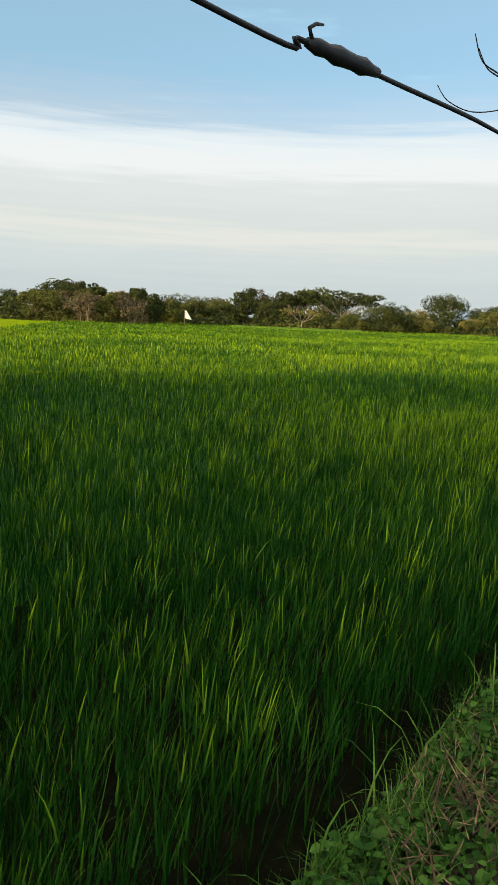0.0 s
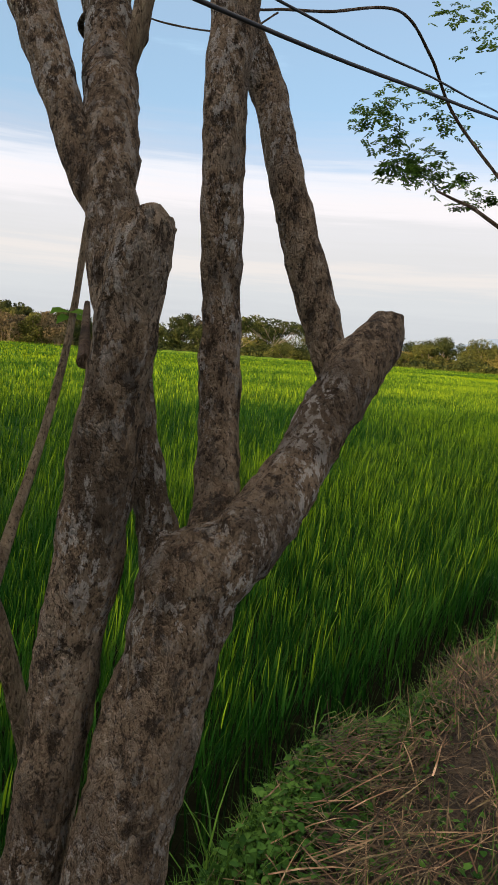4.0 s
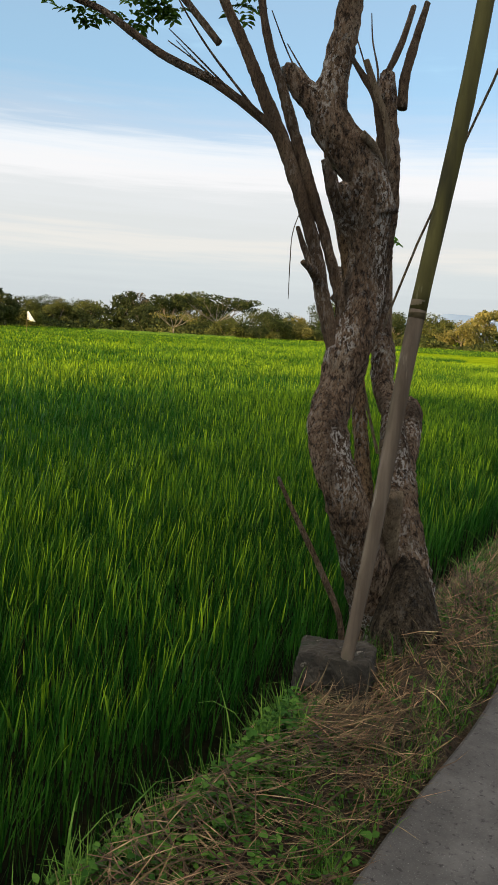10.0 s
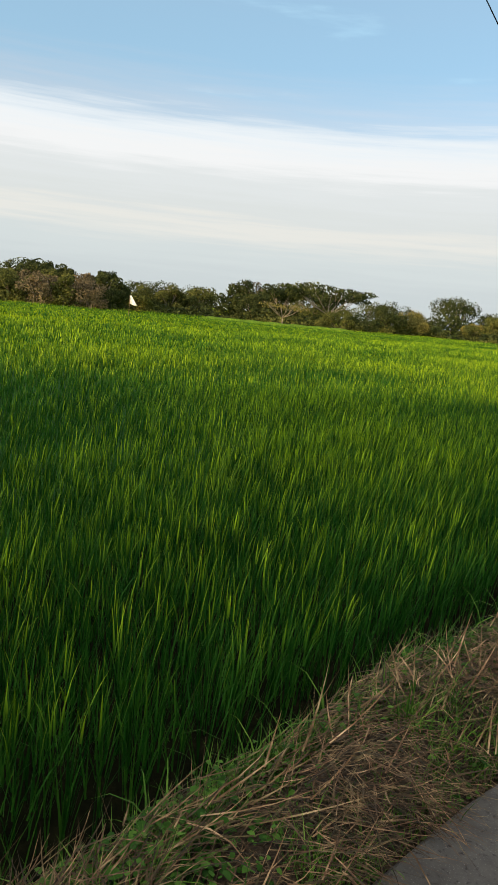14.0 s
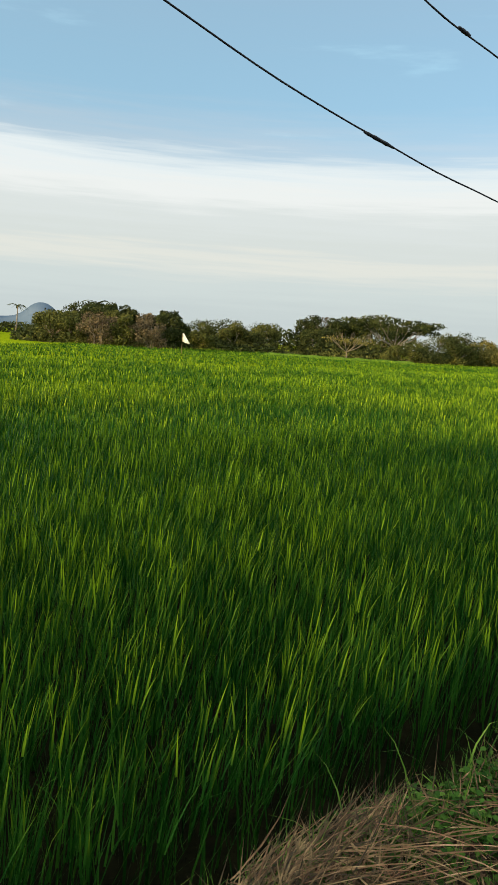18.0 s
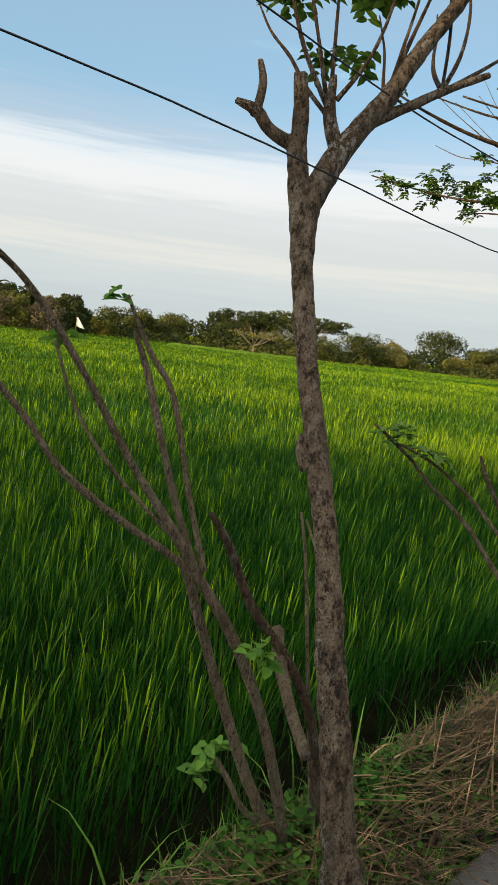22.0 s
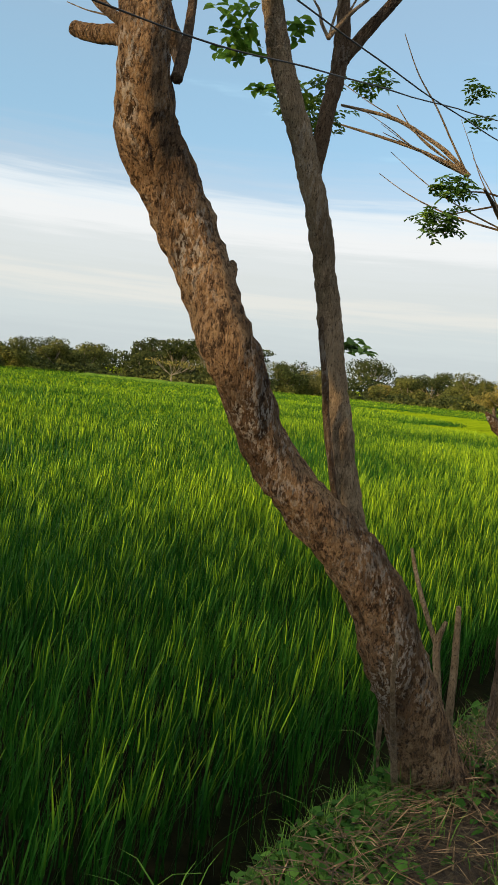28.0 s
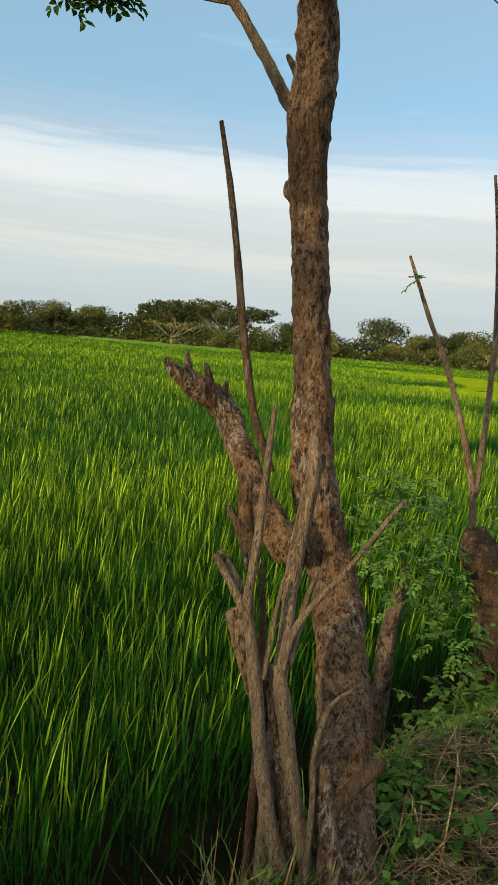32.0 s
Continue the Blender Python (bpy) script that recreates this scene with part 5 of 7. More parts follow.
limb(stump_d, "cut_stem", TWIG_DARK, [(-1.340, 19.827, 0.481, 0.0118), (-1.363, 19.834, 0.662, 0.0086), (-1.384, 19.832, 0.777, 0.0064)])
limb(shrub_d, "stem", TWIG, [(-1.062, 20.721, -0.134, 0.0314), (-1.071, 20.706, -0.034, 0.0262), (-1.100, 20.658, 0.087, 0.0194), (-1.151, 20.573, 0.282, 0.0164), (-1.202, 20.474, 0.546, 0.0148), (-1.237, 20.397, 0.762, 0.0144), (-1.256, 20.350, 0.891, 0.0118), (-1.284, 20.307, 0.935, 0.0099), (-1.347, 20.208, 1.009, 0.0104), (-1.429, 20.073, 1.129, 0.0089), (-1.471, 19.992, 1.249, 0.0087), (-1.510, 19.916, 1.348, 0.0080), (-1.553, 19.827, 1.471, 0.0078), (-1.607, 19.719, 1.571, 0.0071), (-1.665, 19.597, 1.680, 0.0054)])
limb(shrub_d, "stem", TWIG, [(-1.070, 20.700, -0.012, 0.0222), (-1.078, 20.645, 0.199, 0.0178), (-1.101, 20.552, 0.477, 0.0159), (-1.140, 20.442, 0.717, 0.0154), (-1.185, 20.335, 0.889, 0.0138), (-1.217, 20.252, 1.020, 0.0123), (-1.261, 20.136, 1.189, 0.0091), (-1.294, 20.017, 1.377, 0.0082), (-1.327, 19.892, 1.546, 0.0074), (-1.361, 19.787, 1.638, 0.0066), (-1.401, 19.649, 1.743, 0.0049)])
limb(shrub_d, "stem", TWIG, [(-1.185, 20.320, 0.907, 0.0103), (-1.250, 20.285, 1.074, 0.0103), (-1.305, 20.260, 1.241, 0.0103), (-1.354, 20.238, 1.394, 0.0091), (-1.388, 20.219, 1.481, 0.0068)])
limb(shrub_d, "stem", TWIG, [(-1.174, 20.332, 0.917, 0.0091), (-1.232, 20.307, 1.108, 0.0080), (-1.297, 20.282, 1.338, 0.0080), (-1.356, 20.243, 1.441, 0.0074), (-1.415, 20.208, 1.569, 0.0046)])
limb(shrub_d, "twig", TWIG, [(-1.215, 20.252, 1.004, 0.0056), (-1.339, 20.157, 1.143, 0.0056), (-1.430, 20.094, 1.286, 0.0050), (-1.491, 20.062, 1.442, 0.0033)])
limb(shrub_d, "stem", TWIG_DARK, [(-1.028, 20.836, -0.080, 0.0224), (-1.034, 20.812, 0.041, 0.0187), (-1.054, 20.730, 0.409, 0.0160), (-1.100, 20.641, 0.617, 0.0150), (-1.171, 20.524, 0.795, 0.0141), (-1.204, 20.453, 0.952, 0.0131), (-1.234, 20.398, 1.044, 0.0083)])
limb(shrub_d, "twig", TWIG, [(-1.057, 20.776, 0.142, 0.0060), (-1.137, 20.772, 0.593, 0.0060), (-1.185, 20.770, 0.864, 0.0053), (-1.220, 20.761, 1.016, 0.0039)])
limb(shrub_d, "twig", TWIG, [(-1.113, 20.648, 0.103, 0.0103), (-1.176, 20.599, 0.166, 0.0091), (-1.222, 20.569, 0.250, 0.0091), (-1.265, 20.539, 0.316, 0.0052)])
limb(tree_d, "trunk", BARK, [(-0.771, 20.534, -0.080, 0.0669), (-0.778, 20.533, 0.209, 0.0557), (-0.801, 20.527, 0.315, 0.0404), (-0.840, 20.523, 0.513, 0.0404), (-0.893, 20.525, 0.736, 0.0365), (-0.953, 20.545, 0.958, 0.0313), (-1.034, 20.579, 1.149, 0.0307), (-1.113, 20.612, 1.319, 0.0301), (-1.176, 20.635, 1.481, 0.0291), (-1.237, 20.655, 1.667, 0.0295), (-1.287, 20.672, 1.840, 0.0299), (-1.319, 20.675, 1.979, 0.0284), (-1.336, 20.669, 2.065, 0.0237)])
limb(tree_d, "branch_stub", BARK, [(-1.326, 20.675, 2.031, 0.0210), (-1.389, 20.622, 2.071, 0.0175), (-1.425, 20.596, 2.119, 0.0175), (-1.469, 20.557, 2.141, 0.0088)])
limb(tree_d, "branch_stub", BARK, [(-1.425, 20.593, 2.105, 0.0140), (-1.424, 20.609, 2.194, 0.0123), (-1.439, 20.604, 2.257, 0.0079)])
limb(tree_d, "branch_stub", BARK, [(-1.325, 20.675, 2.022, 0.0245), (-1.337, 20.681, 2.136, 0.0228), (-1.353, 20.682, 2.231, 0.0201)])
limb(tree_d, "limb", BARK, [(-1.237, 20.652, 1.649, 0.0224), (-1.260, 20.674, 1.755, 0.0296), (-1.284, 20.703, 1.880, 0.0334), (-1.275, 20.768, 2.010, 0.0356), (-1.255, 20.823, 2.095, 0.0322), (-1.222, 20.910, 2.218, 0.0272), (-1.186, 21.019, 2.395, 0.0239), (-1.142, 21.138, 2.578, 0.0205), (-1.099, 21.261, 2.775, 0.0151)])
limb(tree_d, "branch", BARK, [(-1.237, 20.866, 2.147, 0.0216), (-1.196, 20.978, 2.213, 0.0156), (-1.155, 21.093, 2.288, 0.0131), (-1.092, 21.253, 2.380, 0.0096)])
limb(tree_d, "branch_stub", BARK, [(-1.268, 20.784, 2.034, 0.0232), (-1.303, 20.767, 2.137, 0.0196), (-1.313, 20.776, 2.253, 0.0089)])
limb(tree_d, "twig", TWIG_DARK, [(-1.311, 20.763, 2.163, 0.0080), (-1.386, 20.718, 2.323, 0.0062), (-1.440, 20.695, 2.495, 0.0053), (-1.481, 20.687, 2.687, 0.0045)])
limb(tree_d, "twig", TWIG_DARK, [(-1.296, 20.782, 2.189, 0.0080), (-1.246, 20.851, 2.326, 0.0053), (-1.223, 20.902, 2.509, 0.0045), (-1.224, 20.936, 2.725, 0.0036)])
limb(tree_d, "branch_stub", BARK, [(-1.074, 20.566, 1.183, 0.0196), (-1.091, 20.557, 1.230, 0.0164), (-1.100, 20.556, 1.271, 0.0065)])
limb(tree_d, "shoot", TWIG, [(-0.897, 20.476, 0.502, 0.0149), (-1.019, 20.547, 0.568, 0.0174), (-1.116, 20.609, 0.641, 0.0197), (-1.171, 20.656, 0.697, 0.0205)])
limb(tree_d, "shoot", TWIG, [(-0.900, 20.557, 0.865, 0.0040), (-1.065, 20.683, 0.907, 0.0046), (-1.235, 20.812, 0.984, 0.0039)])
limb(shrub_e, "stump", BARK_WARM, [(-0.946, 22.225, -0.080, 0.0309), (-0.952, 22.227, 0.181, 0.0257), (-0.973, 22.231, 0.305, 0.0201), (-0.991, 22.235, 0.416, 0.0168), (-0.999, 22.242, 0.492, 0.0101)])
limb(shrub_e, "stem", TWIG, [(-0.953, 22.219, 0.139, 0.0112), (-1.000, 22.209, 0.303, 0.0101), (-1.037, 22.205, 0.453, 0.0101), (-1.059, 22.215, 0.619, 0.0089), (-1.073, 22.228, 0.758, 0.0089), (-1.072, 22.244, 0.849, 0.0056)])
limb(shrub_e, "stem", TWIG, [(-1.028, 22.205, 0.412, 0.0134), (-1.111, 22.137, 0.569, 0.0116), (-1.195, 22.067, 0.707, 0.0109), (-1.263, 22.010, 0.816, 0.0097), (-1.338, 21.945, 0.908, 0.0096), (-1.410, 21.880, 0.985, 0.0090), (-1.473, 21.826, 1.075, 0.0079), (-1.552, 21.754, 1.162, 0.0073), (-1.605, 21.706, 1.214, 0.0057)])
limb(shrub_e, "stem", TWIG, [(-0.957, 22.282, -0.080, 0.0174), (-0.979, 22.264, 0.529, 0.0145), (-1.050, 22.202, 0.642, 0.0111), (-1.129, 22.132, 0.753, 0.0098), (-1.205, 22.064, 0.854, 0.0087), (-1.270, 22.006, 0.941, 0.0080), (-1.341, 21.940, 1.018, 0.0069), (-1.411, 21.874, 1.081, 0.0068), (-1.486, 21.801, 1.129, 0.0062), (-1.540, 21.747, 1.151, 0.0046)])
limb(shrub_e, "stem", TWIG_DARK, [(-1.052, 22.201, 0.642, 0.0111), (-1.192, 22.301, 0.777, 0.0102), (-1.307, 22.366, 0.890, 0.0101), (-1.398, 22.413, 0.986, 0.0118), (-1.464, 22.462, 1.077, 0.0054)])
limb(shrub_e, "stem", TWIG, [(-1.066, 22.231, 0.745, 0.0084), (-1.156, 22.352, 0.837, 0.0084), (-1.285, 22.450, 0.946, 0.0084), (-1.383, 22.519, 1.038, 0.0054)])
limb(shrub_e, "stem", TWIG, [(-0.895, 22.264, -0.080, 0.0087), (-0.937, 22.305, 0.575, 0.0073), (-1.076, 22.441, 0.615, 0.0068), (-1.237, 22.574, 0.680, 0.0061)])
limb(shrub_e, "cut_stem", TWIG, [(-0.946, 22.278, -0.080, 0.0101), (-0.938, 22.290, 0.491, 0.0084), (-0.912, 22.327, 0.591, 0.0078), (-0.888, 22.361, 0.680, 0.0056)])
limb(shrub_e, "cut_stem", TWIG, [(-0.977, 22.243, 0.396, 0.0134), (-0.908, 22.307, 0.454, 0.0106), (-0.858, 22.353, 0.495, 0.0067)])
limb(sapling_h, "stem", BARK, [(-1.252, 24.236, -0.080, 0.0292), (-1.252, 24.240, 0.033, 0.0244), (-1.254, 24.250, 0.178, 0.0207), (-1.259, 24.262, 0.352, 0.0201), (-1.265, 24.273, 0.539, 0.0176), (-1.282, 24.278, 0.754, 0.0163), (-1.310, 24.272, 0.923, 0.0194), (-1.339, 24.264, 1.092, 0.0175), (-1.360, 24.259, 1.219, 0.0194), (-1.407, 24.227, 1.259, 0.0151), (-1.448, 24.200, 1.323, 0.0163), (-1.480, 24.186, 1.441, 0.0085)])
limb(sapling_h, "cut_stem", TWIG_DARK, [(-1.425, 24.216, 1.304, 0.0127), (-1.403, 24.239, 1.364, 0.0109), (-1.391, 24.253, 1.412, 0.0054)])
limb(sapling_h, "twig", TWIG_DARK, [(-1.454, 24.198, 1.351, 0.0085), (-1.461, 24.204, 1.465, 0.0060), (-1.464, 24.209, 1.539, 0.0043)])
limb(sapling_h, "branch_stub", BARK, [(-1.324, 24.259, 0.907, 0.0145), (-1.355, 24.242, 0.975, 0.0121), (-1.368, 24.237, 1.024, 0.0061)])
limb(sapling_h, "twig", TWIG_DARK, [(-1.473, 24.186, 1.384, 0.0060), (-1.504, 24.165, 1.398, 0.0043), (-1.525, 24.150, 1.411, 0.0024)])
limb(sapling_h, "twig", TWIG_DARK, [(-1.412, 24.226, 1.296, 0.0048), (-1.381, 24.252, 1.324, 0.0036), (-1.357, 24.273, 1.360, 0.0018)])
limb(sapling_rod, "stem", TWIG, [(-1.228, 23.713, -0.442, 0.0292), (-1.253, 23.722, -0.275, 0.0243), (-1.336, 23.753, 0.051, 0.0201), (-1.395, 23.788, 0.337, 0.0157), (-1.439, 23.858, 0.705, 0.0147), (-1.458, 23.921, 0.979, 0.0149), (-1.444, 24.001, 1.224, 0.0150), (-1.408, 24.117, 1.525, 0.0081)])
limb(sapling_rod, "stem", TWIG, [(-1.185, 23.753, -0.417, 0.0221), (-1.221, 23.793, 0.001, 0.0188), (-1.233, 23.842, 0.345, 0.0166), (-1.199, 23.910, 0.596, 0.0099)])
limb(sapling_rod, "cut_stem", TWIG, [(-1.233, 23.725, -0.347, 0.0265), (-1.287, 23.724, -0.105, 0.0265), (-1.338, 23.711, 0.059, 0.0221)])
limb(tree_f, "trunk", BARK_WARM, [(-0.829, 26.464, -0.486, 0.2101), (-0.882, 26.443, -0.302, 0.1765), (-0.934, 26.421, -0.140, 0.1534), (-1.030, 26.373, 0.102, 0.1261), (-1.074, 26.219, 0.394, 0.1126), (-1.115, 26.096, 0.618, 0.1067), (-1.170, 26.020, 0.816, 0.1030), (-1.263, 25.909, 0.983, 0.0936), (-1.357, 25.786, 1.126, 0.0843), (-1.447, 25.695, 1.281, 0.0760), (-1.505, 25.549, 1.557, 0.0844), (-1.593, 25.533, 1.731, 0.0840), (-1.687, 25.517, 1.908, 0.0918), (-1.771, 25.469, 2.083, 0.0986), (-1.788, 25.387, 2.200, 0.0943), (-1.754, 25.317, 2.395, 0.0761), (-1.778, 25.325, 2.655, 0.0718), (-1.779, 25.345, 2.874, 0.0740), (-1.796, 25.354, 3.091, 0.0718), (-1.815, 25.362, 3.330, 0.0631), (-1.831, 25.374, 3.569, 0.0544)])
limb(tree_f, "second_trunk", TWIG, [(-1.220, 26.100, 0.760, 0.0560), (-1.300, 26.150, 0.880, 0.0540), (-1.385, 26.180, 1.040, 0.0490), (-1.440, 26.182, 1.220, 0.0462), (-1.480, 26.182, 1.400, 0.0450), (-1.525, 26.180, 1.570, 0.0440), (-1.560, 26.170, 1.750, 0.0435), (-1.575, 26.125, 1.920, 0.0422), (-1.585, 26.060, 2.090, 0.0415), (-1.620, 26.005, 2.270, 0.0430), (-1.648, 25.925, 2.440, 0.0415), (-1.705, 25.890, 2.620, 0.0400), (-1.770, 25.855, 2.912, 0.0388), (-1.857, 25.800, 3.144, 0.0376), (-1.938, 25.755, 3.329, 0.0340), (-2.023, 25.710, 3.539, 0.0291)])
limb(tree_f, "branch", TWIG_DARK, [(-1.605, 26.025, 2.220, 0.0300), (-1.605, 26.050, 2.340, 0.0290), (-1.590, 26.062, 2.490, 0.0288), (-1.596, 26.112, 2.680, 0.0300), (-1.620, 26.120, 2.946, 0.0232), (-1.658, 26.120, 3.243, 0.0196), (-1.702, 26.120, 3.541, 0.0160)])
limb(tree_f, "branch", TWIG_DARK, [(-1.595, 26.100, 2.640, 0.0268), (-1.530, 26.180, 2.791, 0.0209), (-1.430, 26.275, 2.976, 0.0186), (-1.315, 26.385, 3.220, 0.0150), (-1.220, 26.485, 3.451, 0.0126)])
limb(tree_f, "dead_stem", TWIG_DARK, [(-1.330, 26.100, 0.880, 0.0140), (-1.405, 26.120, 1.040, 0.0130), (-1.440, 26.100, 1.210, 0.0125), (-1.470, 26.085, 1.361, 0.0124), (-1.467, 26.040, 1.512, 0.0120), (-1.482, 26.010, 1.657, 0.0110), (-1.480, 25.992, 1.730, 0.0060)])
limb(tree_f, "cut_limb", BARK_WARM, [(-1.769, 25.304, 2.371, 0.0326), (-1.899, 25.353, 2.492, 0.0305), (-2.028, 25.366, 2.529, 0.0290), (-2.164, 25.378, 2.578, 0.0239)])
limb(tree_f, "twig", TWIG_DARK, [(-2.165, 25.401, 2.814, 0.0072), (-2.221, 25.365, 2.879, 0.0060), (-2.270, 25.336, 2.970, 0.0036)])
limb(tree_f, "branch", TWIG_DARK, [(-1.818, 25.278, 2.486, 0.0174), (-1.940, 25.259, 2.592, 0.0166), (-2.040, 25.284, 2.792, 0.0158), (-2.131, 25.340, 3.056, 0.0151), (-2.227, 25.407, 3.360, 0.0108)])
limb(tree_f, "branch", TWIG_DARK, [(-2.165, 25.401, 2.814, 0.0155), (-2.255, 25.335, 2.851, 0.0131), (-2.337, 25.277, 2.894, 0.0108), (-2.472, 25.164, 2.781, 0.0096), (-2.664, 25.015, 2.757, 0.0072), (-2.854, 24.870, 2.749, 0.0060), (-3.003, 24.753, 2.716, 0.0048)])
limb(tree_f, "branch", TWIG_DARK, [(-1.725, 25.358, 2.574, 0.0218), (-1.720, 25.472, 2.803, 0.0178), (-1.615, 25.663, 2.974, 0.0137), (-1.513, 25.851, 3.157, 0.0117), (-1.415, 26.020, 3.315, 0.0096)])
limb(tree_f, "branch_stub", TWIG_DARK, [(-1.687, 25.392, 2.346, 0.0197), (-1.767, 25.499, 2.517, 0.0171), (-1.871, 25.616, 2.729, 0.0143)])
limb(tree_f, "branch_stub", BARK_WARM, [(-1.590, 25.533, 1.708, 0.0386), (-1.625, 25.640, 1.799, 0.0282), (-1.658, 25.693, 1.858, 0.0167)])
limb(tree_f, "branch", TWIG_DARK, [(-2.390, 26.082, 2.772, 0.0123), (-2.581, 26.236, 2.942, 0.0256), (-2.791, 26.409, 3.128, 0.0400), (-2.726, 25.873, 3.286, 0.0388), (-2.925, 25.781, 3.676, 0.0286), (-3.097, 25.697, 3.987, 0.0204), (-3.232, 25.637, 4.260, 0.0143)])
limb(tree_f, "branch", TWIG_DARK, [(-2.762, 25.998, 3.286, 0.0292), (-2.855, 25.830, 3.428, 0.0246), (-3.084, 25.449, 3.461, 0.0199), (-3.263, 25.138, 3.501, 0.0155), (-3.448, 24.796, 3.580, 0.0131), (-3.588, 24.518, 3.662, 0.0073)])
limb(tree_f, "branch", TWIG_DARK, [(-2.365, 25.256, 2.876, 0.0179), (-2.524, 25.145, 2.969, 0.0126), (-2.734, 24.960, 2.852, 0.0108), (-2.958, 24.781, 2.838, 0.0090), (-3.216, 24.583, 2.868, 0.0072), (-3.596, 24.298, 2.958, 0.0054)])
limb(tree_f, "branch", TWIG_DARK, [(-2.532, 26.201, 2.910, 0.0380), (-2.548, 25.996, 3.258, 0.0265), (-2.568, 25.781, 3.576, 0.0216), (-2.558, 25.589, 3.868, 0.0170), (-2.535, 25.424, 4.108, 0.0128)])
limb(tree_f, "branch", TWIG_DARK, [(-2.114, 25.616, 3.271, 0.0255), (-2.303, 25.487, 3.392, 0.0164), (-2.526, 25.338, 3.554, 0.0128), (-2.850, 25.092, 3.611, 0.0091), (-3.178, 24.848, 3.700, 0.0073)])
limb(tree_f, "branch", TWIG_DARK, [(-2.132, 25.589, 3.197, 0.0255), (-2.350, 25.472, 3.523, 0.0164), (-2.543, 25.362, 3.778, 0.0146), (-2.706, 25.274, 4.018, 0.0109)])
limb(tree_f, "branch", TWIG_DARK, [(-2.359, 25.458, 3.485, 0.0146), (-2.696, 25.201, 3.538, 0.0109), (-2.986, 24.976, 3.562, 0.0091), (-3.376, 24.689, 3.682, 0.0055)])
limb(tree_f, "branch", TWIG_DARK, [(-2.186, 25.576, 3.374, 0.0182), (-2.273, 25.543, 3.585, 0.0146), (-2.355, 25.525, 3.869, 0.0109)])
limb(tree_f, "shoot", TWIG, [(-1.111, 26.291, -0.055, 0.0147), (-1.073, 26.135, 0.202, 0.0120), (-1.023, 25.963, 0.461, 0.0095), (-0.983, 25.841, 0.626, 0.0075), (-0.932, 25.730, 0.776, 0.0051)])
limb(stump_f, "cut_stem", TWIG, [(-1.139, 26.748, -0.080, 0.0231), (-1.150, 26.750, 0.024, 0.0192), (-1.186, 26.757, 0.252, 0.0163), (-1.219, 26.761, 0.441, 0.0163), (-1.203, 26.791, 0.550, 0.0077)])
limb(stump_f, "cut_stem", TWIG, [(-1.214, 26.764, 0.432, 0.0125), (-1.295, 26.778, 0.573, 0.0108), (-1.364, 26.797, 0.712, 0.0099), (-1.409, 26.816, 0.820, 0.0070)])
limb(stump_f, "cut_stem", TWIG, [(-1.129, 26.767, 0.027, 0.0173), (-1.145, 26.800, 0.316, 0.0163), (-1.158, 26.816, 0.489, 0.0144), (-1.170, 26.827, 0.619, 0.0096)])
limb(stump_f, "cut_stem", TWIG_DARK, [(-0.984, 26.852, -0.146, 0.0288), (-0.991, 26.889, 0.125, 0.0240), (-0.991, 26.920, 0.319, 0.0231), (-1.006, 26.935, 0.491, 0.0192), (-1.017, 26.950, 0.645, 0.0154)])
limb(stump_f, "shoot", TWIG, [(-1.416, 26.727, -0.080, 0.0120), (-1.427, 26.726, 0.331, 0.0100), (-1.466, 26.723, 0.508, 0.0090), (-1.502, 26.722, 0.675, 0.0060)])
limb(tree_g, "trunk", BARK_WARM, [(-0.879, 28.815, -0.173, 0.1078), (-0.919, 28.816, 0.003, 0.0898), (-1.015, 28.933, 0.226, 0.0811), (-1.154, 29.101, 0.427, 0.0851), (-1.308, 29.262, 0.671, 0.0823), (-1.422, 29.306, 0.863, 0.0801), (-1.481, 29.296, 1.079, 0.0778), (-1.526, 29.316, 1.297, 0.0714), (-1.579, 29.351, 1.517, 0.0642), (-1.642, 29.370, 1.850, 0.0643), (-1.672, 29.364, 2.112, 0.0683), (-1.698, 29.373, 2.330, 0.0792), (-1.707, 29.396, 2.507, 0.0791), (-1.675, 29.331, 2.668, 0.0691), (-1.632, 29.222, 2.854, 0.0616), (-1.672, 29.243, 3.138, 0.0554), (-1.709, 29.267, 3.422, 0.0493), (-1.750, 29.296, 3.747, 0.0411)])
limb(tree_g, "cut_limb", BARK_WARM, [(-1.424, 29.132, 0.819, 0.0596), (-1.487, 29.100, 0.918, 0.0554), (-1.577, 29.102, 1.010, 0.0476), (-1.730, 29.181, 1.136, 0.0465), (-1.849, 29.207, 1.258, 0.0512), (-1.893, 29.108, 1.334, 0.0479), (-1.919, 29.018, 1.386, 0.0268), (-1.953, 28.997, 1.427, 0.0101)])
limb(tree_g, "branch_stub", TWIG_DARK, [(-1.897, 29.086, 1.345, 0.0204), (-1.920, 29.080, 1.410, 0.0125), (-1.931, 29.082, 1.466, 0.0057)])
limb(tree_g, "branch_stub", TWIG_DARK, [(-1.865, 29.163, 1.303, 0.0230), (-1.885, 29.160, 1.370, 0.0161), (-1.902, 29.155, 1.419, 0.0081)])
limb(tree_g, "branch_stub", TWIG_DARK, [(-1.847, 29.193, 1.282, 0.0185), (-1.844, 29.205, 1.329, 0.0127), (-1.843, 29.212, 1.364, 0.0069)])
limb(tree_g, "shoot", TWIG_DARK, [(-1.569, 29.165, 1.073, 0.0164), (-1.649, 29.138, 1.283, 0.0142), (-1.716, 29.131, 1.539, 0.0142), (-1.778, 29.131, 1.817, 0.0131), (-1.829, 29.129, 2.030, 0.0120), (-1.890, 29.121, 2.257, 0.0076)])
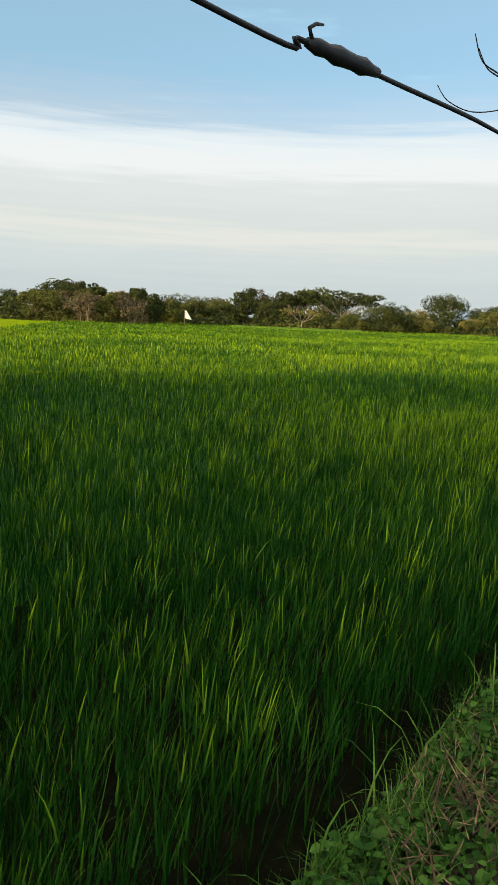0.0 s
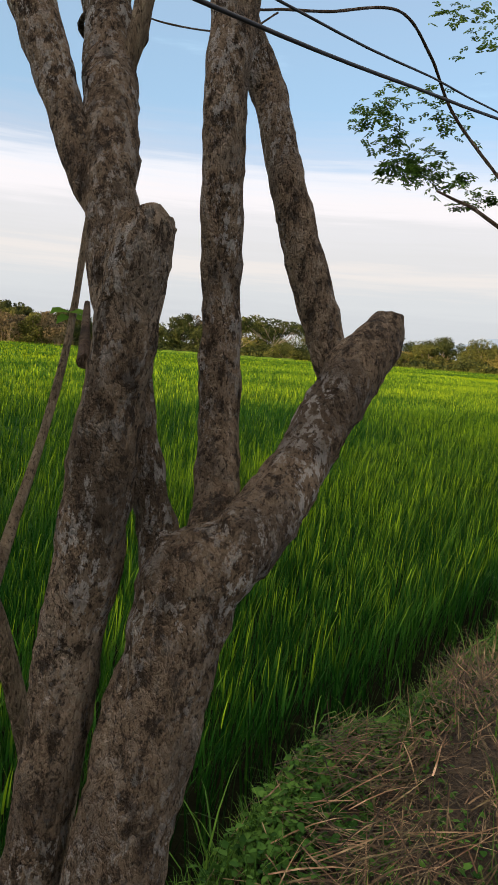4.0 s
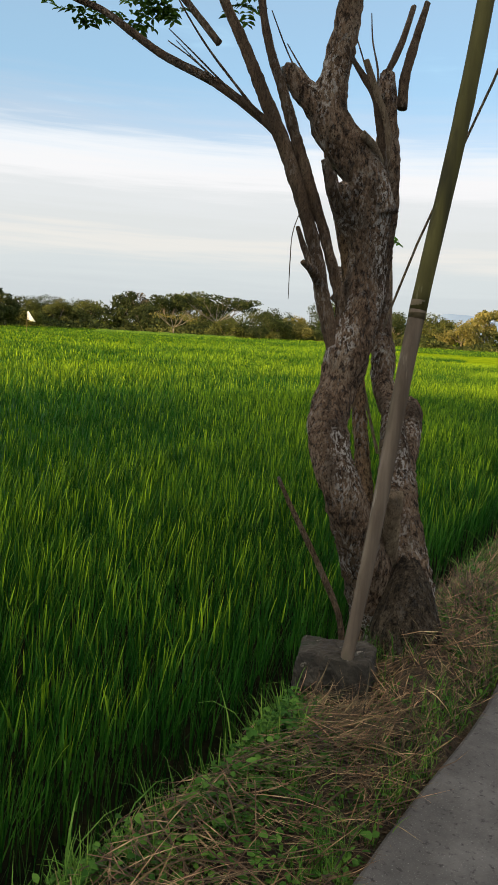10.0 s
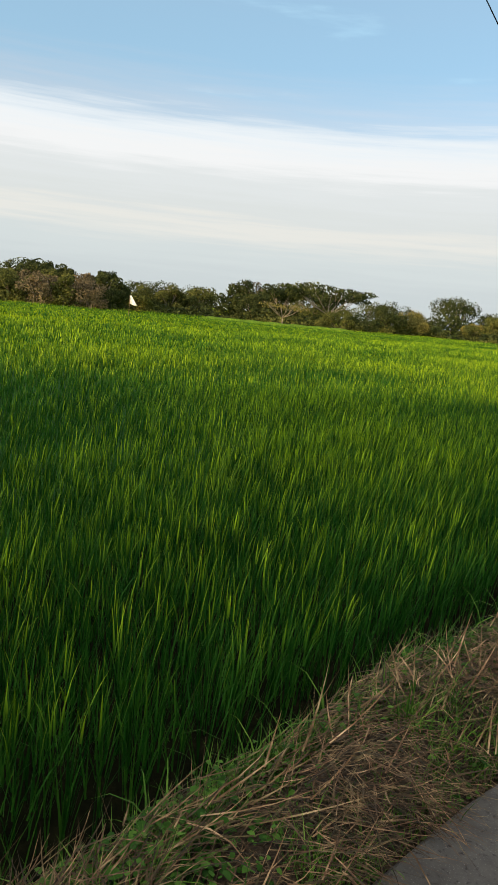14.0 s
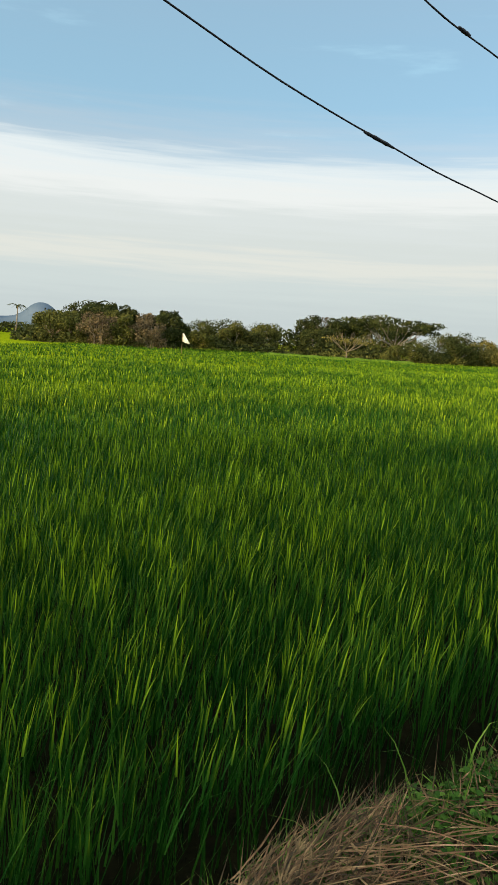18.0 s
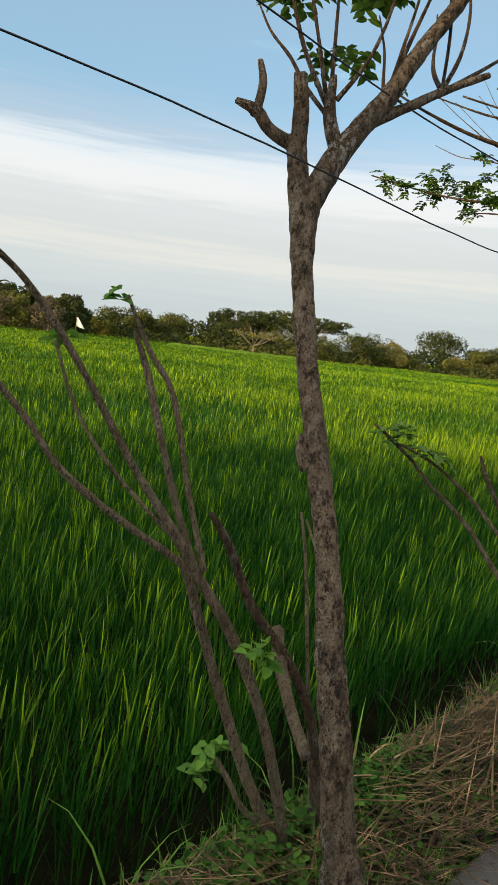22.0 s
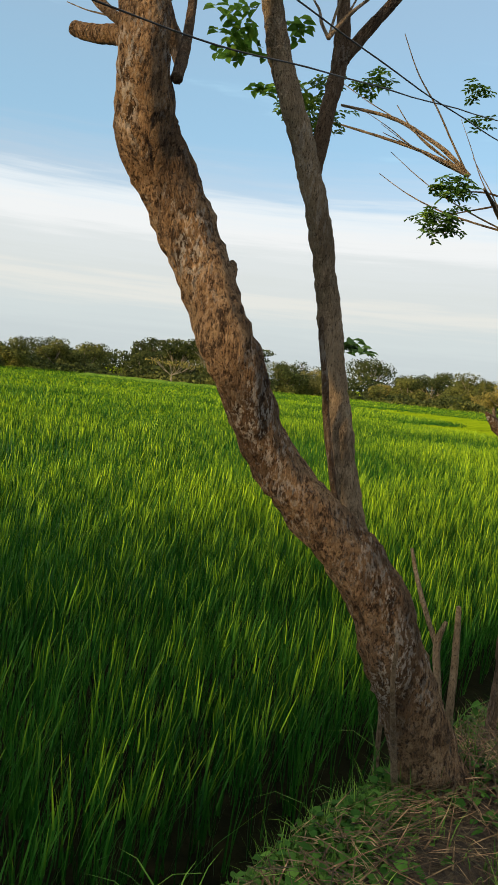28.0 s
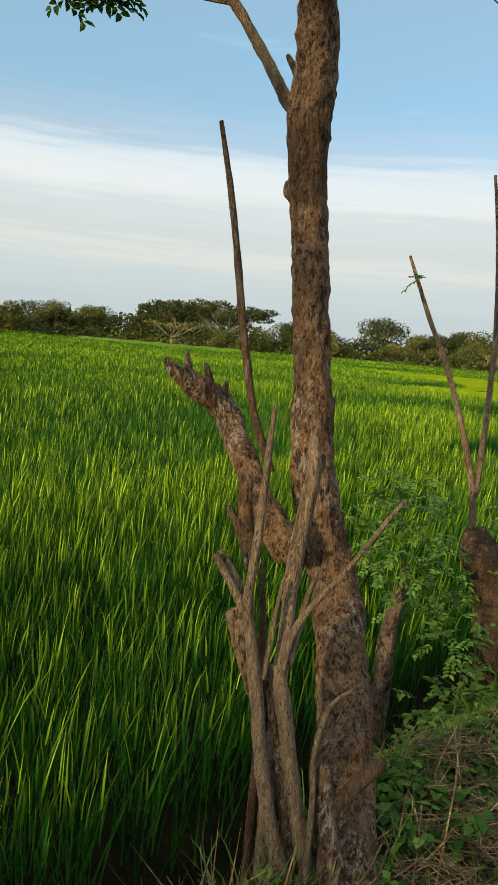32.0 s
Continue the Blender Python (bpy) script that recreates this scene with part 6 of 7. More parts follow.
limb(tree_g, "branch", TWIG, [(-1.822, 29.507, 2.354, 0.0284), (-1.886, 29.470, 2.430, 0.0260), (-1.969, 29.430, 2.574, 0.0213), (-2.087, 29.357, 2.769, 0.0200), (-2.108, 29.208, 2.838, 0.0182), (-2.092, 28.981, 2.898, 0.0138), (-2.079, 28.774, 2.938, 0.0100)])
limb(tree_g, "branch", TWIG, [(-2.395, 29.233, 3.174, 0.0184), (-2.519, 29.157, 3.305, 0.0184), (-2.637, 29.080, 3.400, 0.0166), (-2.896, 28.902, 3.549, 0.0148), (-3.229, 28.653, 3.613, 0.0092)])
limb(tree_g, "branch", TWIG, [(-2.455, 29.194, 3.221, 0.0166), (-2.683, 29.032, 3.319, 0.0129), (-2.929, 28.852, 3.395, 0.0111), (-3.265, 28.603, 3.477, 0.0055)])
limb(tree_g, "twig", TWIG_DARK, [(-1.682, 29.214, 2.779, 0.0095), (-1.839, 29.199, 2.889, 0.0083), (-2.015, 29.163, 2.952, 0.0070), (-2.194, 29.122, 3.007, 0.0072), (-2.310, 29.090, 3.018, 0.0044)])
limb(tree_g, "twig", TWIG_DARK, [(-2.014, 29.163, 2.949, 0.0070), (-2.148, 29.125, 2.908, 0.0072), (-2.286, 29.083, 2.878, 0.0058), (-2.399, 29.048, 2.853, 0.0044)])
limb(tree_g, "branch", TWIG, [(-1.666, 29.228, 2.787, 0.0190), (-1.771, 29.228, 2.942, 0.0165), (-1.895, 29.218, 3.099, 0.0153), (-2.005, 29.210, 3.245, 0.0126)])
limb(tree_g, "branch_stub", BARK_WARM, [(-1.729, 29.362, 2.416, 0.0245), (-1.813, 29.416, 2.506, 0.0160), (-1.889, 29.460, 2.584, 0.0094)])
limb(tree_g, "branch_stub", BARK_WARM, [(-1.695, 29.336, 2.021, 0.0224), (-1.769, 29.380, 2.064, 0.0184), (-1.815, 29.430, 2.114, 0.0094)])
limb(tree_g, "stem", TWIG, [(-0.996, 28.716, -0.073, 0.0257), (-1.015, 28.712, -0.013, 0.0237), (-1.056, 28.698, 0.086, 0.0226), (-1.103, 28.685, 0.219, 0.0216), (-1.150, 28.680, 0.387, 0.0206), (-1.190, 28.683, 0.574, 0.0185), (-1.224, 28.682, 0.709, 0.0165), (-1.248, 28.685, 0.828, 0.0144), (-1.255, 28.716, 1.017, 0.0123), (-1.267, 28.740, 1.189, 0.0103), (-1.276, 28.764, 1.353, 0.0051)])
limb(tree_g, "stem", TWIG, [(-0.963, 28.763, -0.113, 0.0310), (-0.970, 28.761, -0.013, 0.0258), (-0.992, 28.754, 0.045, 0.0237), (-1.048, 28.742, 0.221, 0.0227), (-1.096, 28.737, 0.390, 0.0217), (-1.136, 28.736, 0.559, 0.0207), (-1.164, 28.730, 0.643, 0.0165)])
limb(tree_g, "cut_stem", TWIG, [(-1.155, 28.739, -0.080, 0.0250), (-1.159, 28.745, 0.569, 0.0208), (-1.169, 28.766, 0.725, 0.0208), (-1.177, 28.780, 0.830, 0.0218), (-1.180, 28.804, 0.970, 0.0239), (-1.181, 28.829, 1.101, 0.0229), (-1.182, 28.847, 1.197, 0.0208), (-1.197, 28.849, 1.268, 0.0135)])
limb(tree_g, "branch_stub", TWIG_DARK, [(-1.189, 28.843, 1.143, 0.0167), (-1.177, 28.862, 1.188, 0.0136), (-1.170, 28.873, 1.219, 0.0063)])
limb(tree_g, "cut_stem", TWIG, [(-1.222, 28.692, 0.688, 0.0134), (-1.261, 28.680, 0.789, 0.0134), (-1.302, 28.661, 0.863, 0.0124), (-1.343, 28.640, 0.927, 0.0093)])
limb(tree_g, "cut_stem", TWIG, [(-1.243, 28.709, 0.735, 0.0114), (-1.283, 28.695, 0.835, 0.0104), (-1.317, 28.679, 0.893, 0.0104), (-1.345, 28.665, 0.936, 0.0073)])
limb(tree_g, "shoot", TWIG_DARK, [(-1.196, 28.723, -0.080, 0.0138), (-1.201, 28.725, 0.578, 0.0115), (-1.217, 28.731, 0.681, 0.0104), (-1.235, 28.738, 0.786, 0.0104), (-1.259, 28.741, 0.907, 0.0063)])
limb(tree_g, "shoot", TWIG, [(-1.175, 28.690, 0.610, 0.0072), (-1.177, 28.709, 0.717, 0.0072), (-1.178, 28.725, 0.803, 0.0062), (-1.176, 28.741, 0.881, 0.0041)])
limb(tree_g, "shoot", TWIG, [(-1.143, 28.732, 0.631, 0.0103), (-1.140, 28.753, 0.727, 0.0103), (-1.113, 28.791, 0.808, 0.0093), (-1.061, 28.851, 0.901, 0.0082), (-1.011, 28.912, 1.010, 0.0072), (-0.959, 28.976, 1.123, 0.0051)])
limb(tree_g, "shoot", TWIG, [(-1.139, 28.751, 0.646, 0.0093), (-1.133, 28.773, 0.733, 0.0093), (-1.129, 28.794, 0.831, 0.0083), (-1.118, 28.819, 0.909, 0.0052)])
limb(tree_g, "stem", BARK_WARM, [(-0.867, 28.772, -0.146, 0.0365), (-0.873, 28.771, -0.046, 0.0304), (-0.893, 28.765, 0.011, 0.0284), (-0.935, 28.758, 0.153, 0.0274), (-0.970, 28.756, 0.285, 0.0264), (-0.995, 28.760, 0.411, 0.0162)])
limb(tree_g, "cut_stem", TWIG_DARK, [(-0.965, 28.756, -0.080, 0.0256), (-0.961, 28.762, 0.278, 0.0213), (-0.946, 28.783, 0.325, 0.0213), (-0.915, 28.818, 0.377, 0.0203), (-0.877, 28.860, 0.436, 0.0162)])
limb(tree_g, "shoot", TWIG, [(-0.995, 28.720, -0.080, 0.0109), (-1.000, 28.723, 0.302, 0.0091), (-1.016, 28.732, 0.420, 0.0091), (-1.015, 28.751, 0.513, 0.0081), (-1.001, 28.775, 0.580, 0.0061), (-0.965, 28.812, 0.621, 0.0051)])
limb(tree_g, "stem", BARK_WARM, [(-1.034, 28.738, -0.080, 0.0200), (-1.050, 28.738, 0.072, 0.0166), (-1.101, 28.735, 0.277, 0.0156), (-1.156, 28.731, 0.482, 0.0156), (-1.179, 28.728, 0.567, 0.0114)])
limb(tree_g, "cut_stem", BARK_WARM, [(-1.158, 28.797, -0.080, 0.0537), (-1.176, 28.790, 0.421, 0.0447), (-1.233, 28.766, 0.541, 0.0458), (-1.284, 28.747, 0.659, 0.0405), (-1.333, 28.726, 0.752, 0.0266)])
limb(tree_g, "cut_stem", BARK_WARM, [(-1.312, 28.778, 0.870, 0.0224), (-1.338, 28.774, 0.957, 0.0246), (-1.358, 28.775, 1.045, 0.0224), (-1.367, 28.784, 1.134, 0.0171)])
limb(tree_g, "cut_stem", TWIG_DARK, [(-1.342, 28.776, 0.921, 0.0172), (-1.374, 28.764, 0.988, 0.0139), (-1.402, 28.750, 1.037, 0.0086)])
limb(stump_i, "stump", TWIG_DARK, [(-1.082, 30.545, -0.272, 0.1339), (-1.148, 30.539, -0.010, 0.0991), (-1.210, 30.535, 0.252, 0.0777), (-1.235, 30.552, 0.464, 0.1044), (-1.305, 30.523, 0.617, 0.0937), (-1.340, 30.516, 0.734, 0.0402)])
limb(stump_i, "shoot", TWIG, [(-1.347, 30.504, 0.693, 0.0174), (-1.382, 30.495, 0.961, 0.0160), (-1.508, 30.424, 1.400, 0.0132), (-1.626, 30.348, 1.701, 0.0105), (-1.724, 30.286, 1.966, 0.0065)])
limb(stump_i, "shoot", TWIG, [(-1.357, 30.508, 0.883, 0.0147), (-1.370, 30.546, 1.390, 0.0132), (-1.390, 30.563, 1.730, 0.0118), (-1.434, 30.562, 2.089, 0.0091), (-1.479, 30.552, 2.367, 0.0065)])
limb(stump_i, "cut_stem", BARK, [(-1.594, 30.238, -0.080, 0.0482), (-1.582, 30.236, 0.236, 0.0402), (-1.543, 30.231, 0.416, 0.0317), (-1.529, 30.213, 0.560, 0.0130)])


def crown_twigs(root, mat, starts, seed):
    """Thin curved twigs that sprout from a pruned crown: starts are (x, y, z, dx, dy, dz, length, count)."""
    r = random.Random(seed)
    for x, y, z, dx, dy, dz, length, count in starts:
        for _ in range(count):
            d = Vector((dx, dy, dz)) + Vector((r.uniform(-0.5, 0.5), r.uniform(-0.5, 0.5), r.uniform(-0.35, 0.45)))
            d.normalize()
            p, reach, thick, rows = Vector((x, y, z)), length * r.uniform(0.6, 1.2), r.uniform(0.0055, 0.0095), []
            for k in range(5):
                rows.append((p.x, p.y, p.z, thick * (1 - 0.17 * k)))
                p = p + d * reach / 4
                d = (d + Vector((r.uniform(-0.16, 0.16), r.uniform(-0.16, 0.16), r.uniform(-0.08, 0.20)))).normalized()
            limb(root, "twig", mat, rows)


crown_twigs(tree_f, TWIG, [(-2.73, 25.87, 3.29, -0.6, -0.5, 0.5, 1.1, 6), (-2.53, 26.20, 2.91, -0.7, -0.2, 0.7, 1.2, 6), (-2.11, 25.62, 3.27, -0.8, -0.4, 0.4, 1.0, 5), (-1.69, 25.39, 2.60, -0.6, -0.5, 0.8, 0.8, 4), (-1.54, 25.94, 2.66, -0.2, 0.4, 0.9, 0.8, 4)], 41)
crown_twigs(tree_g, TWIG, [(-2.40, 29.23, 3.17, -0.7, -0.5, 0.4, 1.1, 6), (-2.09, 29.36, 2.77, -0.7, -0.3, 0.5, 1.0, 4)], 42)
crown_twigs(tree_d, TWIG_DARK, [(-1.31, 20.77, 2.14, -0.4, 0.0, 1.0, 0.7, 3), (-1.15, 21.09, 2.29, -0.3, 0.6, 0.7, 0.8, 4), (-1.22, 20.90, 2.20, -0.5, 0.3, 0.9, 0.8, 3)], 43)
crown_twigs(tree_c, TWIG_DARK, [(-2.03, 12.71, 2.52, -0.8, -0.2, 0.5, 0.9, 4), (-1.70, 13.38, 2.69, -0.3, 0.3, 1.0, 0.9, 3), (-1.60, 12.97, 2.31, -0.3, -0.2, 1.0, 0.8, 3)], 44)


# ---- leaves on trees and shrubs ----
def leaflets(rows, pairs, length, width, droop, seed, cup=0.25):
    """Feathered leaves: rows of (x, y, z, reach, count); each has a stalk with pairs of leaflets. Corners (n, 8, 3)."""
    r = np.random.default_rng(seed)
    out = []
    for x, y, z, reach, count in rows:
        for _ in range(count):
            p = np.array([x, y, z]) + r.normal(0, reach * 0.42, 3)
            an, tilt = r.uniform(0, 2 * np.pi), r.uniform(-0.5, 0.6)
            d = np.array([math.cos(an) * math.cos(tilt), math.sin(an) * math.cos(tilt), math.sin(tilt)])
            for k in range(pairs):
                d = d + np.array([0, 0, -droop])
                d /= np.linalg.norm(d)
                side = np.cross(d, (0, 0, 1.0))
                side /= np.linalg.norm(side) + 1e-9
                up = np.cross(side, d)
                if k:
                    p = p + d * length * 0.48
                for sgn in (-1, 1):
                    v = side * sgn * 0.86 + d * 0.5 + r.normal(0, 0.16, 3)
                    v /= np.linalg.norm(v)
                    w = np.cross(v, up)
                    w /= np.linalg.norm(w) + 1e-9
                    ln, wd = length * r.uniform(0.75, 1.15), width * r.uniform(0.8, 1.15)
                    lift = up * wd * cup
                    far = p + v * ln * 0.68 - up * ln * 0.03
                    near = p + v * ln * 0.30
                    out.append([p, near - w * wd * 0.46 + lift, far - w * wd * 0.42 + lift, p + v * ln - up * ln * 0.10, far + w * wd * 0.42 + lift, near + w * wd * 0.46 + lift, near, far])
    return np.array(out)


LEAF_FACES = [(0, 1, 6), (1, 2, 7, 6), (2, 3, 7), (3, 4, 7), (4, 5, 6, 7), (5, 0, 6)]
SIZES = {"tree_leaf": (4, 0.055, 0.026, 0.10), "young_leaf": (2, 0.048, 0.030, 0.22), "weed_leaf": (1, 0.060, 0.040, 0.3), "feathery_leaf": (6, 0.034, 0.016, 0.12)}
leaf_seed = [100]


def foliage(root, mat, rows, label=""):
    pairs, length, width, droop = SIZES[mat.name]
    leaf_seed[0] += 1
    if mat is LEAF:
        rows = [(*r[:4], math.ceil(r[4] * 1.5)) for r in rows]
    corners = leaflets(rows, pairs, length, width, droop, leaf_seed[0]) - np.array(root.location)
    add("leaves", strips("leaves", corners, mat, LEAF_FACES), root, label)


FEATHER = material("feathery_leaf", [(0.045, 0.110, 0.014), (0.075, 0.155, 0.022), (0.115, 0.21, 0.034)], scale=5, rough=0.55, island=0.45, glow=0.3, spec=0.2)

foliage(tree_c, LEAF, [(-3.54, 12.13, 3.44, 0.221, 26), (-3.49, 12.41, 3.47, 0.184, 22), (-3.33, 12.51, 3.41, 0.148, 14), (-3.82, 12.23, 3.49, 0.129, 12), (-3.19, 12.67, 3.41, 0.092, 6), (-3.12, 12.57, 3.14, 0.081, 6), (-2.87, 12.93, 3.26, 0.096, 8), (-2.71, 12.92, 3.52, 0.148, 14), (-2.54, 13.17, 3.35, 0.133, 12), (-2.55, 12.87, 3.33, 0.111, 8)])
foliage(tree_c, LEAF, [(-4.14, 12.27, 4.08, 0.228, 20), (-3.83, 12.36, 3.79, 0.228, 20), (-3.71, 12.55, 3.60, 0.228, 18), (-3.50, 12.71, 3.69, 0.183, 14), (-3.91, 12.28, 4.08, 0.274, 18), (-3.37, 12.68, 4.05, 0.228, 18), (-3.12, 12.96, 3.28, 0.110, 6), (-3.12, 12.68, 3.47, 0.110, 6)])
foliage(tree_c, LEAF, [(-3.89, 12.32, 4.15, 0.300, 16), (-3.87, 12.48, 3.79, 0.240, 12), (-3.24, 13.11, 5.07, 0.420, 26), (-3.56, 12.91, 5.28, 0.300, 16), (-3.48, 12.52, 4.22, 0.240, 12), (-2.99, 12.99, 3.31, 0.156, 6), (-3.61, 12.28, 3.49, 0.180, 8)])
foliage(tree_c, LEAF_LIGHT, [(-1.75, 13.74, 2.10, 0.013, 2), (-1.74, 13.74, 2.07, 0.013, 2)])
foliage(sapling_b, LEAF_LIGHT, [(-1.520, 5.405, 1.920, 0.008, 1), (-1.485, 5.425, 1.925, 0.008, 2), (-1.450, 5.450, 1.910, 0.008, 1)])
foliage(sapling_b, LEAF_LIGHT, [(-1.340, 6.000, 1.975, 0.012, 2), (-1.345, 5.950, 1.960, 0.012, 2), (-1.330, 6.000, 1.850, 0.010, 1), (-1.335, 5.940, 1.560, 0.012, 1)])
foliage(shrub_d, LEAF_LIGHT, [(-1.42, 19.63, 1.75, 0.014, 3), (-1.40, 19.65, 1.74, 0.010, 2)])
foliage(shrub_d, LEAF_LIGHT, [(-1.50, 20.08, 1.45, 0.015, 2), (-1.44, 20.22, 1.57, 0.012, 2), (-1.08, 20.48, 0.69, 0.043, 5)])
foliage(shrub_d, LEAF_LIGHT, [(-1.29, 20.55, 0.30, 0.040, 4), (-1.31, 20.53, 0.23, 0.036, 3), (-1.26, 20.59, 0.32, 0.029, 3)])
foliage(stump_d, WEED, [(-1.48, 19.78, 1.00, 0.049, 2), (-1.43, 19.82, 0.94, 0.049, 2), (-1.41, 19.83, 0.88, 0.049, 2), (-1.42, 19.81, 0.82, 0.039, 2)])
foliage(tree_d, LEAF_LIGHT, [(-0.99, 20.80, 0.03, 0.048, 3), (-0.92, 20.84, 0.08, 0.055, 4), (-0.90, 20.94, -0.06, 0.044, 3)])
foliage(tree_d, LEAF, [(-1.57, 20.92, 2.65, 0.039, 3), (-1.50, 20.80, 2.52, 0.039, 3), (-1.63, 20.84, 2.56, 0.027, 2), (-1.40, 21.02, 2.57, 0.051, 4), (-1.49, 21.09, 2.44, 0.047, 3), (-1.47, 20.96, 2.39, 0.023, 2), (-1.28, 20.93, 2.62, 0.059, 4)])
foliage(shrub_e, LEAF, [(-1.55, 21.75, 1.20, 0.013, 2), (-1.50, 21.78, 1.18, 0.010, 1), (-1.42, 21.84, 1.13, 0.013, 2), (-1.39, 21.86, 1.11, 0.010, 1)])
foliage(shrub_e, LEAF_LIGHT, [(-1.04, 22.28, 0.90, 0.017, 2), (-1.01, 22.29, 0.86, 0.014, 1)])
foliage(sapling_h, LEAF, [(-1.39, 24.24, 1.26, 0.013, 3), (-1.37, 24.26, 1.27, 0.013, 2), (-1.40, 24.23, 1.23, 0.013, 2)])
foliage(sapling_h, LEAF_LIGHT, [(-1.49, 24.18, 1.51, 0.011, 2), (-1.43, 24.23, 1.52, 0.014, 2)])
foliage(tree_f, LEAF, [(-3.00, 24.88, 2.89, 0.067, 9), (-2.74, 24.81, 2.84, 0.067, 9), (-2.82, 24.95, 2.85, 0.048, 6), (-2.60, 25.00, 2.87, 0.053, 7), (-2.66, 25.13, 2.87, 0.062, 8), (-2.56, 24.94, 2.66, 0.062, 9), (-2.64, 25.13, 2.73, 0.062, 9), (-2.61, 25.22, 2.80, 0.053, 7), (-2.42, 25.22, 2.95, 0.038, 5), (-2.34, 25.28, 2.91, 0.043, 5), (-2.94, 24.80, 2.74, 0.038, 5)])
foliage(tree_f, LEAF_LIGHT, [(-1.78, 25.69, 2.70, 0.085, 12), (-1.82, 25.87, 2.64, 0.075, 10), (-1.82, 25.97, 2.54, 0.055, 7), (-1.88, 25.83, 2.64, 0.050, 6), (-1.68, 25.94, 2.72, 0.045, 5), (-1.64, 25.87, 2.97, 0.075, 9), (-1.68, 26.08, 3.09, 0.065, 8), (-1.89, 25.87, 3.21, 0.065, 7), (-1.76, 25.92, 3.04, 0.050, 6), (-1.95, 25.84, 3.09, 0.060, 7), (-1.68, 26.13, 3.18, 0.065, 7)])
foliage(tree_f, LEAF, [(-1.50, 26.23, 1.64, 0.020, 2), (-1.50, 26.26, 1.66, 0.024, 3)])
foliage(tree_f, LEAF, [(-3.54, 24.48, 2.97, 0.087, 8), (-3.31, 24.42, 2.87, 0.087, 8), (-3.29, 24.78, 3.02, 0.109, 10), (-3.12, 24.87, 2.97, 0.109, 10), (-2.96, 24.96, 3.01, 0.087, 8), (-3.23, 24.66, 2.86, 0.066, 5), (-2.81, 25.04, 3.15, 0.066, 5), (-2.96, 24.94, 3.24, 0.051, 4), (-3.63, 24.48, 3.64, 0.058, 4), (-2.93, 25.21, 3.74, 0.080, 6), (-2.48, 25.31, 3.66, 0.087, 7), (-2.21, 25.32, 3.16, 0.095, 8), (-2.23, 25.63, 2.95, 0.095, 8), (-2.25, 25.40, 2.92, 0.073, 6)])
foliage(tree_g, LEAF, [(-2.41, 28.88, 3.00, 0.070, 9), (-2.43, 29.10, 3.10, 0.076, 9), (-2.29, 29.01, 2.98, 0.058, 6), (-2.48, 29.12, 3.01, 0.053, 6), (-2.58, 28.99, 2.84, 0.070, 9), (-2.37, 28.91, 2.80, 0.076, 9), (-2.42, 29.05, 2.74, 0.053, 6), (-2.53, 28.91, 2.72, 0.041, 5)])
foliage(tree_g, LEAF, [(-3.45, 28.37, 3.59, 0.126, 13), (-3.38, 28.56, 3.53, 0.126, 13), (-3.25, 28.54, 3.40, 0.097, 9), (-3.54, 28.62, 3.65, 0.112, 10), (-3.27, 28.46, 3.65, 0.134, 13), (-3.66, 28.52, 3.63, 0.082, 7), (-3.15, 28.84, 3.78, 0.097, 8), (-3.12, 29.04, 3.91, 0.097, 8), (-2.50, 29.49, 3.92, 0.097, 8), (-2.41, 29.34, 3.58, 0.052, 4)])
foliage(stump_i, FEATHER, [(-1.70, 30.06, 0.76, 0.102, 9), (-1.54, 29.95, 0.91, 0.102, 10), (-1.50, 30.07, 0.93, 0.102, 10), (-1.63, 30.28, 0.66, 0.117, 13), (-1.48, 30.18, 0.79, 0.112, 13), (-1.55, 30.11, 0.55, 0.102, 10), (-1.45, 30.17, 0.59, 0.117, 14), (-1.36, 30.23, 0.71, 0.112, 13), (-1.44, 30.32, 0.37, 0.117, 13), (-1.58, 30.26, 0.32, 0.092, 8), (-1.37, 30.41, 0.40, 0.117, 14), (-1.22, 30.24, 0.30, 0.117, 13), (-1.31, 30.14, 0.30, 0.102, 9), (-1.22, 30.47, 0.15, 0.102, 10), (-1.23, 30.51, 0.33, 0.102, 10), (-1.29, 30.49, 0.57, 0.092, 8), (-1.30, 30.53, 0.78, 0.076, 6), (-1.35, 30.09, 0.93, 0.076, 6), (-1.73, 30.20, 0.59, 0.076, 6), (-1.63, 30.26, 1.86, 0.020, 2)])
foliage(stump_i, LEAF, [(-1.23, 30.22, -0.02, 0.087, 10), (-1.13, 30.29, 0.05, 0.096, 12), (-1.19, 29.95, -0.01, 0.087, 10), (-1.03, 29.94, -0.01, 0.106, 14), (-1.02, 30.14, -0.01, 0.087, 10), (-1.25, 30.12, -0.28, 0.087, 9), (-1.17, 30.20, -0.39, 0.096, 10)])
foliage(tree_g, WEED, [(-0.95, 29.10, 0.14, 0.068, 8), (-0.86, 29.03, 0.14, 0.068, 9), (-0.96, 28.89, 0.12, 0.068, 8), (-0.90, 29.28, 0.11, 0.062, 8), (-0.85, 29.35, 0.07, 0.062, 8), (-0.72, 29.19, 0.17, 0.068, 9), (-1.19, 28.91, 0.10, 0.044, 6), (-1.21, 28.88, 0.18, 0.041, 5)])


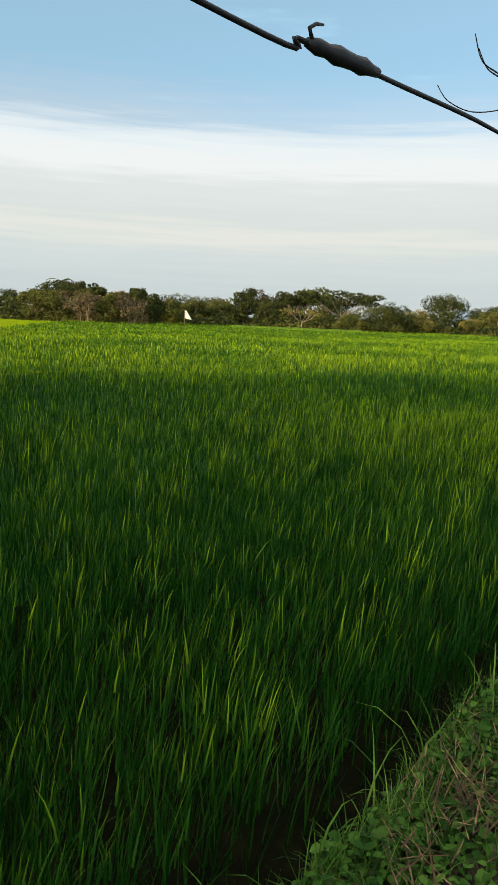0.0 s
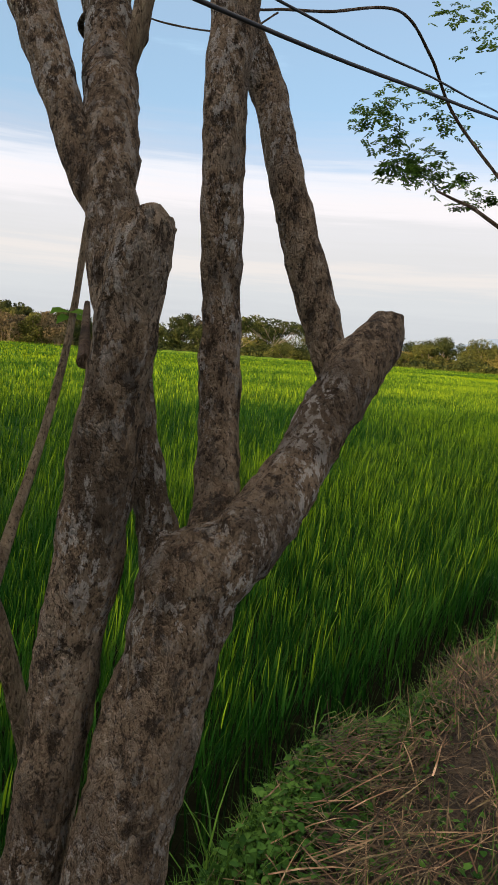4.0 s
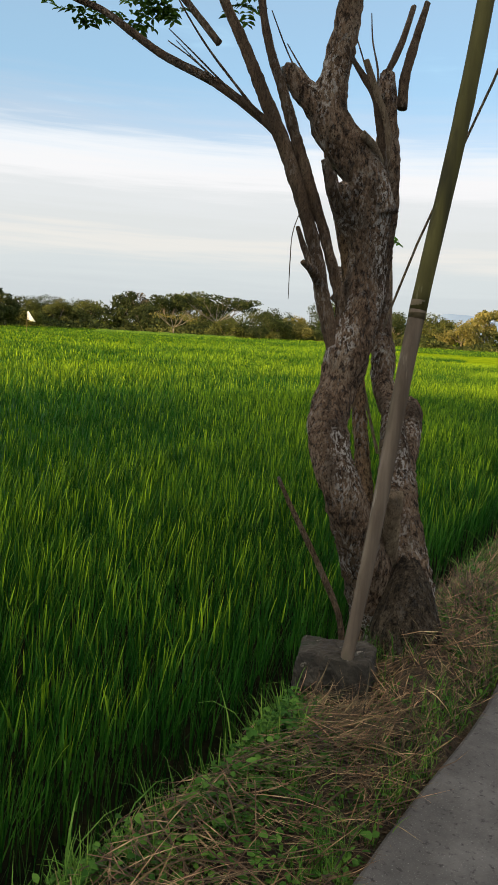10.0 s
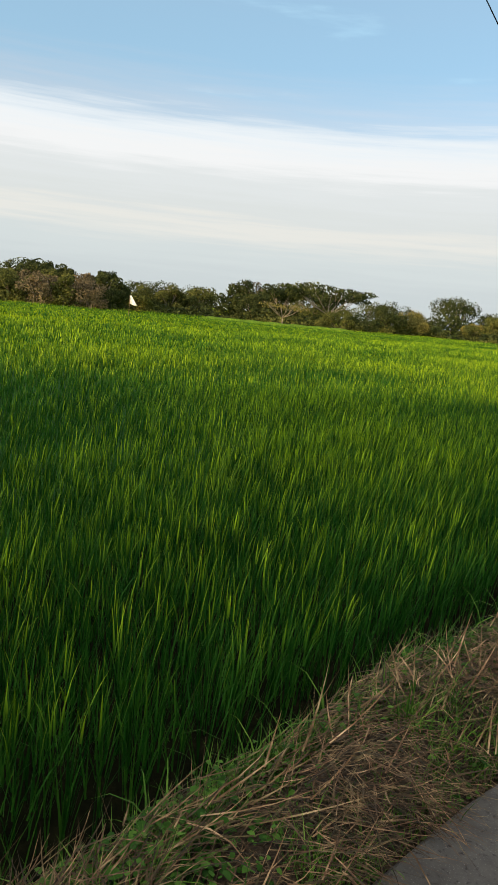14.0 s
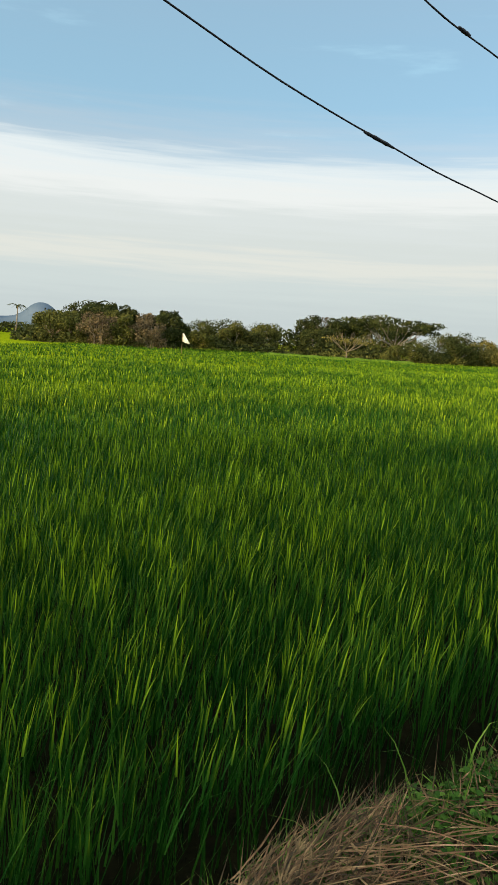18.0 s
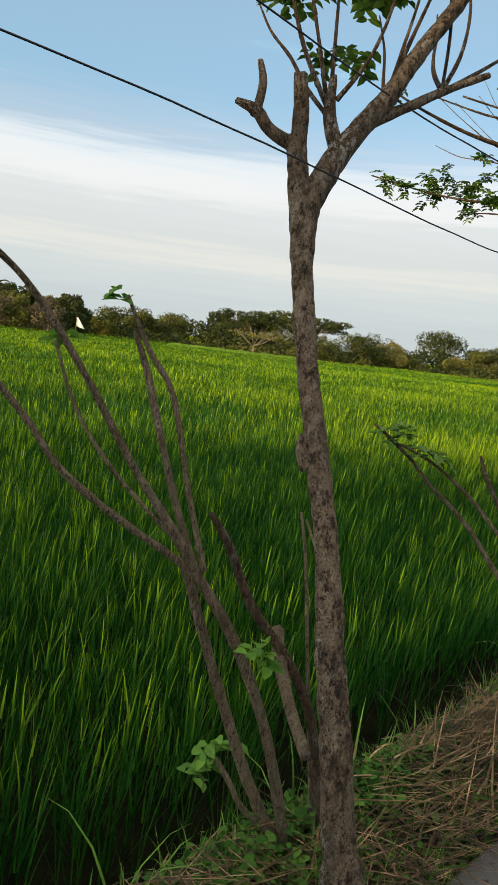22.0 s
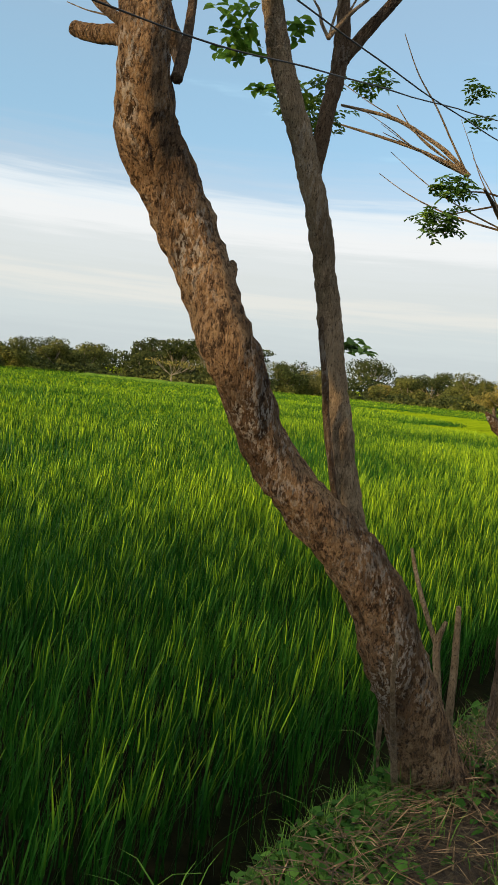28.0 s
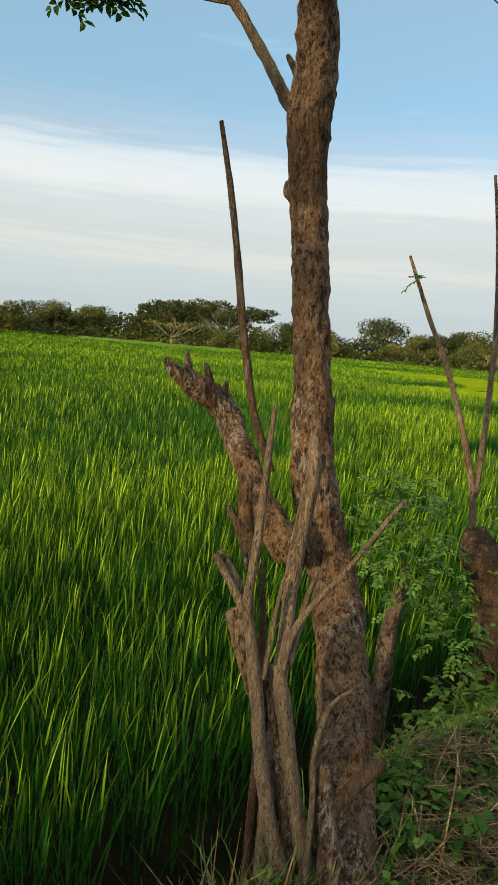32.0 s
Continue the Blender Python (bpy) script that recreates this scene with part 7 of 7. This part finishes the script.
# ---- cables ----
def cable(name, label, points, radius, splices=()):
    root = thing(name, label, "cable", "cables strung along the trees", points[0])
    base = Vector(points[0])
    path = []
    n = len(points)
    for i in range(n - 1):
        p0, p1, p2, p3 = (Vector(points[max(0, min(n - 1, i + k))]) - base for k in (-1, 0, 1, 2))
        for s in range(12):
            t = s / 12
            q = 0.5 * (2 * p1 + (p2 - p0) * t + (2 * p0 - 5 * p1 + 4 * p2 - p3) * t * t + (3 * p1 - p0 - 3 * p2 + p3) * t ** 3)
            path.append(q + Vector((0, 0, 0.006 * noise.noise(Vector((0, (q.y + base.y) * 3, radius * 900))))))
    path.append(Vector(points[-1]) - base)
    v, f = tube(path, [radius * (1 + 0.12 * noise.noise(Vector((p.y * 9, 0, 0)))) for p in path], 8)
    add("wire", mesh_of("wire", v, f, CABLE, True), root)
    for a, b, fat in splices:
        p, q = Vector(a) - base, Vector(b) - base
        pts = [p.lerp(q, k / 8) for k in range(9)]
        rad = [radius * (1 + fat * (0.35 + 0.65 * math.sin(math.pi * min(1, max(0, k / 8))) ** 0.5) * (1 + 0.25 * math.sin(k * 2.4))) for k in range(9)]
        v, f = tube(pts, rad, 9)
        sp = add("splice", mesh_of("splice", v, f, CABLE, True), root, "taped splice")
        if fat < 2:
            continue
        d = (q - p).normalized()
        tail = [p + d * 0.01, p + Vector((0.004, 0, 0.005)), p - d * 0.006 + Vector((0.006, 0, 0.010)), p + d * 0.004 + Vector((0.006, 0, 0.016)), p + d * 0.018 + Vector((0.004, 0, 0.019))]
        v, f = tube(tail, [radius * 0.7, radius * 0.8, radius * 0.8, radius * 0.7, radius * 0.5], 6)
        add("tail", mesh_of("tail", v, f, CABLE, True), sp)


cable("cable", "black insulated cable slung low in front of the trees",
      [(-0.60, -8, 2.4), (-0.66, -1, 1.84), (-0.70, 2.2, 1.748), (-0.70, 2.61, 1.752), (-0.70, 2.734, 1.758), (-0.70, 3.05, 1.766), (-0.70, 3.45, 1.760), (-0.70, 3.85, 1.770), (-0.70, 4.138, 1.790), (-0.70, 4.352, 1.808), (-0.68, 4.75, 1.825), (-0.64, 5.2, 1.845), (-0.58, 5.94, 1.922), (-0.6, 7.5, 2.2), (-0.8, 10, 2.9), (-1.0, 12.9, 3.9)],
      0.0027, [((-0.70, 2.61, 1.752), (-0.70, 2.735, 1.758), 2.2)])
cable("cable", "thin black cable slung between the tree trunks",
      [(-0.80, -8, 2.9), (-0.80, 0, 2.25), (-0.80, 3.4, 2.06), (-0.80, 4.4, 2.0), (-0.80, 5.36, 2.02), (-0.80, 6.5, 2.14), (-0.85, 8, 2.4), (-0.95, 10.5, 3.1), (-1.05, 12.9, 4.1)], 0.0025)
cable("cable", "long black cable sagging from tree to tree",
      [(-1.1, 13.2, 4.0), (-1.18, 14.6, 3.05), (-1.2, 15.52, 2.62), (-1.2, 16.8, 2.24), (-1.2, 17.8, 2.05), (-1.2, 19.0, 1.965), (-1.2, 20.2, 1.965), (-1.2, 21.4, 1.93), (-1.2, 22.4, 1.935),
       (-1.22, 23.4, 2.04), (-1.3, 24.4, 2.16), (-1.3, 25.0, 2.24), (-1.3, 26.0, 2.47), (-1.4, 28.0, 2.95), (-1.6, 31.0, 3.6)],
      0.0023, [((-1.2, 17.76, 2.055), (-1.2, 17.88, 2.042), 1.2), ((-1.2, 19.2, 1.966), (-1.2, 19.27, 1.966), 1.5), ((-1.2, 22.46, 1.938), (-1.2, 22.49, 1.94), 1.4), ((-1.2, 22.78, 1.965), (-1.2, 22.84, 1.972), 1.0)])
cable("cable", "black cable above the shrubs between the trees",
      [(-1.1, 13.2, 4.6), (-1.15, 15.5, 3.1), (-1.18, 16.8, 2.71), (-1.2, 17.4, 2.56), (-1.2, 17.9, 2.445), (-1.2, 18.4, 2.39), (-1.2, 19.4, 2.31), (-1.2, 20.2, 2.26), (-1.2, 21.1, 2.22), (-1.2, 22.4, 2.26), (-1.25, 23.6, 2.37), (-1.3, 24.6, 2.46),
       (-1.3, 26.0, 2.53), (-1.3, 27.0, 2.61), (-1.5, 31.0, 3.1)],
      0.0025, [((-1.2, 18.12, 2.417), (-1.2, 18.18, 2.412), 1.4), ((-1.2, 18.62, 2.373), (-1.2, 18.72, 2.365), 1.3)])

# ---- concrete anchor block with a leaning bamboo prop ----
BLOCK = material("old_concrete", [(0.012, 0.010, 0.007), (0.028, 0.023, 0.016), (0.060, 0.050, 0.036)], scale=9, rough=0.95, bump=0.01, bump_scale=45,
                 spots=[((0.016, 0.018, 0.009), 5.0, 0.5, 0.64), ((0.16, 0.14, 0.11), 26.0, 0.64, 0.72)])
BAMBOO = material("bamboo_pole", [(0.062, 0.046, 0.032), (0.100, 0.076, 0.054), (0.160, 0.125, 0.090)], scale=14, rough=0.92, bump=0.003, bump_scale=90, stretch=(1, 1, 0.10), spec=0.1,
                  spots=[((0.050, 0.042, 0.024), 3.0, 0.48, 0.62), ((0.22, 0.19, 0.15), 9.0, 0.60, 0.68)])

BAMBOO_GREEN = material("green_bamboo", [(0.034, 0.030, 0.009), (0.056, 0.050, 0.014), (0.085, 0.074, 0.024)], scale=12, rough=0.85, bump=0.003, bump_scale=90, stretch=(1, 1, 0.12), spec=0.15,
                        spots=[((0.022, 0.020, 0.008), 5.0, 0.52, 0.66), ((0.15, 0.13, 0.075), 14.0, 0.60, 0.70)])


def build_block():
    root = thing("concrete_block", "mossy weathered concrete anchor block among the weeds", "concrete block", at=(-1.21, 12.265, -0.16))
    bm = bmesh.new()
    bmesh.ops.create_cube(bm, size=1)
    bmesh.ops.subdivide_edges(bm, edges=bm.edges[:], cuts=22, use_grid_fill=True)
    half, curve = Vector((0.17, 0.115, 0.20)), 0.026
    for v in bm.verts:                                                             # worn round edges
        c = Vector((v.co.x * 0.34, v.co.y * 0.23, v.co.z * 0.40))
        core = Vector([max(-half[i] + curve, min(half[i] - curve, c[i])) for i in range(3)])
        v.co = core + (c - core).normalized() * curve if (c - core).length > 1e-6 else c
    turn = Matrix.Rotation(radians(20), 4, "Z")
    for v in bm.verts:
        c = v.co * 1.0
        v.co = c * (1 - 0.10 * (c.z / 0.34)) + Vector((0, 0, 0.15))
        v.co += c.normalized() * (0.020 * noise.noise(c * 9) + 0.012 * noise.noise(c * 24) + 0.010 * noise.noise(c * 60))
    bmesh.ops.transform(bm, matrix=turn, verts=bm.verts)
    me = bpy.data.meshes.new("body")
    bm.to_mesh(me)
    bm.free()
    me.materials.append(BLOCK)
    add("body", me, root)


build_block()


def build_prop():
    root = thing("bamboo_pole", "leaning grey-green bamboo prop standing on the concrete block", "pole", at=(-1.14, 12.2, 0.14))
    a, b = Vector((-1.14, 12.2, 0.14)), Vector((-1.031, 12.40, 1.623))
    d = b - a
    for name, s0, s1, r0, r1, mat, label in (("lower_cane", 0, 1, 0.027, 0.0340, BAMBOO, "greyed dry cane"), ("upper_cane", 1, 3.2, 0.0340, 0.033, BAMBOO_GREEN, "olive green cane")):
        pts, rad = [], []
        for k in range(41):
            s = s0 + (s1 - s0) * k / 40
            pts.append(d * s + Vector((0.006 * math.sin(s * 5), 0.006 * math.cos(s * 4), 0)))
            rad.append((r0 + (r1 - r0) * k / 40) * (1 + (0.05 if k % 10 == 0 else 0)))
        v, f = tube(pts, rad, 20)
        add(name, mesh_of(name, v, f, mat, True), root, label)
    dark = material("dark_tape", [(0.035, 0.028, 0.012), (0.055, 0.042, 0.018), (0.08, 0.06, 0.028)], scale=20, rough=0.7)
    mid = b - a + Vector((0.006 * math.sin(5), 0.006 * math.cos(4), 0))
    n = d.normalized()
    v, f = tube([mid - n * 0.035, mid, mid + n * 0.04], [0.0348, 0.0354, 0.0348], 20)
    add("band", mesh_of("band", v, f, dark, True), root, "dark stained band")
    guy = thing("guy_wire", "thin grey wire from trunk up to bamboo prop", "wire", at=(-1.37, 12.893, 1.619))
    pts = [Vector(p) - Vector((-1.37, 12.893, 1.619)) for p in ((-1.39, 12.9, 1.55), (-1.37, 12.893, 1.619), (-1.25, 12.88, 1.95), (-1.12, 12.86, 2.25), (-0.95, 12.8, 2.6), (-0.7, 12.7, 3.2))]
    v, f = tube(pts, [0.006] * 6, 7)
    add("wire", mesh_of("wire", v, f, TWIG, True), guy)


build_prop()


# ---- ring of wire round a limb of the many-trunked tree ----
def build_ring():
    root = thing("wire_band", "rusty wire band tied round a tree limb", "wire", at=(-1.13, 5.85, 2.06))
    n = 20
    pts = [Vector((math.cos(2 * math.pi * k / n) * 0.058, math.sin(2 * math.pi * k / n) * 0.058, 0.012 * math.sin(2 * math.pi * k / n + 2.5))) for k in range(n + 1)]
    v, f = tube(pts, [0.006] * (n + 1), 6)
    add("loop", mesh_of("loop", v, f, TWIG_DARK, True), root)


build_ring()


# ---- crumpled plastic bag ----
def build_bag():
    root = thing("plastic_bag", "crumpled white plastic bag caught between two trunks", "plastic bag", at=(-0.92, 5.33, 0.03))
    bm = bmesh.new()
    bmesh.ops.create_icosphere(bm, subdivisions=4, radius=1)
    for v in bm.verts:
        c = v.co.copy()
        k = 1 + 0.40 * noise.noise(c * 1.7) + 0.30 * abs(noise.noise(c * 4.3)) + 0.14 * noise.noise(c * 10)
        v.co = Vector((c.x * 0.042 * k * (1.25 - 0.5 * c.z) - 0.03 * c.z, c.y * 0.072 * k * (1.3 - 0.6 * c.z) - 0.035 * c.z, c.z * 0.115 * k + 0.11))
    me = bpy.data.meshes.new("bag")
    bm.to_mesh(me)
    bm.free()
    me.materials.append(material("bag_film", [(0.32, 0.35, 0.38), (0.48, 0.50, 0.53), (0.66, 0.67, 0.69)], scale=14, rough=0.35, bump=0.01, bump_scale=28, glow=0.2,
                                 spots=[((0.30, 0.30, 0.27), 9.0, 0.56, 0.68)]))
    add("bag", me, root)


build_bag()


# ---- litter, grass and weeds on the verge ----
def verge_edge(y):
    return np.interp(y, BANK_Y, BANK_X) + 0.04 * np.sin(y * 2.3 + 1) + 0.02 * np.sin(y * 5.1)


def straw_amount(y):
    return np.interp(y, [0, 3.5, 6, 9, 12, 13.5, 17, 19.5, 20.5, 22, 24, 26, 27.5, 29, 30.5, 34], [0.15, 0.15, 0.4, 0.7, 0.6, 0.7, 0.8, 0.7, 0.4, 0.55, 0.6, 0.4, 0.3, 0.5, 0.45, 0.45])


HEAPS = [(-0.90, 28.30, 0.24, 0.42, 0.13, 700), (-0.86, 12.9, 0.12, 0.22, 0.05, 120), (-0.95, 22.15, 0.16, 0.3, 0.05, 220), (-0.95, 26.6, 0.15, 0.3, 0.05, 200), (-0.9, 20.75, 0.14, 0.22, 0.04, 140)]  # x, y, reach, height, stalks


def build_straw():
    n = 90000
    y = rng.uniform(1.0, 36, n)
    e = verge_edge(y)
    k = road_edge(y)
    x = k - 0.01 - (rng.uniform(0, 1, n) ** 0.9) * (k - e + 0.02)
    clump = np.sin(x * 9 + 2 * np.sin(y * 3.1)) * 0.5 + np.sin(y * 4.7 + x * 5) * 0.5
    keep = rng.uniform(0, 1, n) < straw_amount(y) * np.clip(0.6 + 0.6 * clump, 0.3, 1)
    x, y, clump = x[keep], y[keep], clump[keep]
    m = len(x)
    z = verge_z(x, y) + np.abs(rng.normal(0, 0.030, m)) + 0.036 * (clump + 1) + 0.002
    flow = 1.2 * np.sin(y * 1.3 + x * 3) + 1.1
    head = flow + rng.normal(0, 0.75, m)
    corners = blades(np.stack([x, y, z], -1), head, rng.normal(1.46, 0.20, m), rng.uniform(0.06, 0.30, m), rng.uniform(0.002, 0.0072, m), rng.normal(0.04, 0.26, m), 3)
    outside = corners[:, :, 0].min(axis=1) > verge_edge(corners[:, :, 1].mean(axis=1)) - 0.05
    corners, z = corners[outside], z[outside]
    floor = verge_z(corners[:, :, 0], corners[:, :, 1]) + 0.003
    corners[:, :, 2] = np.maximum(corners[:, :, 2], np.minimum(floor, z[:, None] + 0.03))
    tagged(add("straw_litter", strips("straw_litter", corners, STRAW, blade_faces(3))), "dry brown straw and cut grass strewn over the verge", "straw", kind="stuff")
    # long stalks lying over the litter, combed one way
    n = 5500
    y = rng.uniform(4.0, 36, n)
    e, k = verge_edge(y), road_edge(y)
    x = k - 0.02 - rng.uniform(0, 1, n) * (k - e - 0.05)
    lay = np.sin(y * 2.1 + 1.7 * np.sin(x * 4)) * 0.5 + np.sin(y * 5.3 + 2) * 0.3
    keep = rng.uniform(0, 1, n) < straw_amount(y) * np.clip(0.55 + lay, 0.08, 1)
    x, y, lay = x[keep], y[keep], lay[keep]
    m = len(x)
    z = verge_z(x, y) + 0.05 + 0.03 * lay + np.abs(rng.normal(0, 0.022, m))
    head = 1.15 + 0.9 * np.sin(y * 0.9) + rng.normal(0, 0.42, m)
    corners = blades(np.stack([x, y, z], -1), head, rng.normal(1.44, 0.14, m), rng.uniform(0.16, 0.48, m), rng.uniform(0.004, 0.0095, m), rng.normal(0.08, 0.22, m), 4)
    inside = (corners[:, :, 0].min(axis=1) > verge_edge(corners[:, :, 1].mean(axis=1)) - 0.06) & (corners[:, :, 0].max(axis=1) < road_edge(corners[:, :, 1].mean(axis=1)) + 0.10)
    corners = corners[inside]
    corners[:, :, 2] = np.maximum(corners[:, :, 2], verge_z(corners[:, :, 0], corners[:, :, 1]) + 0.006)
    tagged(add("straw_stalks", strips("straw_stalks", corners, STALK, blade_faces(4))), "long pale dry stalks combed over the verge litter", "straw", kind="stuff")
    # heaps of raked stalks
    roots, heads, leans, lens, wids, bends = [], [], [], [], [], []
    for hx, hy, rx, ry, high, count in HEAPS:
        for _ in range(count):
            a, r = rng.uniform(0, 6.28), math.sqrt(rng.uniform(0, 1))
            roots.append((hx + rx * r * math.cos(a), hy + ry * r * math.sin(a), high * (1 - r * r) * rng.uniform(0.5, 1.0) + 0.01))
            heads.append(rng.uniform(0, 6.28)), leans.append(rng.normal(1.35, 0.22)), lens.append(rng.uniform(0.10, 0.34))
            wids.append(rng.uniform(0.003, 0.0078)), bends.append(rng.normal(0.05, 0.35))
    R = np.array(roots)
    base = np.maximum(verge_z(R[:, 0], R[:, 1]), -0.05)
    R[:, 2] += base
    corners = blades(R, *(np.array(q) for q in (heads, leans, lens, wids, bends)), 5)
    floor = np.maximum(verge_z(corners[:, :, 0], corners[:, :, 1]), -0.06) + 0.004
    corners[:, :, 2] = np.maximum(corners[:, :, 2], floor)
    tagged(add("straw_heap", strips("straw_heap", corners, STRAW, blade_faces(5))), "tangled heaps of dry brown stalks raked round the tree feet", "straw", kind="stuff")
    # short chaff between the stalks
    k = 34000
    y = rng.uniform(1.0, 36, k)
    kerb = road_edge(y)
    x = kerb + 0.04 - rng.uniform(0, 1, k) * (kerb + 0.04 - verge_edge(y))
    z = np.where(x > kerb, 0.004, verge_z(x, y) + 0.006)
    keep = rng.uniform(0, 1, k) < np.where(x > kerb, 0.25, 0.4 + 0.6 * straw_amount(y))
    x, y, z = x[keep], y[keep], z[keep]
    m = len(x)
    corners = blades(np.stack([x, y, z], -1), rng.uniform(0, 6.28, m), rng.normal(1.5, 0.06, m), rng.uniform(0.02, 0.07, m), rng.uniform(0.002, 0.006, m), rng.normal(0.0, 0.1, m), 2)
    tagged(add("chaff", strips("chaff", corners, DULL, blade_faces(2))), "short dull brown chaff on the soil", "straw", kind="stuff")


STALK = material("dry_stalk", [(0.045, 0.026, 0.011), (0.130, 0.086, 0.038), (0.330, 0.245, 0.125)], scale=10, rough=0.85, island=0.8, glow=0.08, spec=0.1)
DULL = material("dull_litter", [(0.030, 0.020, 0.009), (0.072, 0.050, 0.023), (0.15, 0.108, 0.054)], scale=5, rough=0.9, island=0.35)


def build_grass():
    roots, heads, leans, lens, wids, bends = [], [], [], [], [], []

    def tuft(x, y, count, height, spread, width=0.005):
        for _ in range(count):
            roots.append((x + rng.normal(0, spread), y + rng.normal(0, spread), 0))
            heads.append(rng.uniform(0, 6.28)), leans.append(abs(rng.normal(0.25, 0.2))), lens.append(height * rng.uniform(0.5, 1.2))
            wids.append(width * rng.uniform(0.6, 1.3)), bends.append(abs(rng.normal(0.28, 0.2)))

    for _ in range(6000):
        y = rng.uniform(1, 36)
        edge, kerb = float(verge_edge(y)), float(road_edge(y))
        where = rng.uniform(0, 1)
        x = edge + rng.normal(0.0, 0.07) if where < 0.55 else kerb - 0.03 - abs(rng.normal(0, 0.05)) if where < 0.75 else rng.uniform(edge, kerb)
        tuft(x, y, int(rng.integers(4, 13)), rng.uniform(0.06, 0.19) * (1.25 if y < 5 else 1.0), 0.022)
    for y, n, h in ((15.1, 40, 0.24), (15.2, 30, 0.2), (14.4, 22, 0.15), (13.6, 18, 0.13), (11.4, 22, 0.15), (15.35, 46, 0.22), (15.5, 30, 0.18), (16.4, 26, 0.17), (9.9, 30, 0.18), (10.1, 24, 0.16), (7.3, 26, 0.15), (22.9, 34, 0.14), (20.2, 24, 0.13), (4.3, 40, 0.20), (4.9, 40, 0.22), (3.8, 40, 0.20)):
        tuft(float(road_edge(y)) - 0.16 + rng.normal(0, 0.06), y, n, h, 0.035, 0.0065)
    # long arching blades on the paddy bank
    for _ in range(650):
        y = rng.uniform(1, 36)
        x = float(verge_edge(y)) - rng.uniform(0.0, 0.16)
        roots.append((x, y, 0)), heads.append(rng.uniform(0, 6.28)), leans.append(rng.uniform(0.1, 0.5)), lens.append(rng.uniform(0.22, 0.44))
        wids.append(rng.uniform(0.006, 0.011)), bends.append(rng.uniform(0.35, 0.75))
    R = np.array(roots, float)
    R[:, 2] = verge_z(R[:, 0], R[:, 1]) - 0.005
    corners = blades(R, *(np.array(a) for a in (heads, leans, lens, wids, bends)), 4)
    tagged(add("grass_tufts", strips("grass_tufts", corners, GRASS, blade_faces(4))), "green grass tufts along the bank and road edge", "grass", kind="stuff")


GRASS = material("verge_grass", [(0.026, 0.076, 0.008), (0.054, 0.120, 0.014), (0.115, 0.190, 0.030)], scale=4, rough=0.6, island=0.6, glow=0.15, spec=0.08)


def build_weeds():
    """Low creeping weeds: small broad leaves on short stalks, thick on the bank's shoulder."""
    n = 125000
    y = rng.uniform(1, 36, n)
    edge = verge_edge(y)
    x = edge + rng.normal(0.06, 0.11, n)
    stray = rng.uniform(0, 1, n) < 0.36
    x = np.where(stray, road_edge(y) - rng.uniform(0.0, 1.0, n) * (road_edge(y) - edge), x)
    patch = np.sin(y * 2.7 + 4 * x) * 0.5 + np.sin(y * 6.1 - 3 * x + 1) * 0.3
    lush = np.interp(y, [0, 5, 7, 10, 12, 14, 19, 20.5, 23, 25, 28, 30, 36], [0.9, 0.9, 0.8, 0.7, 0.8, 0.6, 0.6, 1.2, 1.1, 1.3, 1.7, 1.7, 1.6])
    keep = (rng.uniform(0, 1, n) < lush * (0.75 + patch)) & (x < road_edge(y) + 0.03) & (x > edge - 0.20)
    x, y = x[keep], y[keep]
    m = len(x)
    z = verge_z(x, y) + np.abs(rng.normal(0.03, 0.022, m)) * np.where(x < verge_edge(y) + 0.15, 1.3, 1.0)
    p = np.stack([x, y, z], -1)
    an, tilt = rng.uniform(0, 6.28, m), rng.normal(0.0, 0.35, m)
    v = np.stack([np.cos(an) * np.cos(tilt), np.sin(an) * np.cos(tilt), np.sin(tilt)], -1)
    up = np.array([0, 0, 1.0]) + rng.normal(0, 0.3, (m, 3))
    w = np.cross(v, up)
    w /= np.linalg.norm(w, axis=1, keepdims=True)
    ln = (rng.uniform(0.014, 0.034, m) * (1 + 0.5 * (rng.uniform(0, 1, m) < np.interp(y, [0, 5, 7, 19, 23, 26, 36], [0.6, 0.5, 0.1, 0.1, 0.3, 0.6, 0.7]))))[:, None]
    wd = ln * rng.uniform(0.5, 0.85, m)[:, None]
    dip = np.array([0, 0, 1.0]) * ln
    near, far = p + v * ln * 0.28, p + v * ln * 0.66 - dip * 0.04
    corners = np.stack([p, near - w * wd * 0.5 + dip * 0.08, far - w * wd * 0.40 + dip * 0.06, p + v * ln - dip * 0.15, far + w * wd * 0.40 + dip * 0.06, near + w * wd * 0.5 + dip * 0.08, near, far], 1)
    tagged(add("creeping_weeds", strips("creeping_weeds", corners, WEED, LEAF_FACES)), "low green creeping weeds on the paddy bank", "weeds", kind="stuff")


build_straw()
build_grass()
build_weeds()
